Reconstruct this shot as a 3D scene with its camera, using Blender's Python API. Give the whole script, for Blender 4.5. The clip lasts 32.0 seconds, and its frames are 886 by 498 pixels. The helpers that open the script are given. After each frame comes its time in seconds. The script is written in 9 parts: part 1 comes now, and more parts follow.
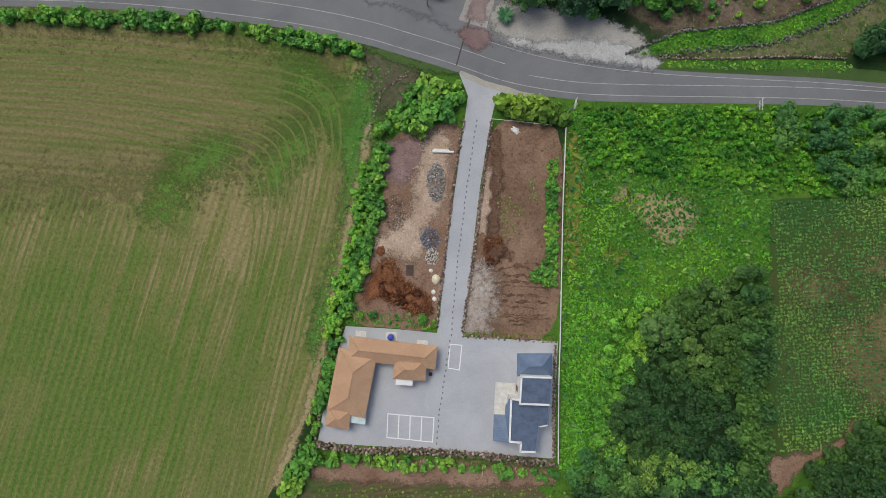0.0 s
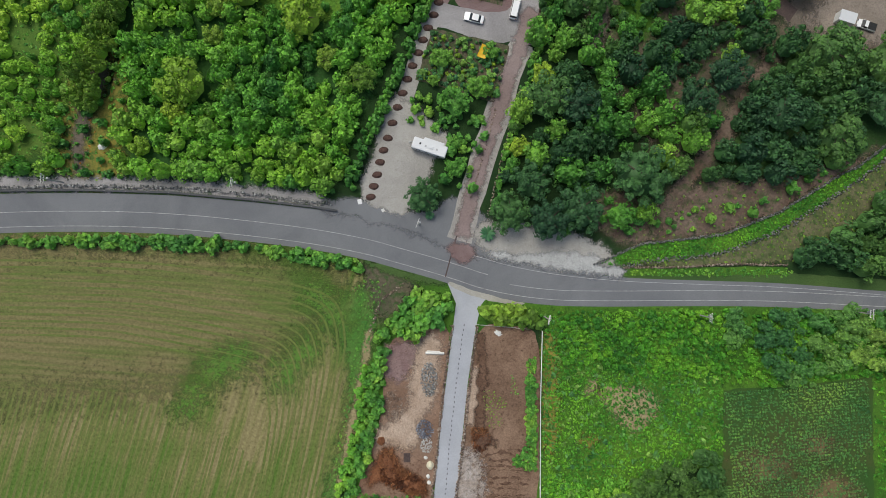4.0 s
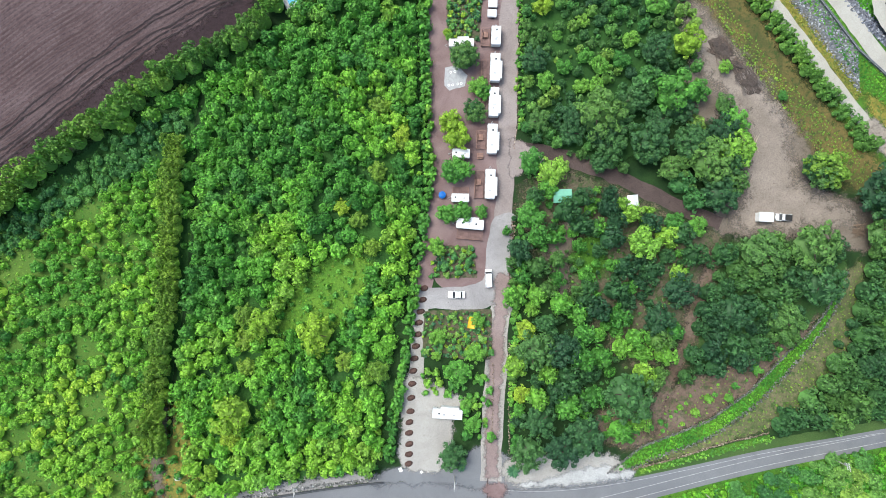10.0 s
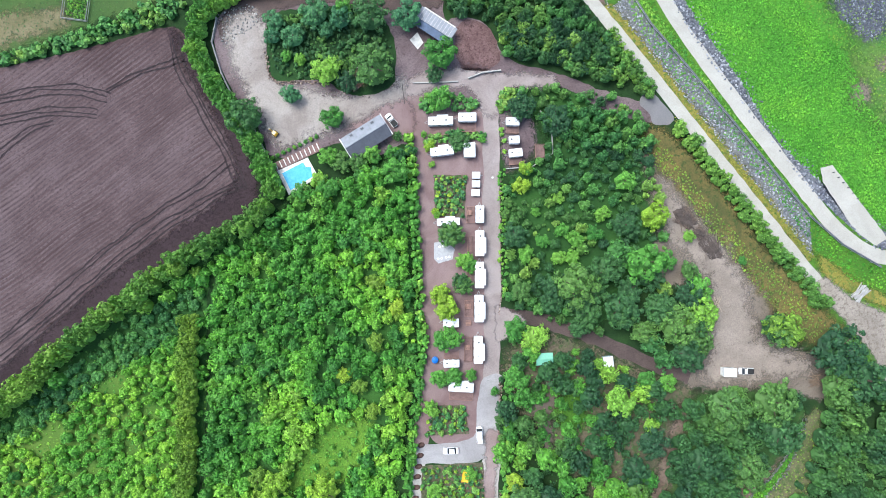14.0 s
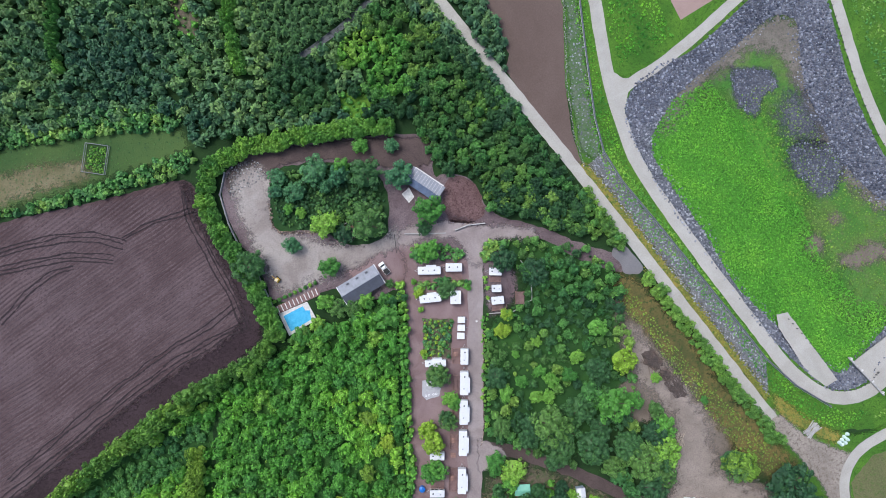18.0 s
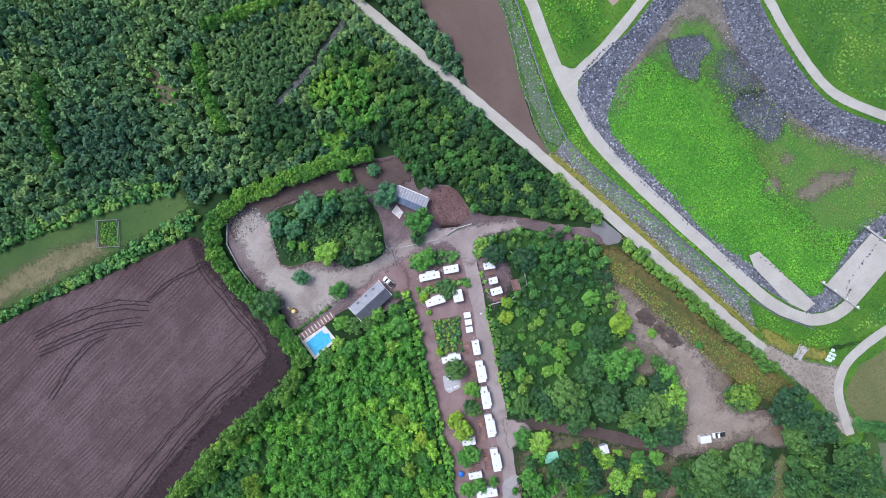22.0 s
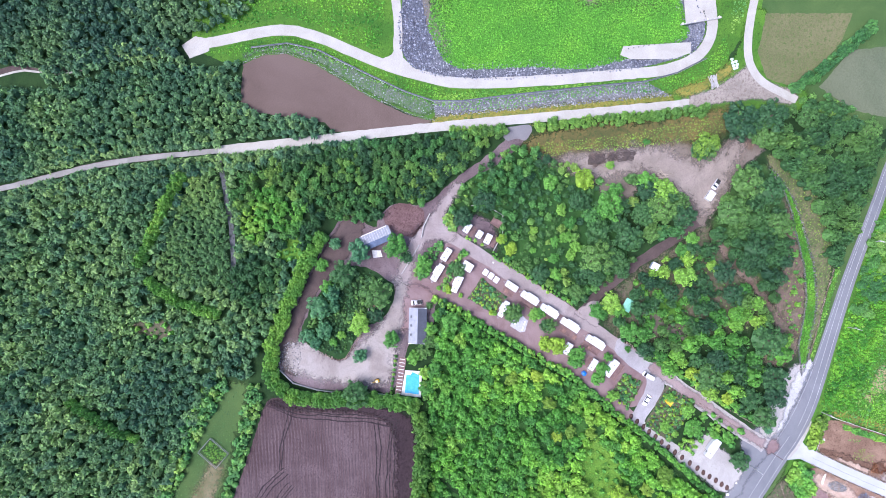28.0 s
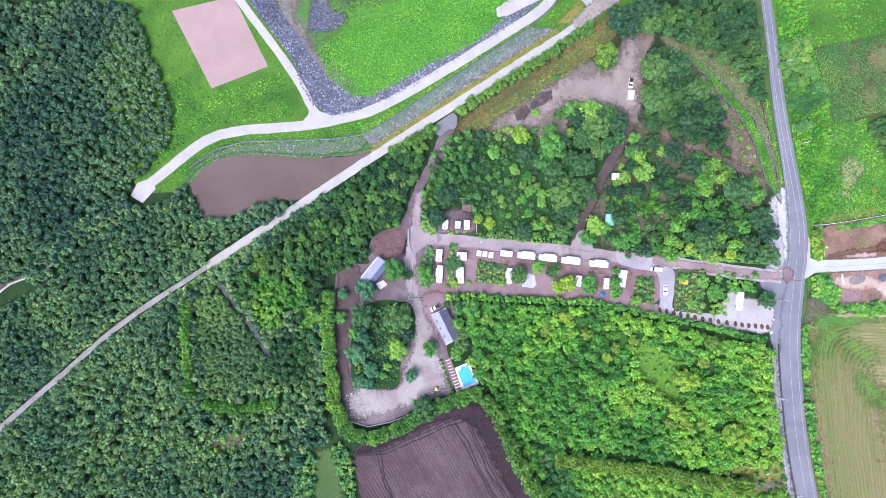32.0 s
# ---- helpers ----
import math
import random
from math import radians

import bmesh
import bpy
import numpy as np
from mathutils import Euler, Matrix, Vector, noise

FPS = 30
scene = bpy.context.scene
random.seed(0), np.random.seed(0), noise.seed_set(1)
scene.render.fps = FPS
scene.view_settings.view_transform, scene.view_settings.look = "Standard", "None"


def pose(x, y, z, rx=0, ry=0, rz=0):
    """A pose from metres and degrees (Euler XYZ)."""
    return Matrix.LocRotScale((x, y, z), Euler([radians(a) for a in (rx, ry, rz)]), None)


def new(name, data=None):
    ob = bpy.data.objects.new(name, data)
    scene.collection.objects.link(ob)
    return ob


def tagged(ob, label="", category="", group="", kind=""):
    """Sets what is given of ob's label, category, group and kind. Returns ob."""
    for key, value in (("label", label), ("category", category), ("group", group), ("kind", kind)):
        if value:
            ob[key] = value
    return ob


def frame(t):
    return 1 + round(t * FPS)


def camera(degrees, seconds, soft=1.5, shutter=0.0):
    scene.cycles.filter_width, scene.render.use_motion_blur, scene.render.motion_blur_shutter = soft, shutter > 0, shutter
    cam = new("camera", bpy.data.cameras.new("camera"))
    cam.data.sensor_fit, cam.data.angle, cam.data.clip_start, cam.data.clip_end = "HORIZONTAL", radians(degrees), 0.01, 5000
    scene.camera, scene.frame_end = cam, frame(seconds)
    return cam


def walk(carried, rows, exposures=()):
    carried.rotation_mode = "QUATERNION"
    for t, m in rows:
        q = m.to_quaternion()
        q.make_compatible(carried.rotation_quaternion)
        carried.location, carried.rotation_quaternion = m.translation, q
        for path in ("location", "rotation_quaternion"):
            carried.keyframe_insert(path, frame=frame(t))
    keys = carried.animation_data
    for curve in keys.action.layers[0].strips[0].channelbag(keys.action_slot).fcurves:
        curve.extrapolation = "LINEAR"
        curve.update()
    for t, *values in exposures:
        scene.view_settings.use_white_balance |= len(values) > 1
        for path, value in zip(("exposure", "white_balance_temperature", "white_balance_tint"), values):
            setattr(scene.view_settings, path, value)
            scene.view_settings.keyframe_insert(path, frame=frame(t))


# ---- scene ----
import collections

FOV = 74.0
cam = camera(FOV, 32.0, soft=0.75)
PATH = [
    (0, -0.00, -0.00, 116.09, -0.098, -0.482, 0.001),
    (0.5, 0.20, 4.26, 118.05, -0.110, -0.492, -0.190),
    (1, 0.36, 8.99, 120.11, -0.099, -0.503, -0.305),
    (1.5, 0.57, 14.36, 122.14, -0.060, -0.517, -0.413),
    (2, 0.80, 19.88, 124.01, -0.018, -0.528, -0.549),
    (2.5, 1.08, 25.83, 126.01, 0.049, -0.535, -0.641),
    (3, 1.32, 31.31, 127.99, 0.090, -0.544, -0.707),
    (3.5, 1.52, 36.72, 130.12, 0.126, -0.551, -0.731),
    (4, 1.87, 41.95, 132.22, 0.162, -0.555, -0.809),
    (4.5, 2.17, 47.26, 134.32, 0.212, -0.540, -0.891),
    (6.5, 3.86, 68.11, 142.31, 0.483, -0.334, -3.226),
    (7, 4.46, 73.30, 144.38, 0.524, -0.278, -4.382),
    (7.5, 5.07, 78.69, 146.30, 0.558, -0.213, -5.833),
    (8, 5.87, 83.88, 148.13, 0.571, -0.151, -7.466),
    (8.5, 6.80, 89.24, 149.97, 0.591, -0.086, -9.179),
    (9, 7.79, 94.46, 151.95, 0.598, -0.020, -11.095),
    (9.5, 8.94, 99.76, 153.83, 0.601, 0.041, -13.197),
    (10, 10.28, 104.97, 155.73, 0.591, 0.083, -14.976),
    (10.5, 11.79, 110.35, 157.53, 0.589, 0.099, -16.163),
    (11, 13.29, 115.57, 159.37, 0.576, 0.083, -16.988),
    (11.5, 15.04, 121.09, 161.30, 0.579, 0.039, -17.250),
    (12, 16.84, 126.52, 163.27, 0.574, -0.013, -17.198),
    (12.5, 18.60, 132.11, 165.22, 0.574, -0.058, -16.945),
    (13, 20.54, 137.61, 167.22, 0.565, -0.108, -16.663),
    (13.5, 22.48, 143.47, 169.13, 0.571, -0.135, -16.627),
    (14, 24.45, 149.04, 171.13, 0.556, -0.163, -16.672),
    (14.5, 26.48, 154.56, 173.12, 0.545, -0.198, -16.677),
    (16.5, 34.22, 176.76, 180.75, 0.532, -0.376, -16.192),
    (17, 36.18, 181.87, 182.87, 0.587, -0.387, -16.128),
    (17.5, 37.95, 186.26, 185.06, 0.648, -0.402, -16.126),
    (18, 39.37, 189.59, 187.10, 0.682, -0.433, -16.168),
    (18.5, 40.43, 192.13, 189.19, 0.708, -0.477, -16.363),
    (19, 41.07, 193.72, 191.32, 0.713, -0.518, -16.815),
    (19.5, 41.40, 193.81, 193.40, 0.645, -0.557, -17.557),
    (20, 41.38, 193.50, 195.47, 0.578, -0.577, -18.249),
    (20.5, 41.22, 193.11, 197.61, 0.527, -0.598, -19.446),
    (21, 41.08, 192.71, 199.60, 0.496, -0.625, -21.179),
    (21.5, 40.88, 192.29, 201.66, 0.478, -0.650, -24.053),
    (22, 40.77, 191.85, 203.70, 0.467, -0.678, -27.095),
    (22.5, 40.69, 191.45, 205.77, 0.461, -0.689, -30.138),
    (23, 40.73, 191.05, 207.85, 0.453, -0.685, -33.118),
    (23.5, 40.74, 190.61, 209.83, 0.427, -0.676, -36.911),
    (24, 40.97, 190.41, 211.89, 0.416, -0.658, -40.743),
    (24.5, 41.22, 190.18, 214.02, 0.410, -0.640, -44.591),
    (25, 41.39, 189.91, 216.18, 0.422, -0.615, -48.423),
    (25.5, 41.39, 189.39, 218.30, 0.465, -0.585, -52.333),
    (27.5, 41.21, 187.16, 227.38, 0.820, -0.345, -69.240),
    (28, 41.06, 186.81, 229.69, 0.857, -0.297, -73.453),
    (28.5, 41.14, 186.50, 231.97, 0.857, -0.288, -77.140),
    (29, 41.45, 186.20, 234.23, 0.851, -0.304, -80.314),
    (29.5, 41.64, 185.95, 236.50, 0.828, -0.325, -83.465),
    (30, 41.80, 185.71, 238.78, 0.809, -0.350, -86.762),
    (30.5, 41.97, 185.53, 240.99, 0.804, -0.366, -90.201),
    (31, 42.07, 185.32, 243.25, 0.802, -0.387, -93.755),
    (31.5, 42.14, 185.18, 245.51, 0.804, -0.405, -97.304),
    (32, 42.24, 185.12, 247.76, 0.811, -0.417, -100.837),
]
walk(cam, [(t, pose(x, y, z, rx, ry, rz)) for t, x, y, z, rx, ry, rz in PATH], exposures=[(0.0, -0.42, 6650, 6), (2.5, -0.37, 6600, 5), (4.0, -0.34, 6550, 4), (7.0, 0.22, 6450, 4), (9.0, 0.50, 6350, 3), (13.0, 0.84, 5880, 4), (15.5, 0.58, 5880, 7), (17.0, 0.28, 5900, 10), (19.0, 0.20, 5820, 12), (24.0, 0.52, 5720, 16), (28.0, 0.89, 5600, 22), (29.0, 0.96, 5600, 22), (32.0, 0.88, 5550, 24)])

# ---- light: a bright overcast day ----
world = bpy.data.worlds.new("overcast_sky")
scene.world = world
world.use_nodes = True
wn = world.node_tree
sky = wn.nodes.new("ShaderNodeTexSky")
sky.sky_type = "NISHITA"
sky.sun_disc = False
sky.sun_elevation, sky.sun_rotation = radians(61), radians(325)
sky.air_density, sky.dust_density, sky.ozone_density = 1.0, 4.0, 1.0
wn.nodes["Background"].inputs["Strength"].default_value = 0.15
wn.links.new(sky.outputs[0], wn.nodes["Background"].inputs["Color"])
sun_data = bpy.data.lights.new("sun", "SUN")
sun_data.energy, sun_data.angle, sun_data.color = 1.9, radians(26), (1.0, 0.97, 0.92)
sun = new("sun", sun_data)
sun.rotation_euler = (radians(29), 0, radians(-145))


# ---- materials ----
def nodes_of(name):
    m = bpy.data.materials.new(name)
    m.use_nodes = True
    t = m.node_tree
    return m, t, t.nodes["Principled BSDF"]


def noise_node(t, vec, scale, detail=4.0, rough=0.6, distort=0.0):
    n = t.nodes.new("ShaderNodeTexNoise")
    n.inputs["Scale"].default_value, n.inputs["Detail"].default_value = scale, detail
    n.inputs["Roughness"].default_value, n.inputs["Distortion"].default_value = rough, distort
    t.links.new(vec, n.inputs["Vector"])
    return n.outputs["Fac"]


def ramp(t, fac, stops):
    r = t.nodes.new("ShaderNodeValToRGB")
    e = r.color_ramp.elements
    while len(e) < len(stops):
        e.new(0.5)
    for el, (p, c) in zip(e, stops):
        el.position, el.color = p, (*c, 1)
    t.links.new(fac, r.inputs[0])
    return r.outputs[0]


def mix(t, fac, a, b, mode="MIX"):
    n = t.nodes.new("ShaderNodeMix")
    n.data_type, n.blend_type = "RGBA", mode
    for sock, v in ((n.inputs[0], fac), (n.inputs[6], a), (n.inputs[7], b)):
        if hasattr(v, "is_output"):
            t.links.new(v, sock)
        elif isinstance(v, (int, float)):
            sock.default_value = v
        else:
            sock.default_value = (*v, 1)
    return n.outputs[2]


def coords(t, scale=(1, 1, 1), turn=0.0):
    tc, mp = t.nodes.new("ShaderNodeTexCoord"), t.nodes.new("ShaderNodeMapping")
    mp.vector_type = "TEXTURE"
    mp.inputs["Scale"].default_value = tuple(1 / k for k in scale)
    mp.inputs["Rotation"].default_value = (0, 0, radians(turn))
    t.links.new(tc.outputs["Object"], mp.inputs["Vector"])
    return mp.outputs[0]


def bumped(t, p, height, strength, dist):
    b = t.nodes.new("ShaderNodeBump")
    b.inputs["Strength"].default_value, b.inputs["Distance"].default_value = strength, dist
    t.links.new(height, b.inputs["Height"])
    t.links.new(b.outputs[0], p.inputs["Normal"])


def earth(name, a, b, c, patch=0.06, grain=1.6, rough=0.95, relief=0.15, cover=0.5, speck=0.6):
    """Soil, gravel, grass: colours a and b in patches, flecks of c at a small scale."""
    m, t, p = nodes_of(name)
    v = coords(t)
    big = ramp(t, noise_node(t, v, patch, 6, 0.65, 0.6), [(0.38, a), (0.62, b)])
    mid = noise_node(t, v, grain, 5, 0.7)
    fleck = ramp(t, mid, [(cover, (0, 0, 0)), (min(cover + 0.12, 1), (1, 1, 1))])
    col = mix(t, fleck, big, c)
    fine = noise_node(t, v, grain * 2.4, 5, 0.8)
    col = mix(t, speck, col, ramp(t, fine, [(0.32, (0.18, 0.18, 0.18)), (0.68, (0.84, 0.84, 0.84))]), "OVERLAY")
    t.links.new(col, p.inputs["Base Color"])
    p.inputs["Roughness"].default_value = rough
    p.inputs["Specular IOR Level"].default_value = 0.2
    bumped(t, p, mid, 0.6, relief)
    return m


def plain(name, col, rough=0.6, vary=0.12, scale=1.5, metal=0.0, relief=0.01):
    """Paint, metal, plastic: one colour with dirt and wear."""
    m, t, p = nodes_of(name)
    v = coords(t)
    n = noise_node(t, v, scale, 6, 0.7)
    dark = tuple(max(0, x * (1 - vary * 2)) for x in col)
    light = tuple(min(1, x * (1 + vary)) for x in col)
    t.links.new(ramp(t, n, [(0.3, dark), (0.6, col), (0.8, light)]), p.inputs["Base Color"])
    p.inputs["Roughness"].default_value, p.inputs["Metallic"].default_value = rough, metal
    bumped(t, p, noise_node(t, v, scale * 9, 3), 0.3, relief)
    return m


def rowed(name, a, b, c, turn, spacing, patch=0.03, relief=0.12, lines=0.35, soft=0.08):
    """A field with rows: colours stretched along the rows, and ridges across them."""
    m, t, p = nodes_of(name)
    along = coords(t, (1.0, 0.045, 1), turn)
    v = coords(t)
    streak = noise_node(t, along, 0.5, 6, 0.7)
    big = noise_node(t, v, patch, 4, 0.6, 0.8)
    add = t.nodes.new("ShaderNodeMath")
    add.operation = "ADD"
    t.links.new(streak, add.inputs[0]), t.links.new(big, add.inputs[1])
    half = t.nodes.new("ShaderNodeMath")
    half.operation, half.inputs[1].default_value = "MULTIPLY", 0.5
    t.links.new(add.outputs[0], half.inputs[0])
    col = ramp(t, half.outputs[0], [(0.5 - soft, a), (0.5, b), (0.5 + soft, c)])
    wave = t.nodes.new("ShaderNodeTexWave")
    wave.inputs["Scale"].default_value = 0.314 / spacing
    wave.inputs["Distortion"].default_value, wave.inputs["Detail"].default_value = 0.7, 4
    wave.inputs["Detail Scale"].default_value = 2.0
    t.links.new(coords(t, (1, 1, 1), turn), wave.inputs["Vector"])
    fine = noise_node(t, v, 1.5, 6, 0.85)
    col = mix(t, lines, col, ramp(t, wave.outputs["Fac"], [(0.1, (0.36, 0.36, 0.36)), (0.9, (0.62, 0.62, 0.62))]), "OVERLAY")
    col = mix(t, 0.7, col, ramp(t, fine, [(0.32, (0.2, 0.2, 0.2)), (0.68, (0.8, 0.8, 0.8))]), "OVERLAY")
    t.links.new(col, p.inputs["Base Color"])
    p.inputs["Roughness"].default_value = 0.95
    p.inputs["Specular IOR Level"].default_value = 0.2
    bumped(t, p, wave.outputs["Fac"], 0.7, relief)
    return m


def leaf(name, dark, mid, light, per_tree="object", spread=0.78, fine=2.6):
    """Leaves: hue differs from tree to tree and from spray to spray."""
    m, t, p = nodes_of(name)
    if per_tree == "object":
        tree = t.nodes.new("ShaderNodeObjectInfo").outputs["Random"]
    else:
        at = t.nodes.new("ShaderNodeAttribute")
        at.attribute_name = "tone"
        tree = at.outputs["Fac"]
    spray = t.nodes.new("ShaderNodeNewGeometry").outputs["Random Per Island"]
    tc = ramp(t, tree, [(0.0, dark), (0.5, mid), (1.0, light)])
    sc = ramp(t, spray, [(0.0, (0.22, 0.24, 0.24)), (0.6, (0.5, 0.5, 0.5)), (1.0, (0.78, 0.80, 0.62))])
    col = mix(t, spread, tc, sc, "OVERLAY")
    fleck = noise_node(t, coords(t), fine, 4, 0.8)
    col = mix(t, 0.3, col, ramp(t, fleck, [(0.34, (0.2, 0.2, 0.2)), (0.66, (0.8, 0.82, 0.74))]), "OVERLAY")
    t.links.new(col, p.inputs["Base Color"])
    p.inputs["Roughness"].default_value = 0.55
    p.inputs["Specular IOR Level"].default_value = 0.25
    tr = t.nodes.new("ShaderNodeBsdfTranslucent")
    t.links.new(col, tr.inputs["Color"])
    ms = t.nodes.new("ShaderNodeMixShader")
    ms.inputs[0].default_value = 0.14
    t.links.new(p.outputs[0], ms.inputs[1]), t.links.new(tr.outputs[0], ms.inputs[2])
    t.links.new(ms.outputs[0], t.nodes["Material Output"].inputs["Surface"])
    return m


# Undergrowth; its colour is darkened so gaps between crowns read as shaded.
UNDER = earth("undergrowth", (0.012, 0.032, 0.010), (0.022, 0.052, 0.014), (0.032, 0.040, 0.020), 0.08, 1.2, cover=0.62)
GRASS = earth("weedy_grass", (0.044, 0.124, 0.015), (0.082, 0.182, 0.020), (0.028, 0.074, 0.011), 0.07, 0.9, cover=0.53)
LAWN = earth("short_grass", (0.046, 0.092, 0.026), (0.070, 0.118, 0.034), (0.080, 0.096, 0.040), 0.05, 2.0, cover=0.66)
DRY = earth("dry_grass", (0.14, 0.145, 0.032), (0.27, 0.22, 0.050), (0.075, 0.130, 0.026), 0.12, 0.9, cover=0.48, speck=0.3)
ASPHALT = earth("asphalt", (0.150, 0.154, 0.165), (0.188, 0.193, 0.203), (0.125, 0.129, 0.139), 0.06, 2.5, relief=0.01, cover=0.62, speck=0.22)
CONCRETE = earth("grey_concrete", (0.370, 0.381, 0.413), (0.428, 0.441, 0.476), (0.322, 0.333, 0.362), 0.12, 1.2, relief=0.01, cover=0.66, speck=0.1)
PALE = earth("pale_concrete", (0.342, 0.327, 0.286), (0.400, 0.383, 0.342), (0.27, 0.25, 0.22), 0.12, 1.6, relief=0.01, cover=0.66, speck=0.25)
GRAVEL = earth("grey_gravel", (0.245, 0.232, 0.232), (0.335, 0.320, 0.320), (0.175, 0.162, 0.160), 0.09, 1.8, relief=0.05, cover=0.6, speck=0.35)
REDGRAVEL = earth("red_cinder_gravel", (0.168, 0.112, 0.108), (0.235, 0.170, 0.166), (0.118, 0.075, 0.072), 0.10, 2.0, relief=0.05, cover=0.6, speck=0.35)
REDSOIL = earth("red_soil", (0.175, 0.103, 0.070), (0.285, 0.190, 0.136), (0.115, 0.063, 0.041), 0.09, 1.1, relief=0.15, cover=0.56)
DIRT = earth("brown_dirt", (0.116, 0.094, 0.074), (0.176, 0.147, 0.119), (0.088, 0.069, 0.053), 0.07, 1.1, relief=0.08, cover=0.6, speck=0.45)
DARKDIRT = earth("dark_dirt", (0.062, 0.046, 0.043), (0.100, 0.073, 0.067), (0.042, 0.030, 0.028), 0.08, 1.5, relief=0.1, cover=0.58)
WETSOIL = earth("dark_brown_soil", (0.105, 0.075, 0.062), (0.13, 0.095, 0.08), (0.09, 0.062, 0.05), 0.03, 0.8, relief=0.05, cover=0.64, speck=0.25)
COURTMAT = earth("pink_clay", (0.30, 0.215, 0.185), (0.34, 0.245, 0.215), (0.27, 0.19, 0.165), 0.06, 1.5, relief=0.01, cover=0.66, speck=0.2)
PLOUGH = rowed("ploughed_soil", (0.064, 0.041, 0.041), (0.087, 0.059, 0.060), (0.112, 0.081, 0.083), -70.5, 1.2, relief=0.1, lines=0.05)
MOWN = rowed("mown_field", (0.094, 0.160, 0.030), (0.160, 0.172, 0.055), (0.235, 0.203, 0.095), -17, 1.5, 0.02, 0.05, 0.3, 0.062)
BEANS = earth("bean_soil", (0.030, 0.092, 0.016), (0.062, 0.084, 0.024), (0.028, 0.080, 0.014), 0.04, 1.6, cover=0.54, speck=0.3)
SCRUB = earth("scrub_soil", (0.085, 0.080, 0.05), (0.13, 0.105, 0.075), (0.045, 0.085, 0.025), 0.07, 0.7, cover=0.48)
DARKROCK = earth("dark_basalt_bed", (0.048, 0.053, 0.068), (0.084, 0.090, 0.108), (0.15, 0.152, 0.16), 0.12, 1.6, relief=0.15)
ROCK = earth("grey_basalt", (0.080, 0.085, 0.104), (0.140, 0.146, 0.170), (0.215, 0.220, 0.235), 0.12, 1.6, relief=0.15)


def stony(name, dark, mid, light):
    """Loose stones, each with its own tone."""
    m, t, p = nodes_of(name)
    v = coords(t)
    isl = t.nodes.new("ShaderNodeNewGeometry").outputs["Random Per Island"]
    col = ramp(t, isl, [(0.0, dark), (0.66, mid), (1.0, light)])
    col = mix(t, 0.6, col, ramp(t, noise_node(t, v, 6, 4, 0.7), [(0.3, (0.25, 0.25, 0.25)), (0.7, (0.75, 0.75, 0.75))]), "OVERLAY")
    t.links.new(col, p.inputs["Base Color"])
    p.inputs["Roughness"].default_value = 0.9
    bumped(t, p, noise_node(t, v, 9, 4), 0.5, 0.03)
    return m


STONEMAT = stony("loose_basalt", (0.062, 0.068, 0.092), (0.165, 0.178, 0.222), (0.36, 0.38, 0.43))
STONEDARK = stony("dark_basalt", (0.040, 0.047, 0.068), (0.120, 0.134, 0.175), (0.32, 0.34, 0.39))
STONEPALE = stony("pale_bank_stone", (0.095, 0.100, 0.118), (0.225, 0.235, 0.265), (0.42, 0.43, 0.46))
STONEGREY = stony("loose_grey_stone", (0.10, 0.10, 0.10), (0.24, 0.24, 0.235), (0.50, 0.49, 0.47))
STONEDULL = stony("weathered_wall_stone", (0.06, 0.06, 0.06), (0.15, 0.15, 0.145), (0.30, 0.295, 0.28))
STONEBROWN = stony("loose_brown_stone", (0.085, 0.055, 0.042), (0.24, 0.175, 0.135), (0.47, 0.40, 0.33))
WHITEGRAVEL = earth("broken_concrete", (0.35, 0.35, 0.345), (0.45, 0.45, 0.445), (0.23, 0.23, 0.225), 0.2, 1.4, relief=0.05, cover=0.58)
PAINT = plain("white_road_paint", (0.44, 0.44, 0.43), 0.7, 0.3, 1.0)
WORN = plain("worn_road_paint", (0.46, 0.46, 0.46), 0.8, 0.3, 1.5)
WHITE = plain("white_panel", (0.66, 0.67, 0.68), 0.45, 0.04, 0.6)
BARK = plain("bark", (0.10, 0.075, 0.055), 0.95, 0.3, 4.0, relief=0.03)
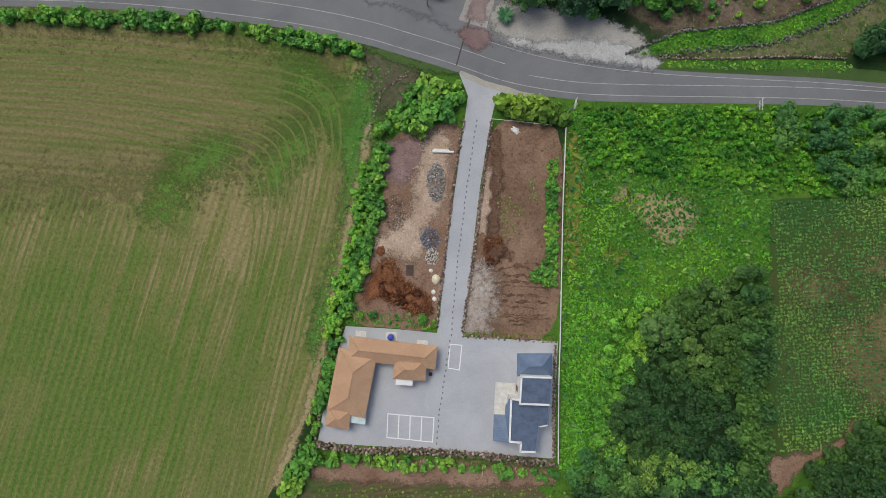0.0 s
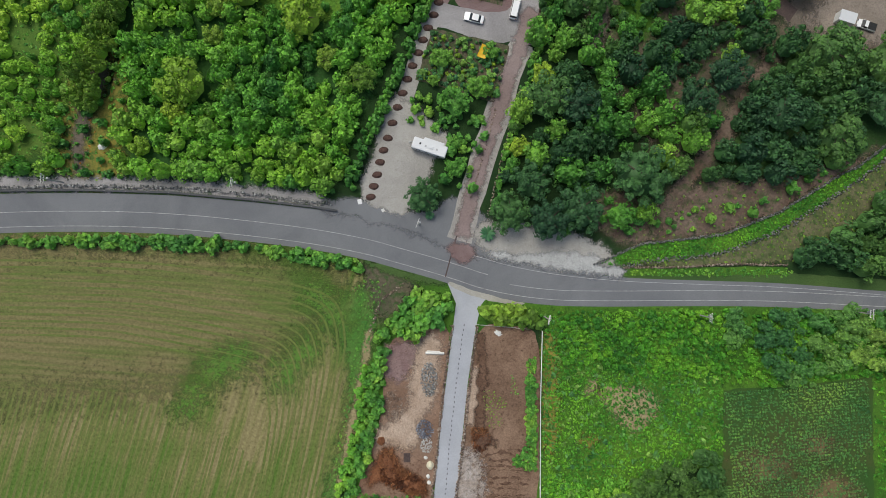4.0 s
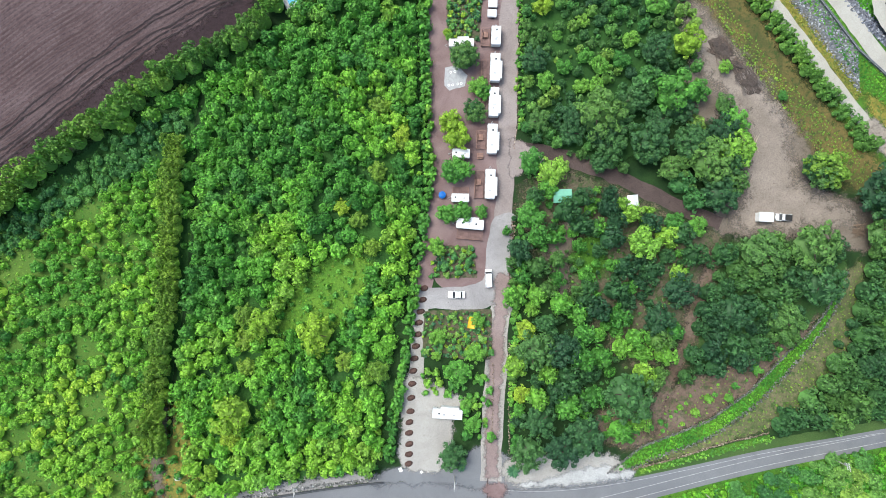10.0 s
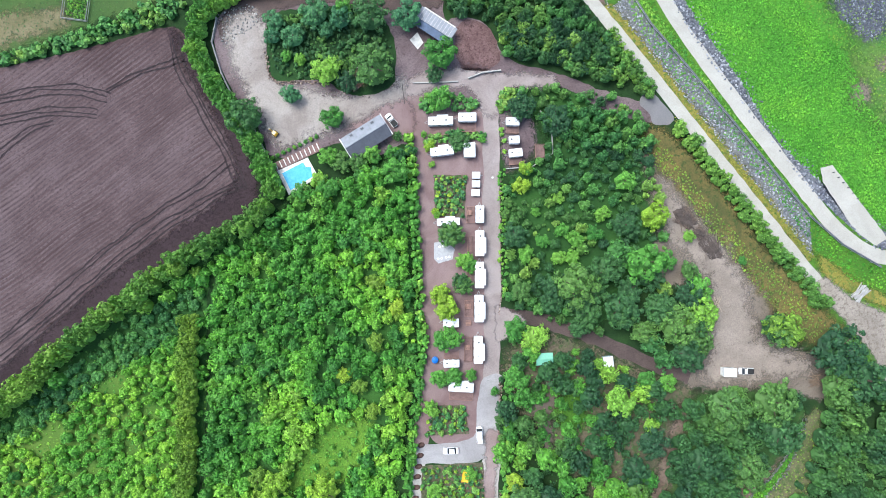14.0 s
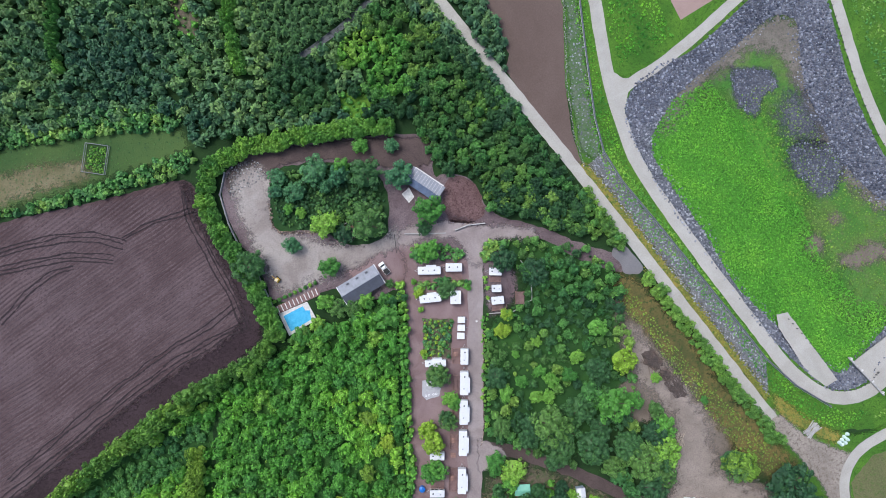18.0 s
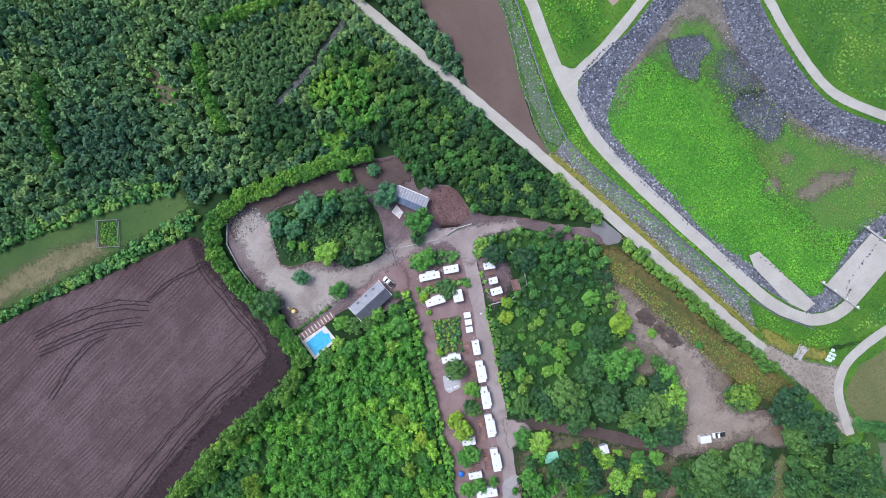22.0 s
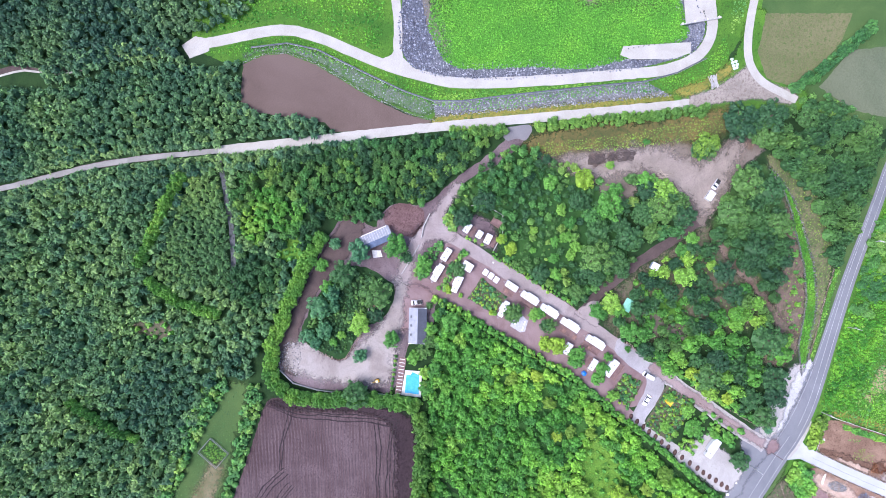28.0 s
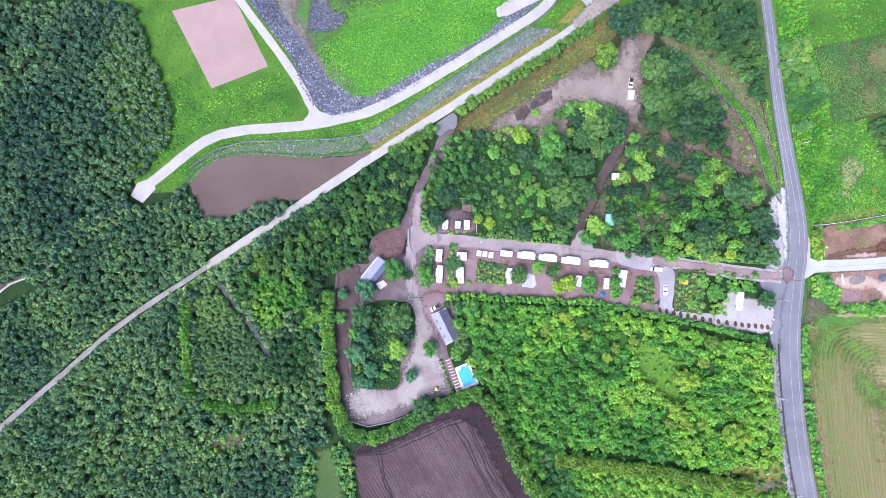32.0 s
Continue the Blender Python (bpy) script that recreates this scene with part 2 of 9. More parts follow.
GREENS = {
    "bush": ((0.056, 0.22, 0.048), (0.108, 0.35, 0.062), (0.21, 0.46, 0.072)),
    "leafy": ((0.055, 0.20, 0.052), (0.105, 0.32, 0.064), (0.21, 0.42, 0.068)),
    "young": ((0.11, 0.36, 0.056), (0.20, 0.50, 0.065), (0.32, 0.60, 0.070)),
    "oak": ((0.032, 0.106, 0.040), (0.058, 0.178, 0.048), (0.106, 0.262, 0.050)),
    "lime": ((0.170, 0.37, 0.042), (0.210, 0.42, 0.046), (0.250, 0.45, 0.050)),
    "fir": ((0.050, 0.150, 0.066), (0.096, 0.240, 0.080), (0.172, 0.345, 0.088)),
    "deep": ((0.042, 0.124, 0.064), (0.072, 0.188, 0.078), (0.122, 0.265, 0.086)),
    "clump": ((0.026, 0.088, 0.026), (0.046, 0.138, 0.033), (0.080, 0.20, 0.037)),
    "wind": ((0.065, 0.18, 0.048), (0.105, 0.25, 0.055), (0.155, 0.31, 0.058)),
    "blue": ((0.05, 0.18, 0.075), (0.07, 0.24, 0.088), (0.10, 0.29, 0.095)),
    "weed": ((0.035, 0.180, 0.025), (0.074, 0.31, 0.031), (0.145, 0.42, 0.038)),
    "olive": ((0.092, 0.255, 0.048), (0.138, 0.345, 0.054), (0.205, 0.435, 0.058)),
    "rowtree": ((0.090, 0.290, 0.050), (0.145, 0.40, 0.056), (0.22, 0.49, 0.060)),
    "wood": ((0.082, 0.30, 0.052), (0.140, 0.43, 0.060), (0.225, 0.52, 0.066)),
    "khaki": ((0.095, 0.235, 0.040), (0.135, 0.300, 0.046), (0.180, 0.360, 0.050)),
    "lush": ((0.075, 0.30, 0.034), (0.100, 0.37, 0.040), (0.135, 0.42, 0.044)),
}
FRESH = ("wood", "young", "bush", "lush", "lime", "weed", "khaki")
GREENS = {k: tuple((r * (1.22 if k in FRESH else 1.10), g * (0.985 if k in FRESH else 0.905), b * (0.92 if k in FRESH else 1.14)) for r, g, b in v) for k, v in GREENS.items()}
LEAF = {k: leaf("leaves_" + k, *v, fine=7.0) for k, v in GREENS.items()}
LEAFS = {k: leaf("mass_leaves_" + k, *v, per_tree="tone") for k, v in GREENS.items()}


def soft_edged(m):
    """The same surface, worn away in specks towards the outline of its patch."""
    name = m.name + "_fringe"
    if name in bpy.data.materials:
        return bpy.data.materials[name]
    n = m.copy()
    n.name = name
    t = n.node_tree
    at = t.nodes.new("ShaderNodeAttribute")
    at.attribute_name = "edge"
    v = coords(t)
    a = t.nodes.new("ShaderNodeMath")
    a.operation, a.inputs[1].default_value = "MULTIPLY_ADD", 1.3
    t.links.new(noise_node(t, v, 0.55, 9, 0.82, 0.3), a.inputs[0])
    t.links.new(at.outputs["Fac"], a.inputs[2])
    cut = ramp(t, a.outputs[0], [(0.0, (0, 0, 0)), (1.0, (1, 1, 1))])
    cut.node.color_ramp.elements[0].position, cut.node.color_ramp.elements[1].position = 0.70, 1.0
    clear, ms = t.nodes.new("ShaderNodeBsdfTransparent"), t.nodes.new("ShaderNodeMixShader")
    out = t.nodes["Material Output"].inputs["Surface"]
    t.links.new(cut, ms.inputs[0])
    t.links.new(clear.outputs[0], ms.inputs[1])
    t.links.new(out.links[0].from_socket, ms.inputs[2])
    t.links.new(ms.outputs[0], out)
    return n


# ---- building blocks ----
def mesh_ob(name, verts, faces, material, parent=None, label=""):
    me = bpy.data.meshes.new(name)
    me.from_pydata(verts, [], faces)
    me.materials.append(material)
    me.update()
    ob = new(name, me)
    ob.parent = parent
    if label:
        ob["label"] = label
    return ob


def part(name, bm, material, parent=None, label=""):
    me = bpy.data.meshes.new(name)
    bmesh.ops.recalc_face_normals(bm, faces=bm.faces)
    bm.to_mesh(me)
    bm.free()
    me.materials.append(material)
    ob = new(name, me)
    ob.parent = parent
    if label:
        ob["label"] = label
    return ob


def resample(pts, step, closed=True):
    out = []
    n = len(pts)
    for i in range(n if closed else n - 1):
        (x0, y0), (x1, y1) = pts[i][:2], pts[(i + 1) % n][:2]
        k = max(1, int(math.hypot(x1 - x0, y1 - y0) / step))
        out += [(x0 + (x1 - x0) * j / k, y0 + (y1 - y0) * j / k) for j in range(k)]
    if not closed:
        out.append(tuple(pts[-1][:2]))
    return out


def rounded(pts, closed=True, times=2):
    """Chaikin's corner cutting."""
    for _ in range(times):
        n, out = len(pts), []
        if not closed:
            out.append(pts[0])
        for i in range(n if closed else n - 1):
            (x0, y0), (x1, y1) = pts[i][:2], pts[(i + 1) % n][:2]
            out += [(x0 * 0.75 + x1 * 0.25, y0 * 0.75 + y1 * 0.25), (x0 * 0.25 + x1 * 0.75, y0 * 0.25 + y1 * 0.75)]
        if not closed:
            out.append(pts[-1])
        pts = out
    return pts


def ragged(pts, amount, step=1.2, closed=True):
    out = []
    for x, y in resample(pts, step, closed):
        v = noise.noise_vector((x * 0.6, y * 0.6, 3.1)) + 0.5 * noise.noise_vector((x * 1.9, y * 1.9, 7.7))
        out.append((x + v.x * amount, y + v.y * amount))
    return out


def fill(bm, loops, z):
    """Faces between closed outlines: the first is the outer one, the others holes or inner rings (each with its own height)."""
    edges = []
    for pts, zz in loops:
        vs = [bm.verts.new((x, y, zz)) for x, y in pts]
        edges += [bm.edges.new((vs[i], vs[(i + 1) % len(vs)])) for i in range(len(vs))]
    bmesh.ops.triangle_fill(bm, use_beauty=True, use_dissolve=False, edges=edges, normal=(0, 0, 1))


def patch(name, pts, z, material, label, category="ground", soft=0.5, smooth=True, thick=0.0, holes=()):
    """A piece of ground that lies z above the sheet."""
    bm = bmesh.new()
    line = rounded(pts, True, 2) if smooth else list(pts)
    line = ragged(line, soft) if soft else line
    fill(bm, [(line, z)] + [(h, z) for h in holes], z)
    for f in bm.faces:
        if f.normal.z < 0:
            f.normal_flip()
    if thick:
        r = bmesh.ops.extrude_face_region(bm, geom=bm.faces[:])
        bmesh.ops.translate(bm, vec=(0, 0, -thick), verts=[g for g in r["geom"] if isinstance(g, bmesh.types.BMVert)])
    me = bpy.data.meshes.new(name)
    if thick:
        bmesh.ops.recalc_face_normals(bm, faces=bm.faces)
    bm.to_mesh(me)
    bm.free()
    me.materials.append(material)
    return tagged(new(name, me), label, category, kind="structure")


def worn(name, pts, z, material, label, category="bare earth", fringe=1.5, soft=0.8):
    """A piece of ground whose border thins out in specks."""
    line = ragged(rounded(pts, True, 2), soft, 1.5)
    step = min(1.2, max(0.35, fringe / 3))
    a = np.array(line)
    (x0, y0), (x1, y1) = a.min(0) - fringe, a.max(0) + fringe
    xs, ys = np.arange(x0, x1 + step, step), np.arange(y0, y1 + step, step)
    gx, gy = [g.ravel() for g in np.meshgrid(xs, ys)]
    far = near_line(gx, gy, line + line[:1]) * np.where(inside(gx, gy, line), 1, -1)
    edge = np.clip((far / fringe + 0.6) * 0.5 / 1.2, 0, 0.5)
    w = len(xs)
    i = (np.arange(len(ys) - 1)[:, None] * w + np.arange(w - 1)).ravel()
    quads = np.stack([i, i + 1, i + w + 1, i + w], 1)
    quads = quads[edge[quads].max(1) > 0]
    used = np.unique(quads)
    where = np.zeros(len(gx), int)
    where[used] = np.arange(len(used))
    me = fast_mesh(name, np.stack([gx, gy, np.full(len(gx), z)], 1)[used], where[quads], soft_edged(material))
    me.attributes.new("edge", "FLOAT", "POINT").data.foreach_set("value", edge[used].astype(np.float32))
    return tagged(new(name, me), label, category, kind="structure")


def fast_mesh(name, verts, faces, material, tone=None):
    me = bpy.data.meshes.new(name)
    me.vertices.add(len(verts))
    me.vertices.foreach_set("co", np.ascontiguousarray(verts, np.float32).ravel())
    me.loops.add(faces.size)
    me.loops.foreach_set("vertex_index", np.ascontiguousarray(faces, np.int32).ravel())
    me.polygons.add(len(faces))
    me.polygons.foreach_set("loop_start", np.arange(0, faces.size, faces.shape[1], dtype=np.int32))
    me.update(calc_edges=True)
    me.materials.append(material)
    if tone is not None:
        me.attributes.new("tone", "FLOAT", "POINT").data.foreach_set("value", np.ascontiguousarray(tone, np.float32))
    return me


def ribbon_pts(line, width, step=2.0):
    """The outline of a band of that width along a line."""
    line = resample(rounded(line, False, 2), step, False)
    left, right = [], []
    for i, (x, y) in enumerate(line):
        a, b = line[max(i - 1, 0)], line[min(i + 1, len(line) - 1)]
        d = math.hypot(b[0] - a[0], b[1] - a[1]) or 1
        nx, ny = -(b[1] - a[1]) / d, (b[0] - a[0]) / d
        left.append((x + nx * width / 2, y + ny * width / 2))
        right.append((x - nx * width / 2, y - ny * width / 2))
    return left, right


def band(name, line, width, z, material, label, category="path", soft=0.0, thick=0.0):
    left, right = ribbon_pts(line, width)
    n = len(left)
    if soft:
        left = [(x + noise.noise((x, y, 1)) * soft, y + noise.noise((x, y, 5)) * soft) for x, y in left]
        right = [(x + noise.noise((x, y, 2)) * soft, y + noise.noise((x, y, 6)) * soft) for x, y in right]
    verts = [(x, y, z) for x, y in left + right]
    faces = [(i, n + i, n + i + 1, i + 1) for i in range(n - 1)]
    if thick:
        verts += [(x, y, z - thick) for x, y in left + right]
        m = 2 * n
        faces += [(i, i + 1, m + i + 1, m + i) for i in range(n - 1)]
        faces += [(n + i + 1, n + i, m + n + i, m + n + i + 1) for i in range(n - 1)]
        faces += [(0, m, m + n, n), (n - 1, 2 * n - 1, m + 2 * n - 1, m + n - 1)]
    ob = mesh_ob(name, verts, faces, material)
    return tagged(ob, label, category, kind="structure")


def inside(px, py, poly):
    """Which of the points lie in the outline."""
    hit = np.zeros(len(px), bool)
    n = len(poly)
    for i in range(n):
        (x0, y0), (x1, y1) = poly[i][:2], poly[(i + 1) % n][:2]
        if y0 == y1:
            continue
        c = ((y0 > py) != (y1 > py)) & (px < (x1 - x0) * (py - y0) / (y1 - y0) + x0)
        hit ^= c
    return hit


def near_line(px, py, line):
    best = np.full(len(px), 1e9)
    for (x0, y0), (x1, y1) in zip(line[:-1], line[1:]):
        dx, dy = x1 - x0, y1 - y0
        k = np.clip(((px - x0) * dx + (py - y0) * dy) / (dx * dx + dy * dy + 1e-9), 0, 1)
        best = np.minimum(best, np.hypot(px - x0 - k * dx, py - y0 - k * dy))
    return best


def scatter(poly, spacing, seed, keep_out=(), lines=()):
    """Places in an outline about that far apart; keep_out: outlines to leave free; lines: (line, distance) to stay away from."""
    rng = np.random.default_rng(seed)
    a = np.array([p[:2] for p in poly])
    (x0, y0), (x1, y1) = a.min(0), a.max(0)
    gx, gy = np.meshgrid(np.arange(x0, x1, spacing), np.arange(y0, y1, spacing * 0.87))
    gx = gx + (np.arange(gx.shape[0])[:, None] % 2) * spacing / 2
    gx, gy = gx.ravel(), gy.ravel()
    gx = gx + rng.uniform(-0.36, 0.36, len(gx)) * spacing
    gy = gy + rng.uniform(-0.36, 0.36, len(gy)) * spacing
    ok = inside(gx, gy, poly)
    for k in keep_out:
        ok &= ~inside(gx, gy, k)
    for line, d in lines:
        ok &= near_line(gx, gy, line) > d
    return np.stack([gx[ok], gy[ok]], 1)


# ---- the ground ----
ROAD_N = [(-150, 53), (-120, 55.5), (-95.6, 56), (-76.8, 56), (-57.9, 55.3), (-39, 53.4), (-25, 51.7), (-15, 49.9), (-2.4, 47), (5.8, 42.4), (14.1, 40.4), (24.2, 38.3), (33.1, 36.7), (43.3, 35.2), (62.5, 34.3), (79.4, 33.6), (110, 30.6), (131, 29.6), (147.4, 24.5), (165, 12)]
ROAD_S = [(-150, 44.5), (-120, 46.5), (-95.7, 47.3), (-76.9, 47.4), (-58, 46.6), (-39.1, 44.5), (-25.3, 42.5), (-13.9, 40.1), (-8.8, 38.5), (3.8, 34.8), (12.7, 31.5), (25.4, 29.3), (36.9, 28.8), (62.4, 28.6), (79.4, 28.2), (110, 26.0), (129, 25.2), (145.4, 19.7), (160, 9)]
BASIN_TOP = [(124.4, 228.9), (114.9, 224.9), (110.1, 219.6), (108.4, 212.9), (111, 197.2), (115.9, 180.8), (124.1, 158.9), (133.5, 135.2), (145.7, 114.7), (154, 111.6), (161, 113.5), (165.3, 117.6), (183.4, 126.5), (197.4, 129.9), (205.4, 135.3), (211.1, 144), (208.2, 153.3), (196.7, 164.5), (186.8, 176.1), (183.5, 190), (181.5, 207), (182, 220), (182.5, 237.2), (173, 246), (161.8, 243), (149, 236.3), (135, 229.5)]
BASIN_TOE = [(133.5, 221), (125.7, 216.7), (116.5, 207.9), (114.8, 200.9), (118.3, 189.6), (124.2, 172.9), (128.3, 154.3), (136.8, 139.4), (148.5, 120.9), (154, 116.4), (158.4, 118.8), (177.3, 130.8), (188.3, 132.1), (198.3, 134.1), (205.3, 141.2), (204.3, 146.7), (192.6, 156.6), (181.2, 168), (174.5, 178.5), (170.6, 193.5), (168.5, 208), (170, 222), (173, 231), (166.5, 235), (157, 231), (145.7, 226)]
DEEP = 2.2
top_line = rounded(BASIN_TOP, True, 2)
toe_line = ragged(rounded(BASIN_TOE, True, 2), 0.5)
bm = bmesh.new()
fill(bm, [([(-2400, -2300), (2500, -2300), (2500, 2600), (-2400, 2600)], 0.0), (top_line, 0.0)], 0)
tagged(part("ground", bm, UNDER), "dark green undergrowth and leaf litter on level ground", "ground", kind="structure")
bm = bmesh.new()
fill(bm, [(top_line, 0.0), (toe_line, -DEEP)], 0)
tagged(part("basin_slope", bm, ROCK), "sloping basin bank faced with grey basalt stones", "bank", kind="structure")
BASINGRASS = earth("basin_meadow", (0.056, 0.190, 0.020), (0.080, 0.240, 0.025), (0.038, 0.125, 0.017), 0.05, 0.7, cover=0.52, speck=0.8)
patch("basin_floor", toe_line, -DEEP, BASINGRASS, "flat basin floor under bright green meadow grass", "meadow", soft=0, smooth=False)
BASINWEED = earth("basin_weeds", (0.056, 0.160, 0.026), (0.096, 0.170, 0.038), (0.13, 0.130, 0.074), 0.10, 0.6, cover=0.57)
worn("weedy_meadow", [(134, 221), (142, 229), (158, 236), (174, 236), (174, 226), (172, 208), (174, 193), (179, 178), (187, 168), (197, 157), (208, 146), (205, 137), (190, 130), (178, 128), (168.5, 132), (161.7, 133), (161.9, 147), (157.4, 161), (161.5, 175.6), (158, 188.3), (158.8, 202.9), (152.1, 206.3), (146, 212), (139, 215)], -DEEP + 0.03, BASINWEED, "yellowish weedy ground on the basin floor", "meadow", fringe=13.0, soft=2.0)
STONE_1 = [(146.6, 221.1), (153.6, 220), (160.2, 217.8), (160.6, 211.5), (154.6, 210.4), (151.4, 204.6), (147.3, 207.2), (146.2, 213.6)]
STONE_2 = [(157.0, 191.6), (163.0, 193), (171.7, 189.4), (174.2, 183.5), (171, 176), (164.9, 173), (159.1, 180.1)]
STONE_3 = [(160, 206), (166, 207), (169, 198), (168, 191), (162, 193), (159, 199)]
for pts, loose in ((STONE_1, 2.2), (STONE_2, 3.2), (STONE_3, 9.0)):
    worn("stone_patch", pts, -DEEP + 0.06, DARKROCK, "patch of loose dark basalt stones in the basin", "stones", fringe=loose, soft=1.5)
SILT = earth("basin_silt", (0.125, 0.112, 0.092), (0.185, 0.165, 0.138), (0.085, 0.100, 0.055), 0.16, 0.9, cover=0.55, speck=0.6)
worn("silt_margin", [(120, 212), (128, 219.5), (138, 226.5), (148.3, 230.6), (157.5, 233), (169.1, 233), (174, 226), (172, 208.5), (174, 194), (181, 178), (196, 160), (208, 146), (204, 143), (190, 156), (178, 169), (170.5, 181), (167.6, 195), (166.6, 209.4), (165.3, 222), (156.6, 227.3), (149.8, 224), (138, 220), (128, 213.5), (121, 207)], -DEEP + 0.045, SILT, "grey brown silt and dead stalks along the foot of the bank", "bare earth", fringe=6.0, soft=1.5)
for pts in ([(163, 152.3), (169.1, 154.2), (176.1, 154.8), (181.1, 151.4), (185.8, 150.7), (183.4, 147.7), (176.4, 148.8), (171, 148.2), (166.3, 148.9)], [(155.5, 162), (159.6, 160.5), (158.6, 156), (155, 157)], [(165, 167), (169, 166), (168, 163), (165, 164)]):
    worn("bare_patch", pts, -DEEP + 0.065, DIRT, "bare greyish earth on the basin floor", "bare earth", fringe=3.2, soft=1.6)

patch("meadow_base", [(92, 304), (130, 310), (215, 305), (262, 262), (262, 95), (176, 92), (150, 100), (131, 108), (117, 140), (105, 168), (93, 199), (93, 232), (98, 255), (99, 267), (90, 287)], 0.006, GRASS, "green meadow round the basin", "meadow", soft=0.5, smooth=False, holes=(top_line,))
patch("grass_field_north", [(92.6, 302.3), (99.7, 298), (106.5, 286.6), (114, 274), (115, 258.8), (112.5, 244.4), (112, 230), (119, 228), (131, 232), (150, 241), (175, 252), (215, 262), (215, 300), (165, 300), (130, 305), (110.4, 312)], 0.01, GRASS, "bright green meadow beside the clay court", "meadow", soft=0.6)
patch("grass_bank_east", [(186, 250), (189, 225), (190, 190), (194, 176), (205, 166), (218, 152), (218, 138), (208, 128), (196, 121), (186, 116), (170, 104), (152, 102), (180, 92), (260, 100), (260, 260)], 0.01, GRASS, "green grass outside the basin road", "meadow", soft=0.4)
patch("embankment", [(92.7, 296), (100.1, 286), (108, 271.9), (109.3, 257), (107, 240), (106, 223.8), (107, 200), (115, 179), (123, 158), (131, 137), (142, 113), (150, 106), (160, 104), (152, 99), (140, 103), (129, 118), (116, 141), (105, 168), (94, 198), (90.3, 206.6), (95, 232.8), (98.8, 254.8), (100.5, 266.9), (93.1, 285.1)], 0.015, GRASS, "grassy embankment between two concrete tracks", "embankment", soft=0.4)
RUBBLE_N = [(93.5, 284), (99, 277), (102, 267.5), (101.3, 255.4), (98.5, 244), (95, 231.4), (93, 215), (93.5, 206), (98.8, 206.5), (99, 218), (102, 238), (105, 256), (104, 268), (98.6, 280)]
worn("rubble_strip", RUBBLE_N, 0.04, earth("overgrown_rubble", (0.060, 0.125, 0.034), (0.125, 0.145, 0.110), (0.050, 0.120, 0.026), 0.22, 0.9, relief=0.1, cover=0.50, speck=0.5), "strip of grey rubble stones on the embankment", "stones", fringe=2.0)

patch("dark_field", [(91.7, 282.3), (97.5, 275.6), (100.6, 267), (99.8, 255.4), (97, 244), (93.6, 231.4), (91.2, 215), (91.6, 203.5), (86, 214), (76.4, 240.5), (79, 245.3), (76.5, 262), (74.5, 278.4)], 0.03, WETSOIL, "bare dark brown levelled field", "field", soft=0.3, smooth=False)
patch("clay_court", [(165.7, 276.3), (167, 249.7), (135, 240.7), (130.2, 265.9)], 0.03, COURTMAT, "pale pink clay court in the meadow", "court", soft=0.0, smooth=False)
DRYTAN = earth("tan_grass", (0.115, 0.110, 0.052), (0.185, 0.160, 0.092), (0.070, 0.100, 0.034), 0.12, 0.9, cover=0.54, speck=0.5)
PLOUGHED = [(-31.2, 236.3), (-28.3, 230.5), (-29, 221.5), (-25.5, 209), (-21.7, 192.9), (-21.4, 180.4), (-38.2, 175.5), (-61, 168.8), (-78, 161.6), (-106, 150), (-150, 132), (-190, 160), (-170, 215), (-130, 238), (-93.2, 238.5), (-65.3, 236.9), (-46.6, 235.9)]
ploughed_field = patch("ploughed_field", PLOUGHED, 0.02, PLOUGH, "freshly ploughed dark brown field", "field", soft=0.4)
# Dark soil by the windbreak, its colour deepened further to paint shade there.
SHADESOIL = earth("damp_soil", (0.032, 0.021, 0.024), (0.046, 0.031, 0.035), (0.025, 0.016, 0.018), 0.08, 0.8, relief=0.08)
worn("damp_headland", [(-31, 235), (-27.8, 222), (-24.4, 209), (-20.8, 193), (-20.6, 179), (-38.2, 173), (-61, 166), (-78, 158), (-106, 146), (-150, 128), (-150, 137), (-98, 157.4), (-81, 165.4), (-62.6, 173.2), (-44.7, 179), (-32, 182.4), (-25.2, 187), (-24.8, 198), (-27.6, 209), (-30.6, 222), (-33, 234)], 0.03, SHADESOIL, "dark soil under the windbreak with shade in its colour", "bare earth", fringe=3.0, soft=0.8)
worn("grass_strip", [(-170, 262), (-120, 264), (-83.2, 260), (-64.9, 258.6), (-51.6, 257.4), (-38.7, 255), (-29, 252), (-26.5, 247), (-31, 243.7), (-44.1, 243.2), (-73, 241.7), (-91.5, 242.5), (-125, 243), (-170, 240)], 0.015, LAWN, "narrow strip of short green grass", "grass", fringe=3.0, soft=1.5)
worn("tan_grass", [(-93, 251), (-79.0, 252.6), (-67.8, 251), (-60.4, 248.0), (-59.7, 244.4), (-70.1, 244.6), (-81.3, 245), (-93.0, 245), (-130, 246), (-130, 250)], 0.022, DRYTAN, "dry tan grass beside the enclosure", "grass", fringe=4.0, soft=1.5)
MOWGREEN = rowed("mown_green", (0.065, 0.17, 0.03), (0.095, 0.18, 0.04), (0.13, 0.155, 0.045), -17, 1.5, 0.04, 0.05, 0.08)
FIELD_W = [(-9.5, 37.5), (-5, 34.1), (-9.5, 28.9), (-13.4, 23.9), (-15.3, 12.2), (-18.8, -3.4), (-21.7, -17.9), (-25, -31.3), (-28.9, -40.2), (-40, -62), (-200, -62), (-200, 44), (-95.7, 44.8), (-58, 43.6), (-43, 43.2), (-25.3, 39.3), (-13.9, 37.3)]
worn("grass_margin", [(-36, -56), (-26, -44), (-22, -24), (-18, -6), (-15, 12), (-12, 26), (-6, 34), (26, 30), (26, -46), (25, -56)], 0.009, GRASS, "rough grass between the plots and the fields", "grass", fringe=2.0)
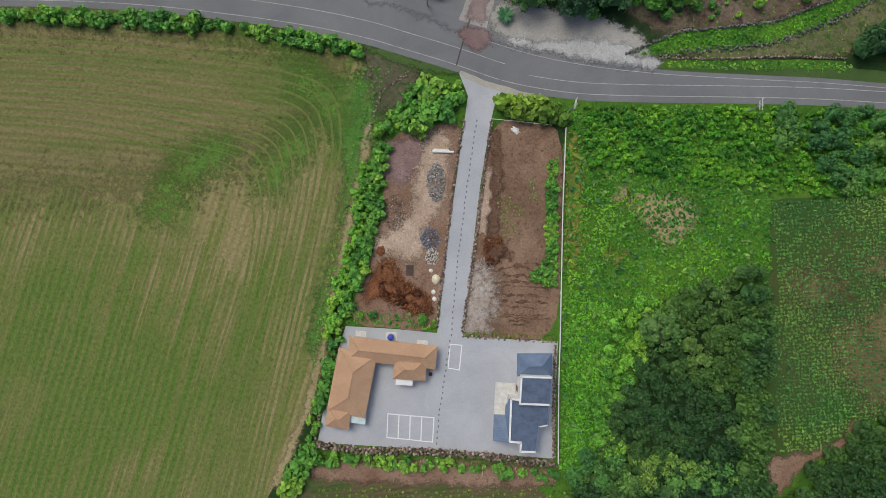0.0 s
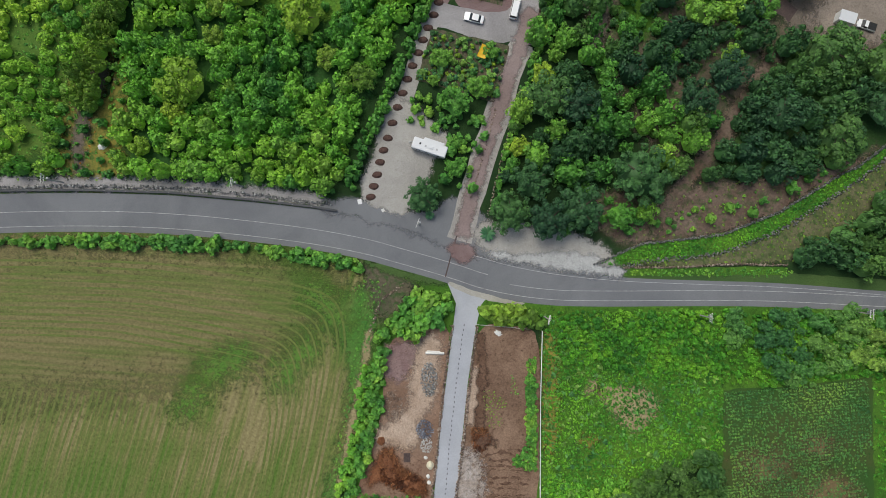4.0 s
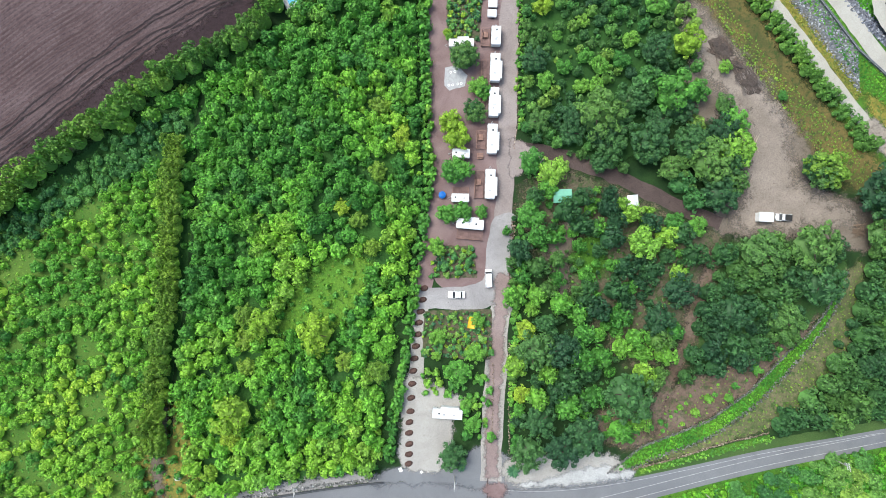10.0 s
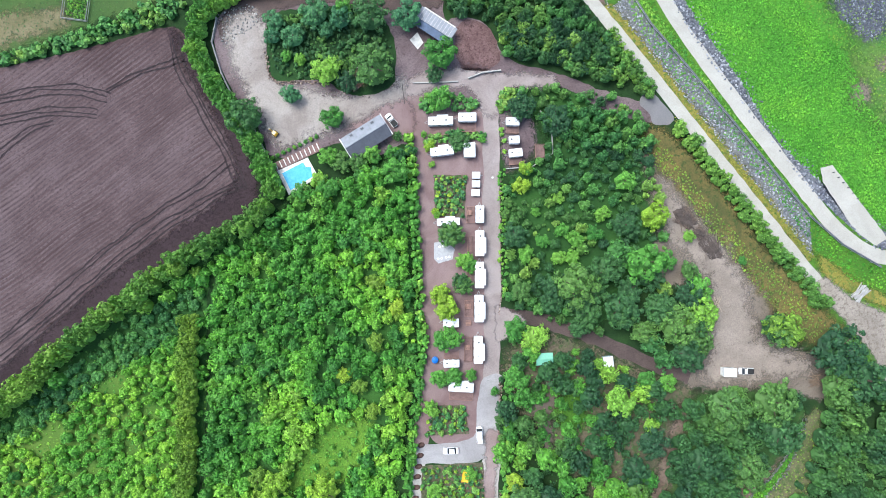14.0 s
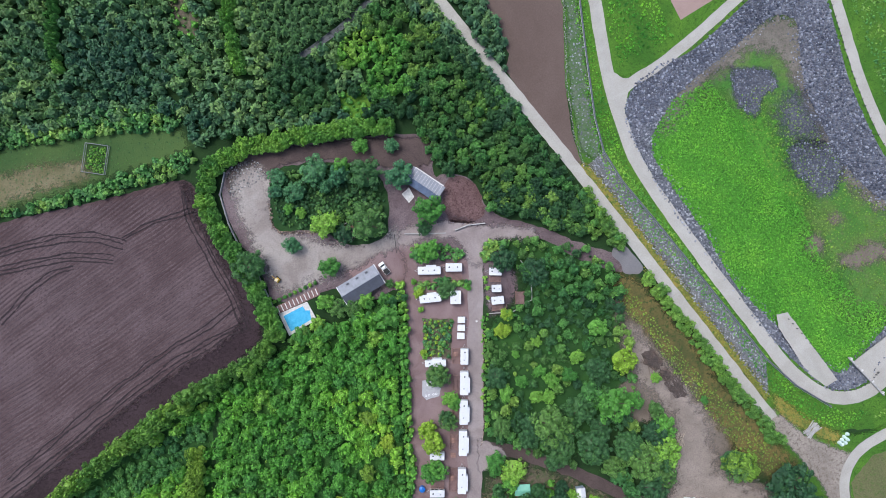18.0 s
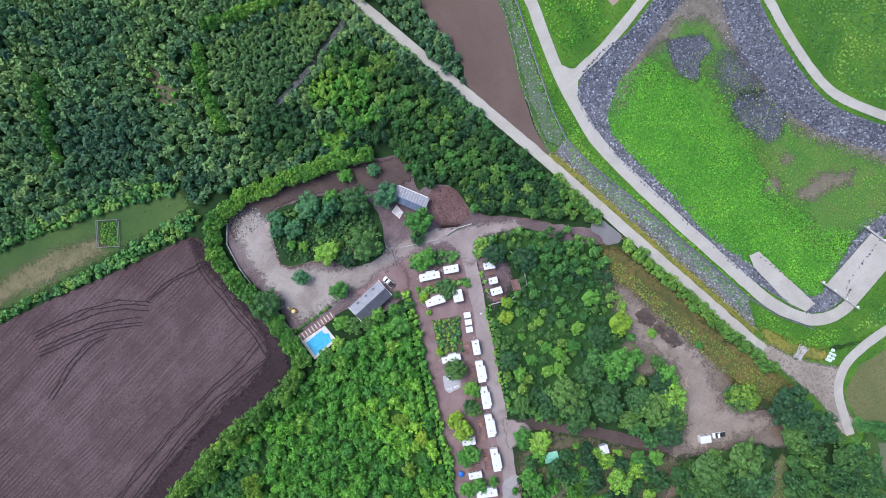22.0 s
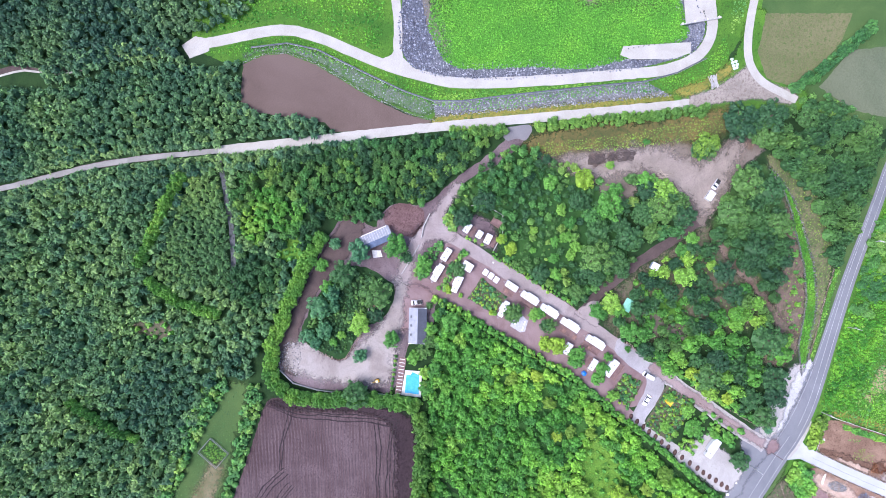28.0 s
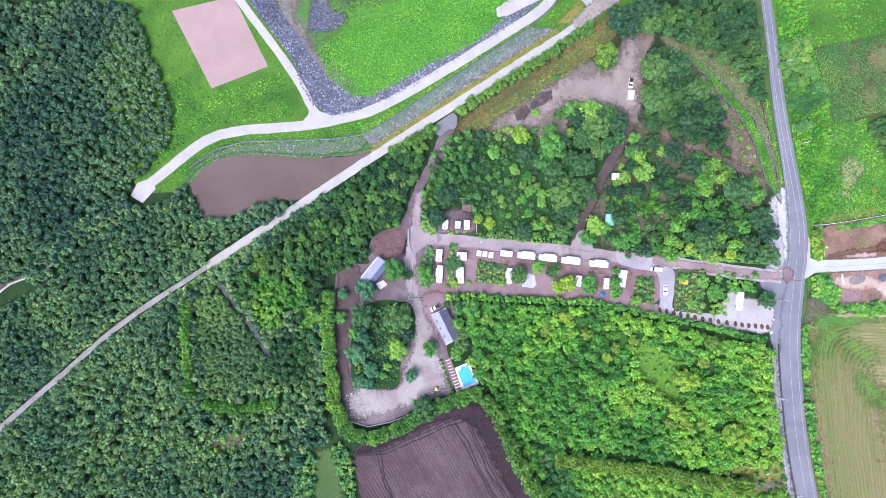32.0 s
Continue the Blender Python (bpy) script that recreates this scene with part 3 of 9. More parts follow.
mown_field = patch("mown_field", FIELD_W, 0.02, MOWN, "mown field in brown and green streaks", "field", soft=0.3)
worn("green_headland", [(-9.5, 36), (-11, 27), (-15.5, 12), (-19, -3), (-23, -20), (-26, -20), (-21, -3), (-18, 12), (-19, 22), (-24, 26), (-22, 31), (-14, 34)], 0.035, MOWGREEN, "fresh green grass at the edge of the mown field", "grass", fringe=4.0)
patch("weedy_field", [(24.5, 28), (42, 28.2), (64.4, 27.6), (135, 25), (145, 18), (150, -70), (24, -70), (24, -18), (24.8, 5)], 0.012, GRASS, "rank green weeds and tall grass", "field", soft=0.3)
patch("bean_field", [(66.0, 9.5), (84.7, 10.5), (100, 12), (100, -31.5), (84.8, -34.7), (74.6, -42.5), (65, -46.7), (64.6, -34), (65, -16), (65.8, -3.4)], 0.03, BEANS, "rows of green beans on reddish soil", "field", soft=0.4, smooth=False)
worn("red_soil_patch", [(64.1, -47.4), (65.9, -41.2), (70.6, -42), (74.1, -40.9), (80.5, -38), (83.4, -32.5), (85, -36.2), (79.9, -39.4), (71.9, -43), (68.8, -49)], 0.04, REDSOIL, "bare red soil beside the bean rows", "bare earth", fringe=1.4)
TAN = earth("tan_soil", (0.26, 0.215, 0.115), (0.34, 0.28, 0.16), (0.14, 0.165, 0.05), 0.2, 0.9, cover=0.58)
for pts, mat in (([(36.8, 10.4), (44, 11), (50.5, 9), (51, 4.2), (46, -0.4), (42, 3.6)], TAN), ([(34, 9.8), (37.8, 12.8), (37, 9)], TAN), ([(25.4, 23.2), (28.4, 23.2), (28.8, 2.2), (26, -8), (25, 5)], DRY), ([(33, -1), (35, 0), (38, -1.5), (35, -3)], DRY)):
    worn("bare_patch", pts, 0.03, mat, "dry bare patch in the weeds", "bare earth", fringe=2.0)
for pts in ([(80.2, -14.1), (85.3, -15.8), (88.7, -9.2), (95.8, -12.6), (95.6, -31.1), (84.3, -30.9), (78.5, -22.5)], [(86.6, -2.2), (90.2, -2.7), (89, -5.2), (86, -4.3)], [(71.0, -5.6), (76.9, -4.8), (80.3, -8.2), (76.9, -12.4), (71.8, -10.6)]):
    worn("soil_patch", pts, 0.04, earth("reddish_field_soil", (0.135, 0.098, 0.048), (0.185, 0.125, 0.066), (0.085, 0.115, 0.032), 0.1, 1.2, cover=0.52), "reddish bare soil among the bean rows", "bare earth", fringe=7.0, soft=2.0)
GREENTUFT = earth("fresh_regrowth", (0.078, 0.175, 0.028), (0.108, 0.200, 0.036), (0.130, 0.158, 0.048), 0.12, 0.9, cover=0.50)
for k, pts in enumerate(([(-28, 34.2), (-22.7, 32.5), (-18.3, 28.1), (-19.2, 24.5), (-23.6, 28), (-28, 30.7)], [(-29.8, 20.1), (-27.1, 22.7), (-25.3, 21), (-31.5, 12.1), (-35, 11.3), (-34.2, 15.7)], [(-50.9, 17.4), (-42.1, 21), (-39.4, 18.3), (-47.4, 14.8), (-52.6, 12.1)], [(-54.4, 13), (-50.9, 13), (-51.8, 7.7), (-57, 5.9)])):
    worn("green_patch", pts, 0.036 + 0.006 * k, GREENTUFT, "fresh green regrowth in the mown field", "grass", fringe=7.0, soft=2.5)
worn("dry_edge", [(-14.2, 24.5), (-16.4, 12.2), (-19.9, -3.4), (-22.8, -17.9), (-26.1, -31.3), (-30, -40.2), (-33, -47), (-31.2, -47), (-28.6, -40.2), (-24.9, -31.3), (-21.6, -17.9), (-18.7, -3.4), (-15.2, 12.2), (-13, 24)], 0.04, TAN, "dry trodden edge of the mown field", "grass", fringe=1.2)
worn("field_entry", [(-15.5, 40.4), (-10, 38.6), (-2.9, 34.2), (-4.5, 31.5), (-9, 27.5), (-12.4, 26.4), (-12.8, 31), (-14.4, 35)], 0.046, SCRUB, "reddish earth at the corner entry of the field", "bare earth", fringe=3.0, soft=1.0)
worn("road_shoulder", [(-15, 40.2), (-8.8, 38.9), (3.8, 35.2), (3.4, 33.6), (-4, 35.6), (-10, 37.4), (-14.5, 38.6)], 0.049, LAWN, "thin grass on the road's shoulder", "verge", fringe=1.2)
HEADROWS = rowed("mown_headland", (0.090, 0.140, 0.031), (0.134, 0.148, 0.049), (0.182, 0.160, 0.072), 85, 1.5, 0.02, 0.05, 0.2, 0.062)
worn("mown_headland", [(-140, 43), (-95, 44), (-58, 43), (-42, 42.4), (-24, 38.5), (-21, 32), (-31, 23), (-45, 16), (-60, 13), (-100, 11), (-140, 10)], 0.028, HEADROWS, "mown strips running along the road", "field", fringe=14.0, soft=4.0)
patch("crop_field", [(-30, -43.5), (-3.9, -42.9), (22.9, -44.7), (25, -70), (-42, -70)], 0.02, rowed("thin_crop", (0.085, 0.078, 0.036), (0.115, 0.095, 0.048), (0.060, 0.095, 0.026), -85, 0.9, 0.05, 0.05, 0.2), "low green crop behind a strip of brown soil", "field", soft=0.3)
worn("soil_strip", [(-27, -42.6), (-3.9, -41.9), (22.9, -43.7), (23.4, -47.4), (-1, -46.4), (-26, -45.4)], 0.035, REDSOIL, "brown dug soil below the stone wall", "bare earth", fringe=2.0)

# ---- roads, tracks and yards ----
road_line = rounded(ROAD_N, False, 2) + rounded(ROAD_S, False, 2)[::-1]
patch("road", road_line, 0.05, ASPHALT, "grey two-lane asphalt road with white lines", "road", soft=0, smooth=False, thick=0.1)
mid = [((a[0] + b[0]) / 2, (a[1] + b[1]) / 2) for a, b in zip(resample(rounded(ROAD_N, False, 2), 3, False), resample(rounded(ROAD_S, False, 2), 3, False))]


def offset_line(line, d):
    out = []
    for i, (x, y) in enumerate(line):
        a, b = line[max(i - 1, 0)], line[min(i + 1, len(line) - 1)]
        k = math.hypot(b[0] - a[0], b[1] - a[1]) or 1
        out.append((x - (b[1] - a[1]) / k * d, y + (b[0] - a[0]) / k * d))
    return out


band("edge_line", offset_line(rounded(ROAD_S, False, 2), 1.3), 0.14, 0.056, PAINT, "white painted edge line", "road marking")
WEST_END = [p for p in rounded(ROAD_S, False, 2) if p[0] < 12]
EAST_END = [p for p in rounded(ROAD_S, False, 2) if 15 < p[0]]
band("centre_line", offset_line(WEST_END, 4.6), 0.13, 0.056, PAINT, "white painted centre line", "road marking")
band("centre_line", offset_line(EAST_END, 3.5), 0.13, 0.056, PAINT, "white painted centre line", "road marking")
band("edge_line", [(7.5, 41.6), (20.3, 37.5), (38.7, 34.7), (62.5, 33.4), (79.4, 32.7), (110, 29.8)], 0.11, 0.056, WORN, "worn white painted edge line", "road marking")
band("road_verge", offset_line(rounded(ROAD_S, False, 2), -1.0), 3.0, 0.016, GRASS, "weedy grass verge of the road", "verge", soft=0.5)
band("road_verge", offset_line([p for p in rounded(ROAD_N, False, 2) if p[0] > 40 or p[0] < -20], 1.0), 3.0, 0.018, LAWN, "thin grass verge of the road", "verge", soft=0.5)
behind_rail = [p for p in rounded(ROAD_N, False, 2) if p[0] < -22]
worn("stony_verge", offset_line(behind_rail, 0.9) + offset_line(behind_rail, 3.2)[::-1], 0.024, GRAVEL, "pale stony strip behind the guard rail", "verge", fringe=2.4)
band("road_joint", [(6.3, 45.2), (5.0, 41), (3.6, 36)], 0.28, 0.058, DARKDIRT, "dark drain slot across the road", "drain")
DRIVE = [(4.1, 34.6), (5.9, 30), (5.2, 25), (3.1, 10), (1.6, -1.2), (0.3, -13.5), (-0.4, -18), (4.8, -18), (5.7, -11.3), (7, 1), (8.3, 12.2), (10.4, 25), (11.5, 29.5), (13.1, 31.6)]
patch("driveway", DRIVE, 0.06, CONCRETE, "straight driveway of grey concrete", "driveway", soft=0, smooth=False, thick=0.1)
LOT = [(-18.2, -15.4), (-8.4, -16), (-0.2, -16.8), (4.8, -17.6), (13.9, -18), (23.7, -18.5), (23.2, -29.2), (22.9, -41.7), (-0.6, -39.8), (-23.7, -38.4), (-21.8, -26.8)]
patch("paved_yard", LOT, 0.075, CONCRETE, "grey concrete yard between two houses", "yard", soft=0, smooth=False, thick=0.1)
PLOTSOIL = earth("brown_plot_soil", (0.142, 0.087, 0.058), (0.245, 0.160, 0.110), (0.094, 0.054, 0.036), 0.10, 0.9, relief=0.15, cover=0.56)
patch("dirt_plot_west", [(-9.5, 22.7), (-2.8, 23.6), (5.0, 26), (3.4, 12.2), (1.7, -0.1), (-0.2, -16.6), (-8.4, -15.8), (-18.2, -15.1), (-14, -3.4), (-12, 1), (-10.4, 12.2)], 0.03, REDSOIL, "bare reddish building plot with heaps of stone", "plot", soft=0.4)
patch("dirt_plot_east", [(10.6, 25.4), (17.8, 25), (24.9, 24), (24.4, 4.4), (23.8, -18.2), (13.9, -17.9), (5.0, -17.3), (7.2, 1), (8.5, 12.2)], 0.03, PLOTSOIL, "bare reddish building plot with wheel marks", "plot", soft=0.3)
SAND = earth("sandy_soil", (0.345, 0.250, 0.185), (0.455, 0.350, 0.272), (0.21, 0.14, 0.10), 0.2, 1.2, cover=0.58)
PINKSOIL = earth("pinkish_soil", (0.200, 0.128, 0.122), (0.265, 0.185, 0.176), (0.14, 0.083, 0.075), 0.25, 1.4, relief=0.12, cover=0.56)
PALESOIL = earth("pale_dusty_soil", (0.29, 0.235, 0.195), (0.38, 0.335, 0.305), (0.215, 0.150, 0.110), 0.3, 0.6, cover=0.56)
RUSTSOIL = earth("rusty_stalks", (0.155, 0.062, 0.030), (0.235, 0.105, 0.052), (0.095, 0.038, 0.020), 0.4, 2.2, relief=0.15, cover=0.52)
for pts, mat, z, wide, label in (
        ([(-10.4, 21.4), (-2.8, 21.4), (-2.8, 18.5), (-5.7, 13.2), (-10.4, 12.7), (-11.0, 16.7)], PINKSOIL, 0.045, 2.0, "pinkish broken soil on the plot"),
        ([(-2.2, 22.0), (2.6, 22.7), (1.8, 17.3), (0.7, 8.0), (-2.2, 5.7), (-4.0, 1.0), (-2.2, -1.9), (-11.0, -1.3), (-12.7, 1.0), (-5.7, 5.7), (-4.0, 10.3), (-4.0, 14.4)], SAND, 0.049, 3.0, "pale sandy soil on the plot"),
        ([(-11.8, -3.0), (-9.2, -2.4), (-7.5, -5.9), (-5.1, -8.3), (-1.7, -8.8), (-1.2, -12.9), (-5.7, -12.9), (-8.0, -10.6), (-12.5, -9.3), (-15, -12)], RUSTSOIL, 0.053, 1.6, "rust-red litter of dry stalks"),
        ([(9.6, 15.4), (11.3, 14.8), (10.5, 6.3), (9, 1.8), (7.4, 4.5)], SAND, 0.045, 1.6, "pale sandy strip beside the driveway"),
        ([(6.4, -3.6), (8.8, -3.6), (11.2, -7.7), (10.6, -12.2), (9.2, -17.0), (4.6, -16.9), (5.6, -8.6)], PALESOIL, 0.048, 4.5, "pale dusty soil on the plot")):
    worn("soil_patch", pts, z, mat, label, "bare earth", fringe=wide)
RUTDARK = earth("rut_soil", (0.105, 0.060, 0.040), (0.155, 0.095, 0.064), (0.075, 0.042, 0.027), 0.3, 1.5)
left, right = ribbon_pts([(11.2, 23), (11.9, 16.2), (11.4, 10.3), (10.6, 3.5), (12, -0.5), (14.5, -1.6)], 1.7)
worn("wheel_rut", left + right[::-1], 0.05, RUTDARK, "dark churned wheel marks on the plot", "rut", fringe=1.0)
worn("apron", [(-25.1, 51.2), (-22, 53.5), (-15, 54.2), (0.2, 48.8), (5.4, 55), (11.7, 50.5), (14.2, 46.6), (25.6, 42.6), (34.5, 40.5), (44.6, 37.2), (43.3, 35.0), (33.1, 36.4), (24.2, 37.8), (14.1, 40), (5.8, 42.1), (-2.4, 46.2), (-15, 49.4)], 0.053, ASPHALT, "dusty grey apron at the mouth of the lanes", "apron", fringe=1.6)
CREAMGRAVEL = earth("cream_gravel", (0.302, 0.286, 0.265), (0.376, 0.360, 0.334), (0.205, 0.187, 0.170), 0.1, 1.6, relief=0.05, cover=0.6, speck=0.35)
worn("dusty_verge", [(10.4, 48), (20.8, 47.5), (28.0, 46), (35.1, 44.5), (40.4, 41.2), (43.3, 38.3), (35.1, 37.5), (27.9, 38.8), (20.8, 40.2), (13.6, 41.6), (10.6, 43.5)], 0.054, CREAMGRAVEL, "dusty pale ground between road and trees", "verge", fringe=2.0, soft=0.8)
worn("pale_verge", [(13.5, 42), (23, 40.4), (29, 41), (35.1, 40.6), (39, 40), (37, 37.6), (44.6, 36.9), (43.3, 35.6), (33.1, 36.9), (24.2, 38.6), (14.1, 40.7)], 0.06, WHITEGRAVEL, "pale broken concrete verge of the road", "verge", fringe=1.4)
patch("pale_kerb", [(4.4, 35.2), (9.4, 33), (13.6, 31.8), (18, 30.6), (22, 29.9), (20, 29.3), (12.5, 30.6), (4, 34)], 0.07, PALE, "pale concrete kerb at the driveway's mouth", "kerb", soft=0.3)

YARDSOIL = earth("yard_cinder", (0.100, 0.072, 0.076), (0.175, 0.136, 0.141), (0.070, 0.048, 0.050), 0.06, 0.9, relief=0.05, cover=0.56)
patch("camp_ground", [(32, 193), (47.5, 191.5), (50, 180), (46.3, 172), (37, 141.5), (28.4, 112.3), (22.1, 104.2), (19.2, 92.1), (3.9, 97.3), (11.2, 112.1), (14.8, 121.1), (19.8, 143.1), (28.7, 172.3)], 0.02, REDGRAVEL, "reddish cinder gravel of the caravan pitches", "gravel", soft=0.4)
worn("camp_ground", [(53, 189), (58, 187), (61, 178), (59, 170), (52, 166), (49.5, 170)], 0.025, YARDSOIL, "dark cinder of the small caravan pitches", "gravel", fringe=2.5)
PALEGRAVEL = earth("pale_gravel", (0.235, 0.202, 0.182), (0.335, 0.302, 0.275), (0.145, 0.115, 0.108), 0.09, 0.9, relief=0.05, cover=0.6, speck=0.3)
YARD = [(48.9, 226.8), (44.3, 228.7), (33.8, 231.8), (22.9, 233.4), (8.5, 236), (-4.3, 238), (-13.1, 237.2), (-19, 233.8), (-21.4, 228.5), (-21.8, 221.1), (-20.5, 212.1), (-16.4, 202.9), (-15.6, 196.1), (-15.4, 190), (-7.2, 188.5), (-0.3, 188.7), (6.5, 189), (14, 181), (24, 184), (28.5, 178), (33.4, 187), (49, 186.5), (55.1, 191), (64.3, 189.6), (74.5, 184.8), (80, 177.5), (95, 166.8), (98, 172.4), (84.5, 180.2), (72, 190.7), (60, 196.5), (57, 204.8), (55.9, 211.5), (49, 214.5), (44, 214)]
patch("yard_north", YARD, 0.03, YARDSOIL, "red cinder yard round a planted island", "yard", soft=0.5)
worn("dark_yard", [(48, 226), (34, 231), (8, 235.5), (-6, 237.3), (-14, 236.4), (-19, 231), (-18.5, 226), (-12, 230), (0, 231.8), (14, 229.5), (28, 223), (40, 218), (47, 219)], 0.045, DARKDIRT, "dark churned earth behind the island", "bare earth", fringe=1.2)
worn("gravel_drive", [(-13.3, 234), (-6.5, 232.5), (-7.2, 220.8), (-9.2, 212.4), (-0.7, 206.4), (8, 201.5), (21.2, 199.8), (28.4, 201), (29, 196.5), (20, 194.5), (13.4, 193.5), (5.1, 193), (-2.2, 194), (-4.8, 191.5), (-11, 192.5), (-14, 200.2), (-15.2, 207.4), (-17.6, 218.4), (-16.9, 228.4)], 0.06, PALEGRAVEL, "pale grey gravel drive round the island", "drive", fringe=4.5, soft=2.0)
patch("planted_island", [(-4.2, 230.8), (7, 230.1), (17.6, 226.9), (27, 221.6), (28.8, 218.4), (29.5, 211.2), (27.4, 205.3), (26.4, 200.7), (18.4, 198.9), (10, 202.6), (7.6, 206.5), (1.7, 209.1), (-7.3, 211), (-8.8, 214.3), (-7.4, 221.6)], 0.075, earth("island_plants", (0.014, 0.040, 0.013), (0.024, 0.062, 0.017), (0.036, 0.040, 0.022), 0.15, 1.0, cover=0.58), "planted island of dark green shrubs", "planting bed", soft=0.5)
worn("bare_patch", [(20, 207.2), (13.6, 207.2), (11, 203.4), (15, 202.6), (18.6, 204.4)], 0.1, REDSOIL, "reddish bare soil inside the island", "bare earth", fringe=1.6)
worn("red_yard", [(9, 193), (14.7, 192.4), (19.4, 195), (23.9, 194.8), (27.5, 196), (29, 190), (26, 184.5), (20.3, 184.5), (15, 188)], 0.066, REDGRAVEL, "reddish ground in front of the lodge", "yard", fringe=2.2)
patch("lane_apron", [(91.6, 175.4), (96.6, 178.0), (99.0, 173.0), (101.6, 167.4), (99.2, 166.2), (94.4, 167.4), (94.6, 171.6)], 0.062, earth("dusty_asphalt", (0.150, 0.145, 0.148), (0.185, 0.178, 0.180), (0.125, 0.118, 0.118), 0.1, 1.5, relief=0.01, cover=0.62, speck=0.25), "grey apron where the lane meets the concrete track", "apron", soft=0.25)
LANEGRAVEL = earth("lane_gravel", (0.228, 0.188, 0.178), (0.305, 0.262, 0.250), (0.168, 0.133, 0.126), 0.09, 1.2, relief=0.05, cover=0.6, speck=0.3)
LANE = [(7, 44), (10.4, 57), (15, 70), (19.4, 83.4), (21.6, 88.5), (24, 95.8), (28, 110.3), (32.4, 123.5), (38, 142.6), (42, 156.6), (46.6, 172), (50, 184), (51.5, 190)]
band("camp_lane", LANE[:5], 5.6, 0.055, CREAMGRAVEL, "light grey gravel lane through the camp", "lane", soft=0.7)
band("camp_lane", LANE[4:], 4.8, 0.06, LANEGRAVEL, "light grey gravel lane through the camp", "lane", soft=0.7)
worn("lane_head", [(47.6, 184), (48.4, 191), (43, 195.5), (36, 196.5), (29, 195.5), (28.5, 200.5), (36, 201), (44, 199.5), (52, 196.5), (58, 194), (70, 189.5), (72, 186), (60, 190), (54, 189), (52.6, 184)], 0.07, LANEGRAVEL, "trodden light gravel where the lane meets the yard", "lane", fringe=2.4, soft=1.0)
PINKGRAVEL = earth("pinkish_gravel", (0.225, 0.168, 0.160), (0.285, 0.225, 0.216), (0.165, 0.118, 0.112), 0.10, 1.6, relief=0.05, cover=0.6, speck=0.35)
left, right = ribbon_pts([(7.3, 45)] + LANE[1:6], 3.0)
worn("red_lane", left + right[::-1], 0.075, PINKGRAVEL, "worn reddish middle of the lane", "lane", fringe=1.6, soft=0.6)
worn("lane_mouth", [(4, 44), (10.5, 43), (9.4, 39.5), (7, 39), (4.6, 41)], 0.06, REDGRAVEL, "reddish gravel at the lane's mouth", "lane", fringe=1.4)
patch("cross_bay", [(0.9, 98.2), (4.2, 97.7), (18.9, 94.2), (21, 102.5), (23.6, 108), (26, 112), (32.4, 111), (28.4, 106.2), (27.2, 99.1), (22.8, 89.4), (19.4, 88.6), (14.2, 88.9), (2.4, 92.4), (-1.0, 93)], 0.068, GRAVEL, "pale gravel parking bay across the camp", "bay", soft=0.4)
PATH_W = [(30.5, 196), (29, 185), (27, 174), (24.5, 164.5), (21, 152), (17, 137), (14.3, 126.3), (13.2, 121.5), (9.6, 112.6), (5.3, 104), (2.6, 97.7)]
band("cinder_path", PATH_W, 4.7, 0.065, REDGRAVEL, "reddish cinder path along the wood", "path", soft=0.6)
band("mound_strip", [(2.6, 97.7), (-0.2, 90.5), (-3.5, 80.6), (-7.6, 68.8), (-10, 61.5), (-12, 53)], 3.8, 0.058, CREAMGRAVEL, "pale gravel strip with dark soil heaps", "path", soft=0.3)
worn("parking_pad", [(-12.8, 61.7), (-10.4, 70), (-8.4, 77), (-3.8, 75.5), (-0.5, 71.6), (4.5, 67.8), (4.7, 64.7), (1.4, 63), (-0.1, 59.5), (-1, 55), (-3.5, 51.5), (-6.6, 50.2), (-10.8, 51.5), (-16, 54)], 0.063, CREAMGRAVEL, "pale gravel parking pad by the road", "parking", fringe=1.6)
patch("garden_bed", [(28.6, 172), (38.3, 169.2), (34, 157.6), (25.5, 160.4)], 0.06, SCRUB, "densely planted rectangular garden bed", "planting bed", soft=0.2, smooth=False)
patch("garden_bed", [(8, 108.5), (18.6, 105), (17.2, 97), (5, 100)], 0.06, SCRUB, "densely planted garden bed", "planting bed", soft=0.3, smooth=False)
patch("garden_bed", [(1.6, 92.0), (18.8, 88.0), (15.6, 75), (-2.5, 80.5)], 0.06, SCRUB, "densely planted garden bed", "planting bed", soft=0.3, smooth=False)
worn("clearing", [(88, 162), (94, 158.8), (98.2, 149.2), (101.7, 140.3), (107.6, 130.9), (114, 118.8), (116, 111.5), (111, 103.5), (108, 97.5), (115.7, 92.2), (123, 88.6), (128, 80), (122.8, 74), (108.3, 83.7), (99.3, 86.1), (87, 89.8), (80.9, 92.3), (83, 98.8), (88.2, 105.2), (93.4, 112.8), (94.3, 119), (89.3, 121.6), (82.6, 120.8), (80.3, 127.2), (86.1, 136.5), (89.4, 147.2)], 0.03, DIRT, "bare brown clearing among the trees", "clearing", fringe=2.2)
worn("dry_grass", [(92.3, 170.1), (101, 160.6), (107, 145.5), (114, 127.9), (120, 113.9), (128, 97.9), (130, 86.8), (117.2, 96.1), (111.8, 109.2), (106.4, 121.8), (100.4, 135.3), (96.5, 148.4), (90.6, 157.9)], 0.045, earth("dry_band", (0.078, 0.078, 0.028), (0.155, 0.118, 0.042), (0.040, 0.066, 0.018), 0.1, 0.8, cover=0.5, speck=0.4), "band of yellow dry grass beside the clearing", "grass", fringe=4.0, soft=2.0)
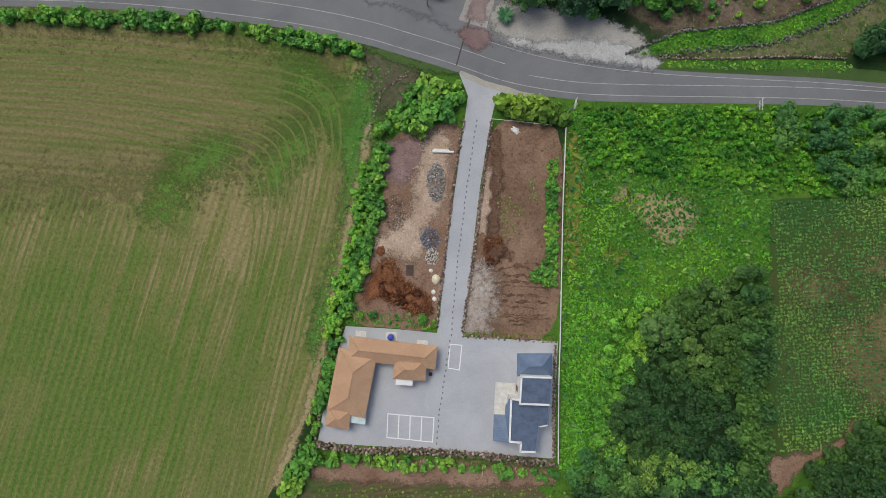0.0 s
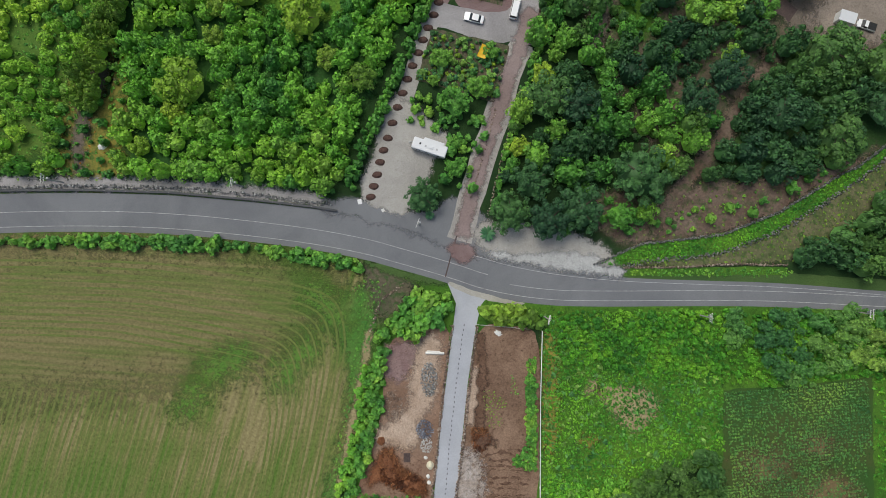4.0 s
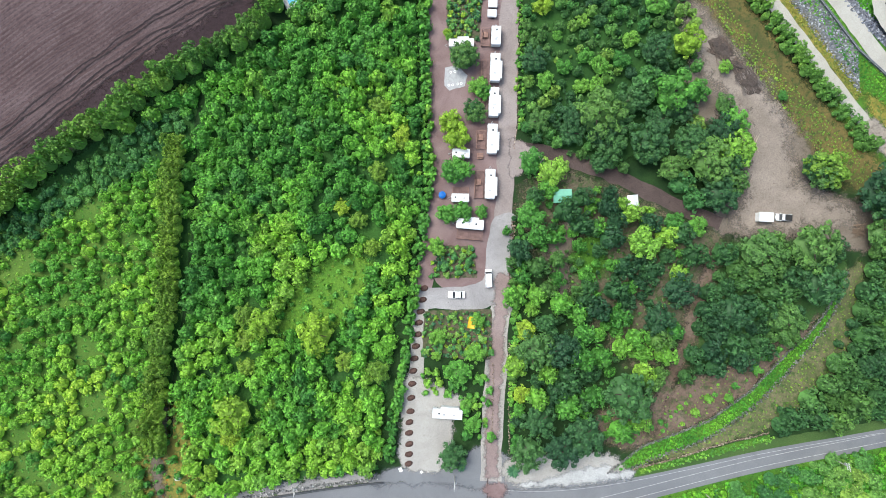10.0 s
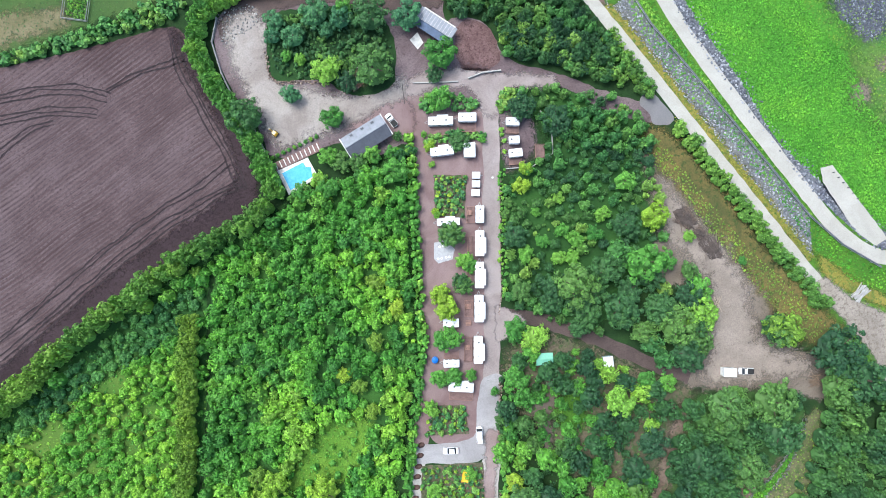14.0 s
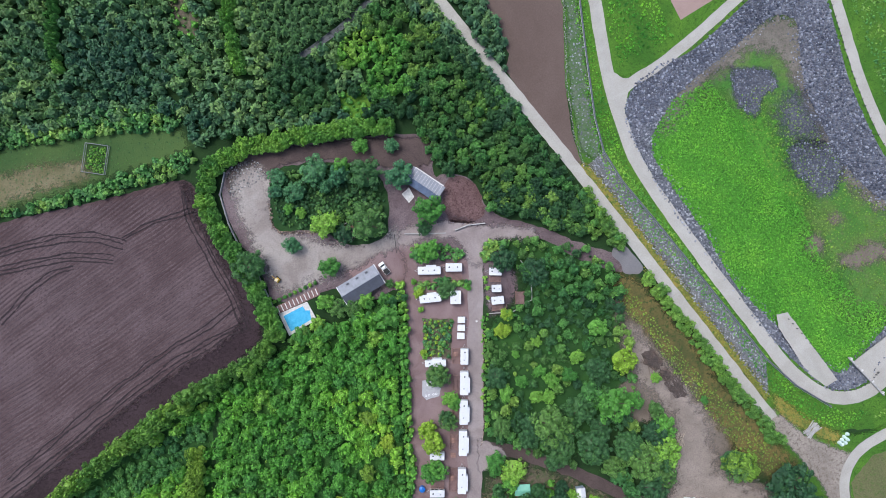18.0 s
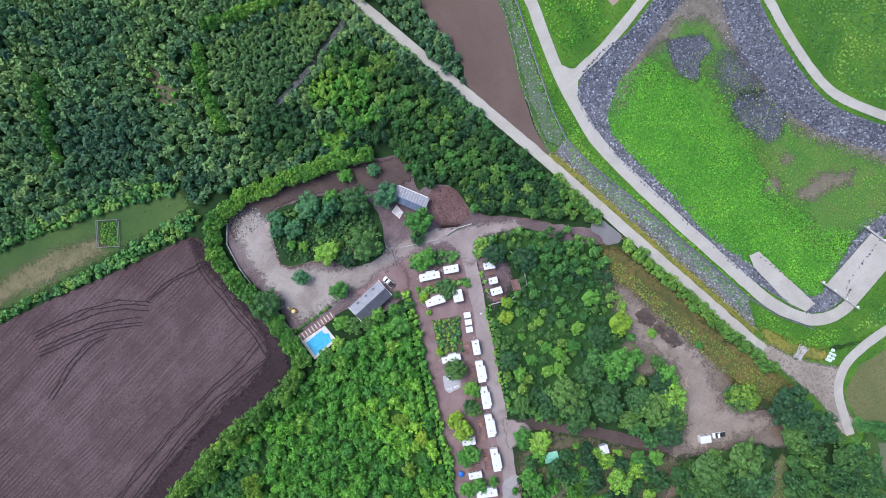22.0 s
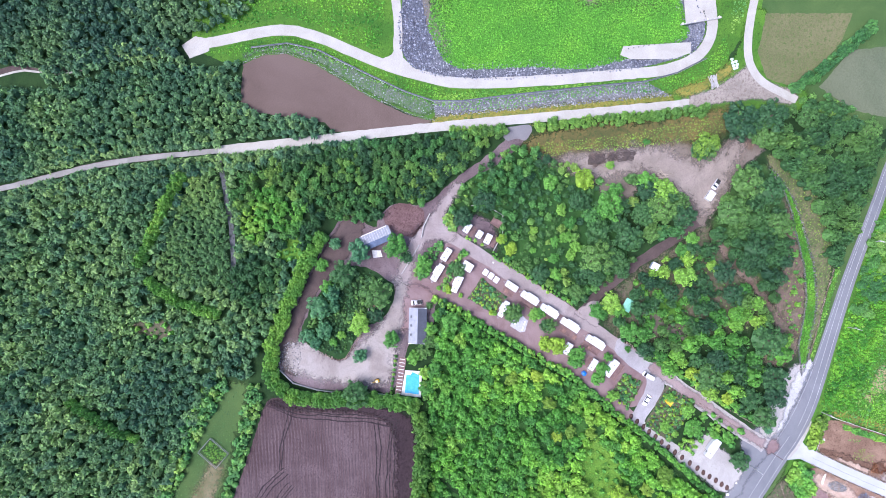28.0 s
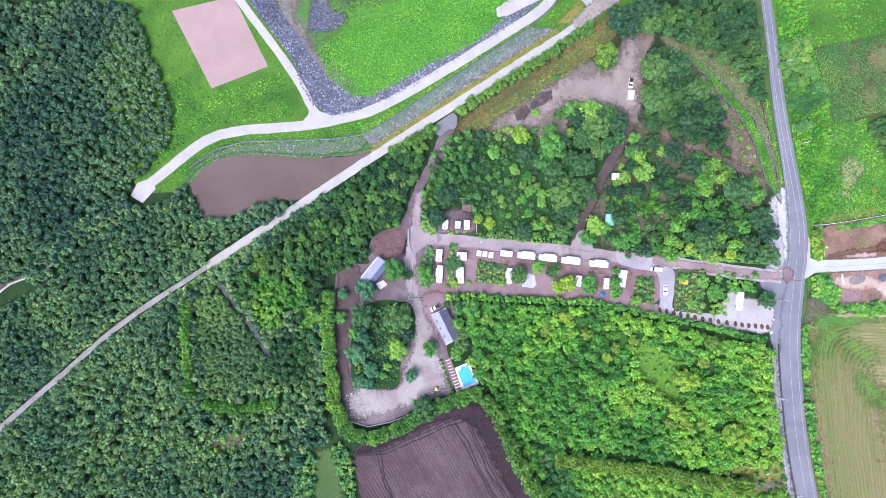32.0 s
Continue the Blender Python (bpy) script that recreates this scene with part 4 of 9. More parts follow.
worn("trodden_centre", [(88, 150), (93, 150), (97.5, 136.3), (101.1, 128.7), (103.9, 122.5), (106.1, 112.1), (104.5, 103.1), (107.2, 95.3), (117.1, 89.9), (118.5, 84.7), (110, 87), (100.7, 88.4), (93.4, 88.9), (86.2, 92.4), (90.6, 97.3), (93.3, 106.0), (95.2, 111.4), (98.5, 116.6), (93.8, 127.5), (90.1, 136.3)], 0.07, earth("trodden_earth", (0.196, 0.162, 0.134), (0.275, 0.232, 0.196), (0.138, 0.110, 0.090), 0.09, 1.1, relief=0.05, cover=0.58, speck=0.4), "paler trodden gravel in the middle of the clearing", "yard", fringe=6.0, soft=2.0)
band("wood_lane", [(37.9, 126.8), (46.1, 123.1), (52.9, 118.1), (59.9, 113.5), (67.8, 106.1), (75.9, 99.5), (83.4, 93.9)], 3.8, 0.04, DARKDIRT, "dark dirt lane under the trees", "lane", soft=0.8)
worn("bare_patch", [(36.8, 102.7), (42.0, 105.2), (46.2, 103.5), (44.4, 99.3), (41.1, 93.8), (38.9, 83.9), (35.9, 82.7), (37.5, 94.1)], 0.03, DIRT, "bare brown gap between the trees", "bare earth", fringe=2.5, soft=1.0)
worn("wood_glade", [(44.4, 99.3), (51.8, 100.9), (52.5, 90), (45.0, 89.2), (42.5, 93.7)], 0.032, GRASS, "small grassy gap between the trees", "grass", fringe=2.5, soft=1.0)
worn("lane_corner", [(32.6, 119), (37, 121.5), (43, 122), (41, 126.5), (37.6, 128.5), (35.4, 131), (34, 126)], 0.064, LANEGRAVEL, "gravel corner where two lanes meet", "lane", fringe=0.8)
TRACKSOIL = earth("track_soil", (0.105, 0.070, 0.052), (0.175, 0.130, 0.104), (0.062, 0.078, 0.034), 0.16, 0.55, cover=0.50, speck=0.6)
left, right = ribbon_pts([(50, 46), (55.9, 53.2), (60.2, 59.3), (66.4, 65.1), (69.9, 72.5), (73.8, 77.5), (80, 87)], 3.6)
worn("red_track", left + right[::-1], 0.045, TRACKSOIL, "reddish brown earth track through the wood", "track", fringe=2.4, soft=1.0)
worn("open_ground", [(36.8, 52.9), (43.4, 55.6), (52.3, 50.6), (61.7, 57), (68, 56), (76, 57), (89.6, 60), (98, 61.3), (103, 64.5), (97.3, 59.6), (91.9, 57.1), (79.3, 49.6), (66.3, 44.7), (58.1, 43.8), (47.8, 42.8), (40, 44)], 0.035, TRACKSOIL, "open brownish ground below the wood", "bare earth", fringe=2.5, soft=1.5)
worn("wood_floor", [(38, 122), (50, 117), (62, 108), (76, 95), (86, 89), (78, 78), (70, 74), (62, 66), (54, 60), (46, 72), (40, 90), (30, 104)], 0.018, SCRUB, "bare brownish ground between the trees", "bare earth", fringe=5.0, soft=2.0)
BANK_IN = [(37, 38.4), (41.3, 40.1), (47.8, 42.8), (58.1, 43.8), (66.3, 44.7), (79.3, 49.6), (91.9, 57.1), (97.3, 59.6), (104, 64.5), (109, 70)]
BANK_OUT = [(43.9, 38.1), (51.6, 39.1), (59.2, 39.6), (67.5, 40.9), (78.3, 44.8), (89.8, 51.5), (101.4, 59.3), (108, 66.0), (112, 73)]
DRYSLOPE = earth("dry_slope", (0.082, 0.100, 0.040), (0.150, 0.138, 0.078), (0.050, 0.090, 0.024), 0.14, 0.6, cover=0.50, speck=0.6)
worn("rough_verge", BANK_OUT + [(118, 76), (113, 62), (105, 50), (92, 42), (82, 38.4), (66.9, 37.9), (56.8, 37.3)], 0.028, DRYSLOPE, "rough slope of dry grass above the road", "verge", fringe=1.6)
patch("grass_bank", BANK_IN + BANK_OUT[::-1], 0.05, GRASS, "long green grass on a low bank between two walls", "grass", soft=0.3)
band("grass_bank", [(44, 36.6), (62.6, 36.4), (80.9, 36.3)], 1.8, 0.05, GRASS, "long green grass beside the road", "grass", soft=0.4)

PATH_A = [(-10, 405), (6.6, 378.4), (16, 362.4), (25.1, 346.4), (35.2, 330.2), (43, 314.4), (49.7, 298.7), (56.5, 281.7), (68.1, 254.5), (79.3, 227.9), (92.2, 197.1), (105.3, 164), (117, 135), (127, 110.1)]
EMB_WALL = [(99.3, 207), (102.4, 196.1), (108.5, 182.3), (115.6, 165.4), (123.6, 146.3), (130.5, 129.1), (137.2, 118.4), (146, 109)]


def beside_track(d):
    """The concrete track's line, d metres to its east, from above the dark field down to the junction."""
    line = resample(PATH_A, 2, False)
    return [p for p in offset_line(line, d) if 116 < p[1] < 206]


RUBBLE = beside_track(3.6) + EMB_WALL[:-2][::-1]
patch("rubble_strip", RUBBLE, 0.03, earth("weedy_rubble", (0.115, 0.120, 0.115), (0.175, 0.175, 0.168), (0.075, 0.115, 0.045), 0.15, 0.9, relief=0.12, cover=0.58, speck=0.5), "slope of grey rubble stones on the embankment", "stones", soft=0.5, smooth=False)
worn("dry_verge", beside_track(1.4) + beside_track(4.4)[::-1], 0.055, DRY, "yellow dry grass along the concrete track", "grass", fringe=1.4)
band("track_verge", PATH_A[:7], 2.4, 0.04, DARKDIRT, "dark earth verge of the forest track", "verge", soft=0.6)
band("concrete_track", PATH_A[:8], 2.1, 0.066, earth("old_concrete", (0.215, 0.207, 0.192), (0.275, 0.266, 0.248), (0.155, 0.148, 0.135), 0.12, 1.4, relief=0.01, cover=0.62, speck=0.25), "grey concrete track between tall conifers", "track", soft=0.3)
band("concrete_track", PATH_A[7:], 3.7, 0.07, PALE, "pale concrete farm track", "track", soft=0.3)
worn("junction_verge", [(118, 119), (130, 120), (139, 106), (146, 101), (152, 97), (170, 98), (172, 90), (154, 90), (147, 80), (146, 66), (137, 66), (131, 82), (124, 96), (118, 108)], 0.012, GRASS, "weedy ground round the junction of the tracks", "verge", fringe=2.0)
worn("dry_verge", [(128.6, 113), (134.8, 104.6), (143.4, 97), (147, 99), (140, 104), (133, 113), (130, 118)], 0.05, DRY, "yellow dry grass beside the junction", "grass", fringe=2.0)
worn("track_junction", [(124.4, 112), (124.9, 110.5), (127.9, 104.1), (131.9, 96.1), (136.0, 88.1), (137.5, 80), (138, 70), (144, 70), (143.3, 82.6), (144.7, 86.8), (149, 91.4), (143.5, 95.6), (134.6, 103.2), (128.4, 111.6), (127.4, 113.5)], 0.06, earth("light_dirt", (0.22, 0.19, 0.16), (0.30, 0.265, 0.225), (0.16, 0.135, 0.11), 0.1, 1.0, relief=0.04, speck=0.35), "light brown dirt junction of the tracks", "junction", fringe=1.6)
band("concrete_track", [(140.5, 70), (141.5, 76), (143.4, 86), (150, 93), (162, 96), (175, 97), (200, 99)], 3.2, 0.075, PALE, "pale concrete farm track", "track", soft=0.2)
PATH_B = [(93, 302.5), (95.5, 299), (98, 293.5), (104.4, 282.4), (109.9, 270.7), (110.8, 258.5), (109, 244.4), (107.3, 229), (107.3, 215.5), (108, 201.3), (114.6, 180.6), (122.4, 159.7), (130.5, 138.9), (136.3, 123.7), (144, 113.2), (152, 109.3), (160.1, 109.8), (165, 113)]
band("basin_track", PATH_B, 4.2, 0.07, PALE, "pale concrete track round the basin", "track", soft=0.25)
band("basin_track", [(178, 122), (187, 122.5), (199, 126.5), (209, 133.4), (214.8, 144.1), (211.4, 154.5), (199, 167), (190, 178), (187, 189), (185, 207), (185.1, 226.7), (185, 240), (187, 262)], 3.4, 0.07, PALE, "pale concrete track round the basin", "track", soft=0.25)
band("basin_track", [(108, 222.5), (114, 226), (121, 227.6), (132, 231.5), (149.7, 240), (164, 247), (180, 254), (187, 262)], 3.4, 0.074, PALE, "pale concrete track round the basin", "track", soft=0.25)
patch("track_fork", [(105.4, 231), (109.5, 231), (112, 227.3), (116, 227.5), (113, 224.3), (110, 219), (108, 213), (105.2, 218)], 0.078, PALE, "pale concrete fork of the tracks", "track", soft=0.1)
patch("spillway", [(180.4, 129.2), (186.2, 118.3), (162.4, 108.8), (156.8, 120.1)], 0.09, PALE, "broad pale concrete spillway slab", "spillway", soft=0, smooth=False, thick=0.3)
patch("ramp_pad", [(137.7, 141.5), (141.4, 141.4), (149, 120.5), (150.5, 116.3), (146.6, 115.2), (142.1, 121), (137.2, 137.4)], 0.06, PALE, "pale concrete ramp into the basin", "ramp", soft=0.2, smooth=False)
patch("bridge_platform", [(88, 303), (92, 307.5), (97, 303.5), (97.5, 297.5), (93, 296.5), (91, 299)], 0.08, PALE, "pale concrete platform at the end of the track", "platform", soft=0.15, smooth=False)
patch("far_ground", [(200, 96), (176, 94), (152, 90), (146, 78), (142, 60), (139, 34), (147, 24), (190, 5), (240, 40)], 0.008, LAWN, "dull green ground between the far fields", "ground", soft=0.5, smooth=False)
patch("far_field", [(170, 91), (180, 58), (168.1, 59.5), (160.7, 62.5), (145, 73.4), (145.4, 83.7), (154.6, 90)], 0.03, earth("stubble_field", (0.105, 0.115, 0.048), (0.145, 0.14, 0.068), (0.085, 0.12, 0.035), 0.05, 0.8, speck=0.4), "brownish green stubble field behind the tracks", "field", soft=0.4, smooth=False)
patch("far_field", [(165.6, 54.5), (178, 26), (160.5, 22), (144.5, 31), (143, 46.4), (148, 63)], 0.03, earth("flooded_field", (0.10, 0.12, 0.07), (0.125, 0.14, 0.085), (0.09, 0.125, 0.05), 0.04, 0.6, cover=0.62, speck=0.3), "flat greyish green field by the road", "field", soft=0.5, smooth=False)
FORESTTRACK = earth("mossy_asphalt", (0.07, 0.075, 0.075), (0.105, 0.11, 0.115), (0.05, 0.06, 0.045), 0.1, 1.0, relief=0.02)
band("forest_track", [(56, 281.5), (44.1, 275.7), (30.6, 268.6), (17.6, 263.8), (5, 260)], 1.9, 0.03, FORESTTRACK, "grey narrow track through the forest", "track", soft=0.5)


# ---- trees ----
def crown_mesh(rng, kind, lobes, leaves):
    """A crown of radius 1 standing at 0: leaf sprays over uneven lobes (or over the whorls of a cone). Returns vertices and triangles."""
    g = np.arange(8) * 0.7854
    i = np.arange(8)
    j = (i + 1) % 8
    if kind == "fir":
        h = 1 - np.sqrt(rng.random(leaves))
        a = rng.uniform(0, 6.283, lobes)[rng.integers(0, lobes, leaves)] + rng.normal(size=leaves) * 0.32 + np.floor(h * 6) * 1.1
        reach = (1 - h) * rng.uniform(0.45, 1.0, leaves) + 0.04
        pos = np.stack([reach * np.cos(a), reach * np.sin(a), 0.3 + 1.85 * h + rng.normal(size=leaves) * 0.06 - reach * 0.15], 1)
        u = np.stack([np.cos(a), np.sin(a), rng.uniform(-0.35, 0.45, leaves)], 1)
        n = np.stack([np.cos(a) * 0.4, np.sin(a) * 0.4, np.ones(leaves)], 1) + rng.normal(size=(leaves, 3)) * 0.35
        long, short, q = 1.75, 0.62, 1.75 / math.sqrt(leaves)
        body = np.concatenate([[(0, 0, 1.75)], np.stack([0.58 * np.cos(g), 0.58 * np.sin(g), 0.4 + 0 * g], 1)])
        body_faces = [np.stack([0 * i, 1 + i, 1 + j], 1)]
    else:
        k = np.arange(lobes)
        a = k * 2.39996 + rng.uniform(-0.5, 0.5, lobes)
        c = 1 - (k + 0.4) / lobes * 1.02
        w = np.sqrt(np.maximum(0.0, 1 - c * c))
        size = 1.06 / math.sqrt(lobes) * rng.uniform(0.6, 1.35, lobes)
        far = (1 - size * 0.85) * rng.uniform(0.74, 1.14, lobes)
        place = np.stack([w * np.cos(a) * far, w * np.sin(a) * far, 0.28 + 0.72 * c * rng.uniform(0.75, 1.15, lobes)], 1)
        pick = rng.choice(lobes, leaves * 3, p=size ** 2 / (size ** 2).sum())
        d = rng.normal(size=(leaves * 3, 3)) + (0, 0, 0.75)
        d /= np.linalg.norm(d, axis=1)[:, None]
        pos = place[pick] + d * (size[pick] * rng.uniform(0.82, 1.12, leaves * 3))[:, None]
        gap = np.linalg.norm(pos[:, None] - place[None], axis=2) / size[None]
        keep = np.flatnonzero((gap.min(1) > 0.8) & (d[:, 2] > -0.25))[:leaves]
        pos, d = pos[keep], d[keep]
        leaves = len(keep)
        n = d + rng.normal(size=(leaves, 3)) * 0.27 + (0, 0, 0.12)
        u = np.cross(n, rng.normal(size=(leaves, 3)))
        long, short, q = 1.2, 0.76, (2.0 if lobes > 20 else 1.78) / math.sqrt(leaves)
        core = 0.44 if lobes > 20 else 0.62 if lobes > 8 else 0.8
        body = np.concatenate([[(0, 0, core)], np.stack([0.45 * np.cos(g), 0.45 * np.sin(g), core * 0.78 + 0 * g], 1), np.stack([0.74 * np.cos(g), 0.72 * np.sin(g), 0.02 + 0 * g], 1)])
        body_faces = [np.stack([0 * i, 1 + i, 1 + j], 1), np.stack([1 + i, 9 + i, 1 + j], 1), np.stack([1 + j, 9 + i, 9 + j], 1)]
    n /= np.linalg.norm(n, axis=1)[:, None]
    u -= n * (u * n).sum(1)[:, None]
    u /= np.linalg.norm(u, axis=1)[:, None]
    v = np.cross(n, u)
    q = q * rng.uniform(0.6, 1.3, (leaves, 1))
    quad = np.stack([pos - u * q * long, pos - v * q * short + n * q * 0.15, pos + u * q * long - n * q * 0.3, pos + v * q * short + n * q * 0.15], 1).reshape(-1, 3)
    base = len(body) + np.arange(leaves)[:, None] * 4
    return np.concatenate([body, quad]), np.concatenate(body_faces + [base + [0, 1, 2], base + [0, 2, 3]])


def trunk_mesh(height, radius):
    bm = bmesh.new()
    bmesh.ops.create_cone(bm, cap_ends=True, segments=7, radius1=radius, radius2=radius * 0.45, depth=height, matrix=Matrix.Translation((0, 0, height / 2)))
    for k in range(4):
        a = k * 1.7
        m = Matrix.Translation((0, 0, height * 0.62)) @ Euler((radians(48), 0, a)).to_matrix().to_4x4() @ Matrix.Translation((0, 0, height * 0.25))
        bmesh.ops.create_cone(bm, cap_ends=False, segments=5, radius1=radius * 0.45, radius2=radius * 0.15, depth=height * 0.55, matrix=m)
    me = bpy.data.meshes.new("trunk")
    bm.to_mesh(me)
    bm.free()
    me.materials.append(BARK)
    return me


rng = np.random.default_rng(11)
FORMS = {"oak": [crown_mesh(rng, "oak", 38, 1350) for _ in range(4)], "bush": [crown_mesh(rng, "bush", 22, 800) for _ in range(4)]}
MASS = {"oak": [crown_mesh(rng, "oak", 17, 380) for _ in range(8)], "bush": [crown_mesh(rng, "bush", 10, 190) for _ in range(8)], "far": [crown_mesh(rng, "far", 7, 44) for _ in range(8)], "shrub": [crown_mesh(rng, "shrub", 4, 34) for _ in range(8)], "fir": [crown_mesh(rng, "fir", 7, 54) for _ in range(8)]}
SHAPE = {"oak": "oak", "bush": "bush", "lime": "bush", "blue": "bush", "khaki": "bush"}
CROWNS = {}
for hue, form in SHAPE.items():
    CROWNS[hue] = [fast_mesh("crown", v, f, LEAF[hue]) for v, f in FORMS[form]]
TRUNK = trunk_mesh(1.0, 0.07)
TREE_LABEL = {
    "oak": "dark green broadleaf tree with a dense rounded crown",
    "bush": "bright green leafy tree with a clumped crown",
    "lime": "yellow-green tree with a light leafy crown",
    "blue": "bluish green ornamental tree in the planting",
    "khaki": "dull yellowish green tree with a broad crown",
}


def tree(hue, x, y, radius, seed):
    rng = random.Random(seed)
    low = radius * 0.45
    root = new("tree")
    root.location = (x, y, -0.05)
    root.rotation_euler = (0, 0, rng.uniform(0, 6.28))
    trunk = new("trunk", TRUNK)
    trunk.parent, trunk.scale = root, (low + radius, low + radius, low + radius * 0.6)
    crown = new("crown", rng.choice(CROWNS[hue]))
    crown.parent, crown.location = root, (0, 0, low)
    crown.scale = (radius * rng.uniform(0.95, 1.05), radius * rng.uniform(0.95, 1.05), radius * rng.uniform(0.85, 1.1))
    return tagged(root, TREE_LABEL[hue], "tree", group="single trees")


def mass(name, spots, form, hue, low, high, seed, label, category="trees", lift=0.3, tall=1.0, patchy=0.045, south=None, vary=0.9):
    """Many plants that nobody could count, joined into one mesh. Spots hold places, or places and radii."""
    rng = np.random.default_rng(seed)
    vs, fs, ts, base = [], [], [], 0
    for spot in spots:
        x, y = spot[0], spot[1]
        r = spot[2] if len(spot) > 2 else low + (high - low) * rng.random() ** 1.5
        like = {"oak": "far" if r < 1.1 else "bush" if r < 1.9 else "oak", "bush": "shrub" if r < 0.7 else "far" if r < 1.4 else "bush"}.get(form, form)
        v, f = MASS[like][rng.integers(len(MASS[like]))]
        a = rng.uniform(0, 6.283)
        c, s = math.cos(a), math.sin(a)
        k = np.array([[c, s, 0], [-s, c, 0], [0, 0, 1]]) * (r * rng.uniform(0.9, 1.12), r * rng.uniform(0.9, 1.12), r * tall * rng.uniform(0.8, 1.2))
        vs.append(v @ k + (x, y, lift * r * rng.uniform(0.6, 1.4)))
        fs.append(f + base)
        big = noise.noise((x * patchy, y * patchy, seed * 1.3)) * vary + 0.5
        if south is not None:
            big = big * 0.85 + (south - y) / 230
        ts.append(np.full(len(v), min(1.0, max(0.0, big + rng.normal() * 0.17))))
        base += len(v)
    me = fast_mesh(name, np.concatenate(vs), np.concatenate(fs), LEAFS[hue], np.concatenate(ts))
    return tagged(new(name, me), label, category, kind="stuff")


def pack(poly, low, high, seed, keep_out=(), lines=(), close=0.85, power=2.0, density=1.0):
    """Places with radii between low and high, the larger ones first, that overlap little."""
    rng = np.random.default_rng(seed)
    a = np.array([p[:2] for p in poly])
    (x0, y0), (x1, y1) = a.min(0), a.max(0)
    mean = low + (high - low) / (power + 1)
    n = int(density * 5 * (x1 - x0) * (y1 - y0) / (math.pi * mean * mean))
    gx, gy = rng.uniform(x0, x1, n), rng.uniform(y0, y1, n)
    gr = np.sort(low + (high - low) * rng.random(n) ** power)[::-1]
    ok = inside(gx, gy, poly)
    for k in keep_out:
        ok &= ~inside(gx, gy, k)
    for line, d in lines:
        ok &= near_line(gx, gy, line) > d
    grid, out, cell = collections.defaultdict(list), [], high * 1.05
    for x, y, r in zip(gx[ok].tolist(), gy[ok].tolist(), gr[ok].tolist()):
        i, j = int(x // cell), int(y // cell)
        if all((x - p) ** 2 + (y - q) ** 2 > (close * (r + s)) ** 2 for di in (-2, -1, 0, 1, 2) for dj in (-2, -1, 0, 1, 2) for p, q, s in grid.get((i + di, j + dj), ())):
            grid[i, j].append((x, y, r))
            out.append((x, y, r))
    return np.array(out)


def halves(spots, seed, share):
    pick = np.random.default_rng(seed).random(len(spots)) < share
    return spots[pick], spots[~pick]


TREES_OAK_1 = [(20.9, 205.5, 6.4), (12.7, 204.4, 3.6), (24.4, 220.5, 5.5), (37.5, 198.6, 3.3), (-17.8, 202.6, 5.5), (5.4, 183.5, 6.9), (28.7, 152.9, 4.9), (38.7, 178.2, 4.0), (27.6, 140.0, 2.9), (58.4, 182.2, 5.5), (66.5, 176.4, 4.7), (28.6, 153.1, 5.1), (27.9, 138.6, 2.9), (58.0, 129.9, 6.8), (68.9, 119.7, 5.7), (82.7, 111.0, 6.4), (68.4, 131.7, 5.1), (79.5, 116.9, 5.1), (83.2, 101.9, 5.1), (59.5, 121.2, 4.4), (50.7, 127.2, 3.7), (43.3, 132.6, 3.4), (77.3, 142.1, 4.4), (46.3, 148.1, 4.1), (124.3, 91.2, 7.6), (129.3, 80.7, 6.8), (102.6, 82.2, 6.8), (89.4, 84.5, 6.1), (102.1, 72.5, 6.1), (78.8, 71.3, 5.1)]
TREES_OAK_3 = [(52.6, 130.8, 4.2), (58.5, 124.9, 4.4), (68.5, 117.7, 4.6), (73.6, 111.4, 4.0), (79.3, 116.7, 4.4), (88.7, 117.5, 4.4), (88.7, 109.6, 4.2), (79.6, 125.7, 4.0), (68.7, 131.9, 3.6), (76.7, 132.5, 3.6), (83.6, 106.1, 4.0), (56.2, 117.9, 3.2), (63, 126, 4.2), (73, 124, 4.0)]
TREES_OAK_2 = [(42.5, -15.6, 4.6), (90.4, 66.3, 5.4), (26.6, 48.3, 4.9), (18.1, 50.1, 4.6), (33.4, 50.7, 5.5), (23.1, 57.0, 4.6), (46.4, 58.2, 6.7), (26.6, 75.1, 5.5), (33.6, 73.7, 5.2), (59.8, 74.4, 4.6), (66.8, 80.3, 4.6), (109.7, 102.3, 4.2), (111.0, 100.4, 4.6), (125.2, 88.6, 6.5), (121.9, 80.8, 5.6), (133.2, 65.8, 4.6), (135.9, 41.5, 4.6)]
TREES_BUSH_1 = [(36.8, 191.2, 5.1), (5.9, 195.7, 3.6), (8.2, 209.2, 4.6), (40.9, 204.2, 5.3), (13.5, 182.9, 4.6), (17.6, 225.0, 3.0), (1.6, 214.8, 2.0), (-2.0, 217.0, 1.8), (18.5, 175.8, 4.4), (18.0, 125.2, 3.6), (31.4, 144.1, 2.6), (45.4, 177.2, 1.8), (25.4, 230.0, 2.9), (-0.9, 176.8, 3.6), (20.2, 125.6, 3.7), (13.6, 115.4, 3.0), (17.9, 114.7, 3.0), (22.7, 113.3, 2.0), (9.1, 107.4, 2.4), (30.3, 145.6, 2.7), (38.5, 122.3, 3.7), (43.2, 118.8, 4.4), (41.2, 114.9, 3.0), (34.6, 109.1, 4.1), (90.4, 112.0, 5.1), (92.4, 118.8, 4.1), (70.5, 98.0, 2.9), (75.9, 95.1, 3.0), (61.0, 94.6, 4.7), (68.0, 84.4, 2.7), (78.7, 130.3, 6.1), (84.9, 129.2, 3.4)]
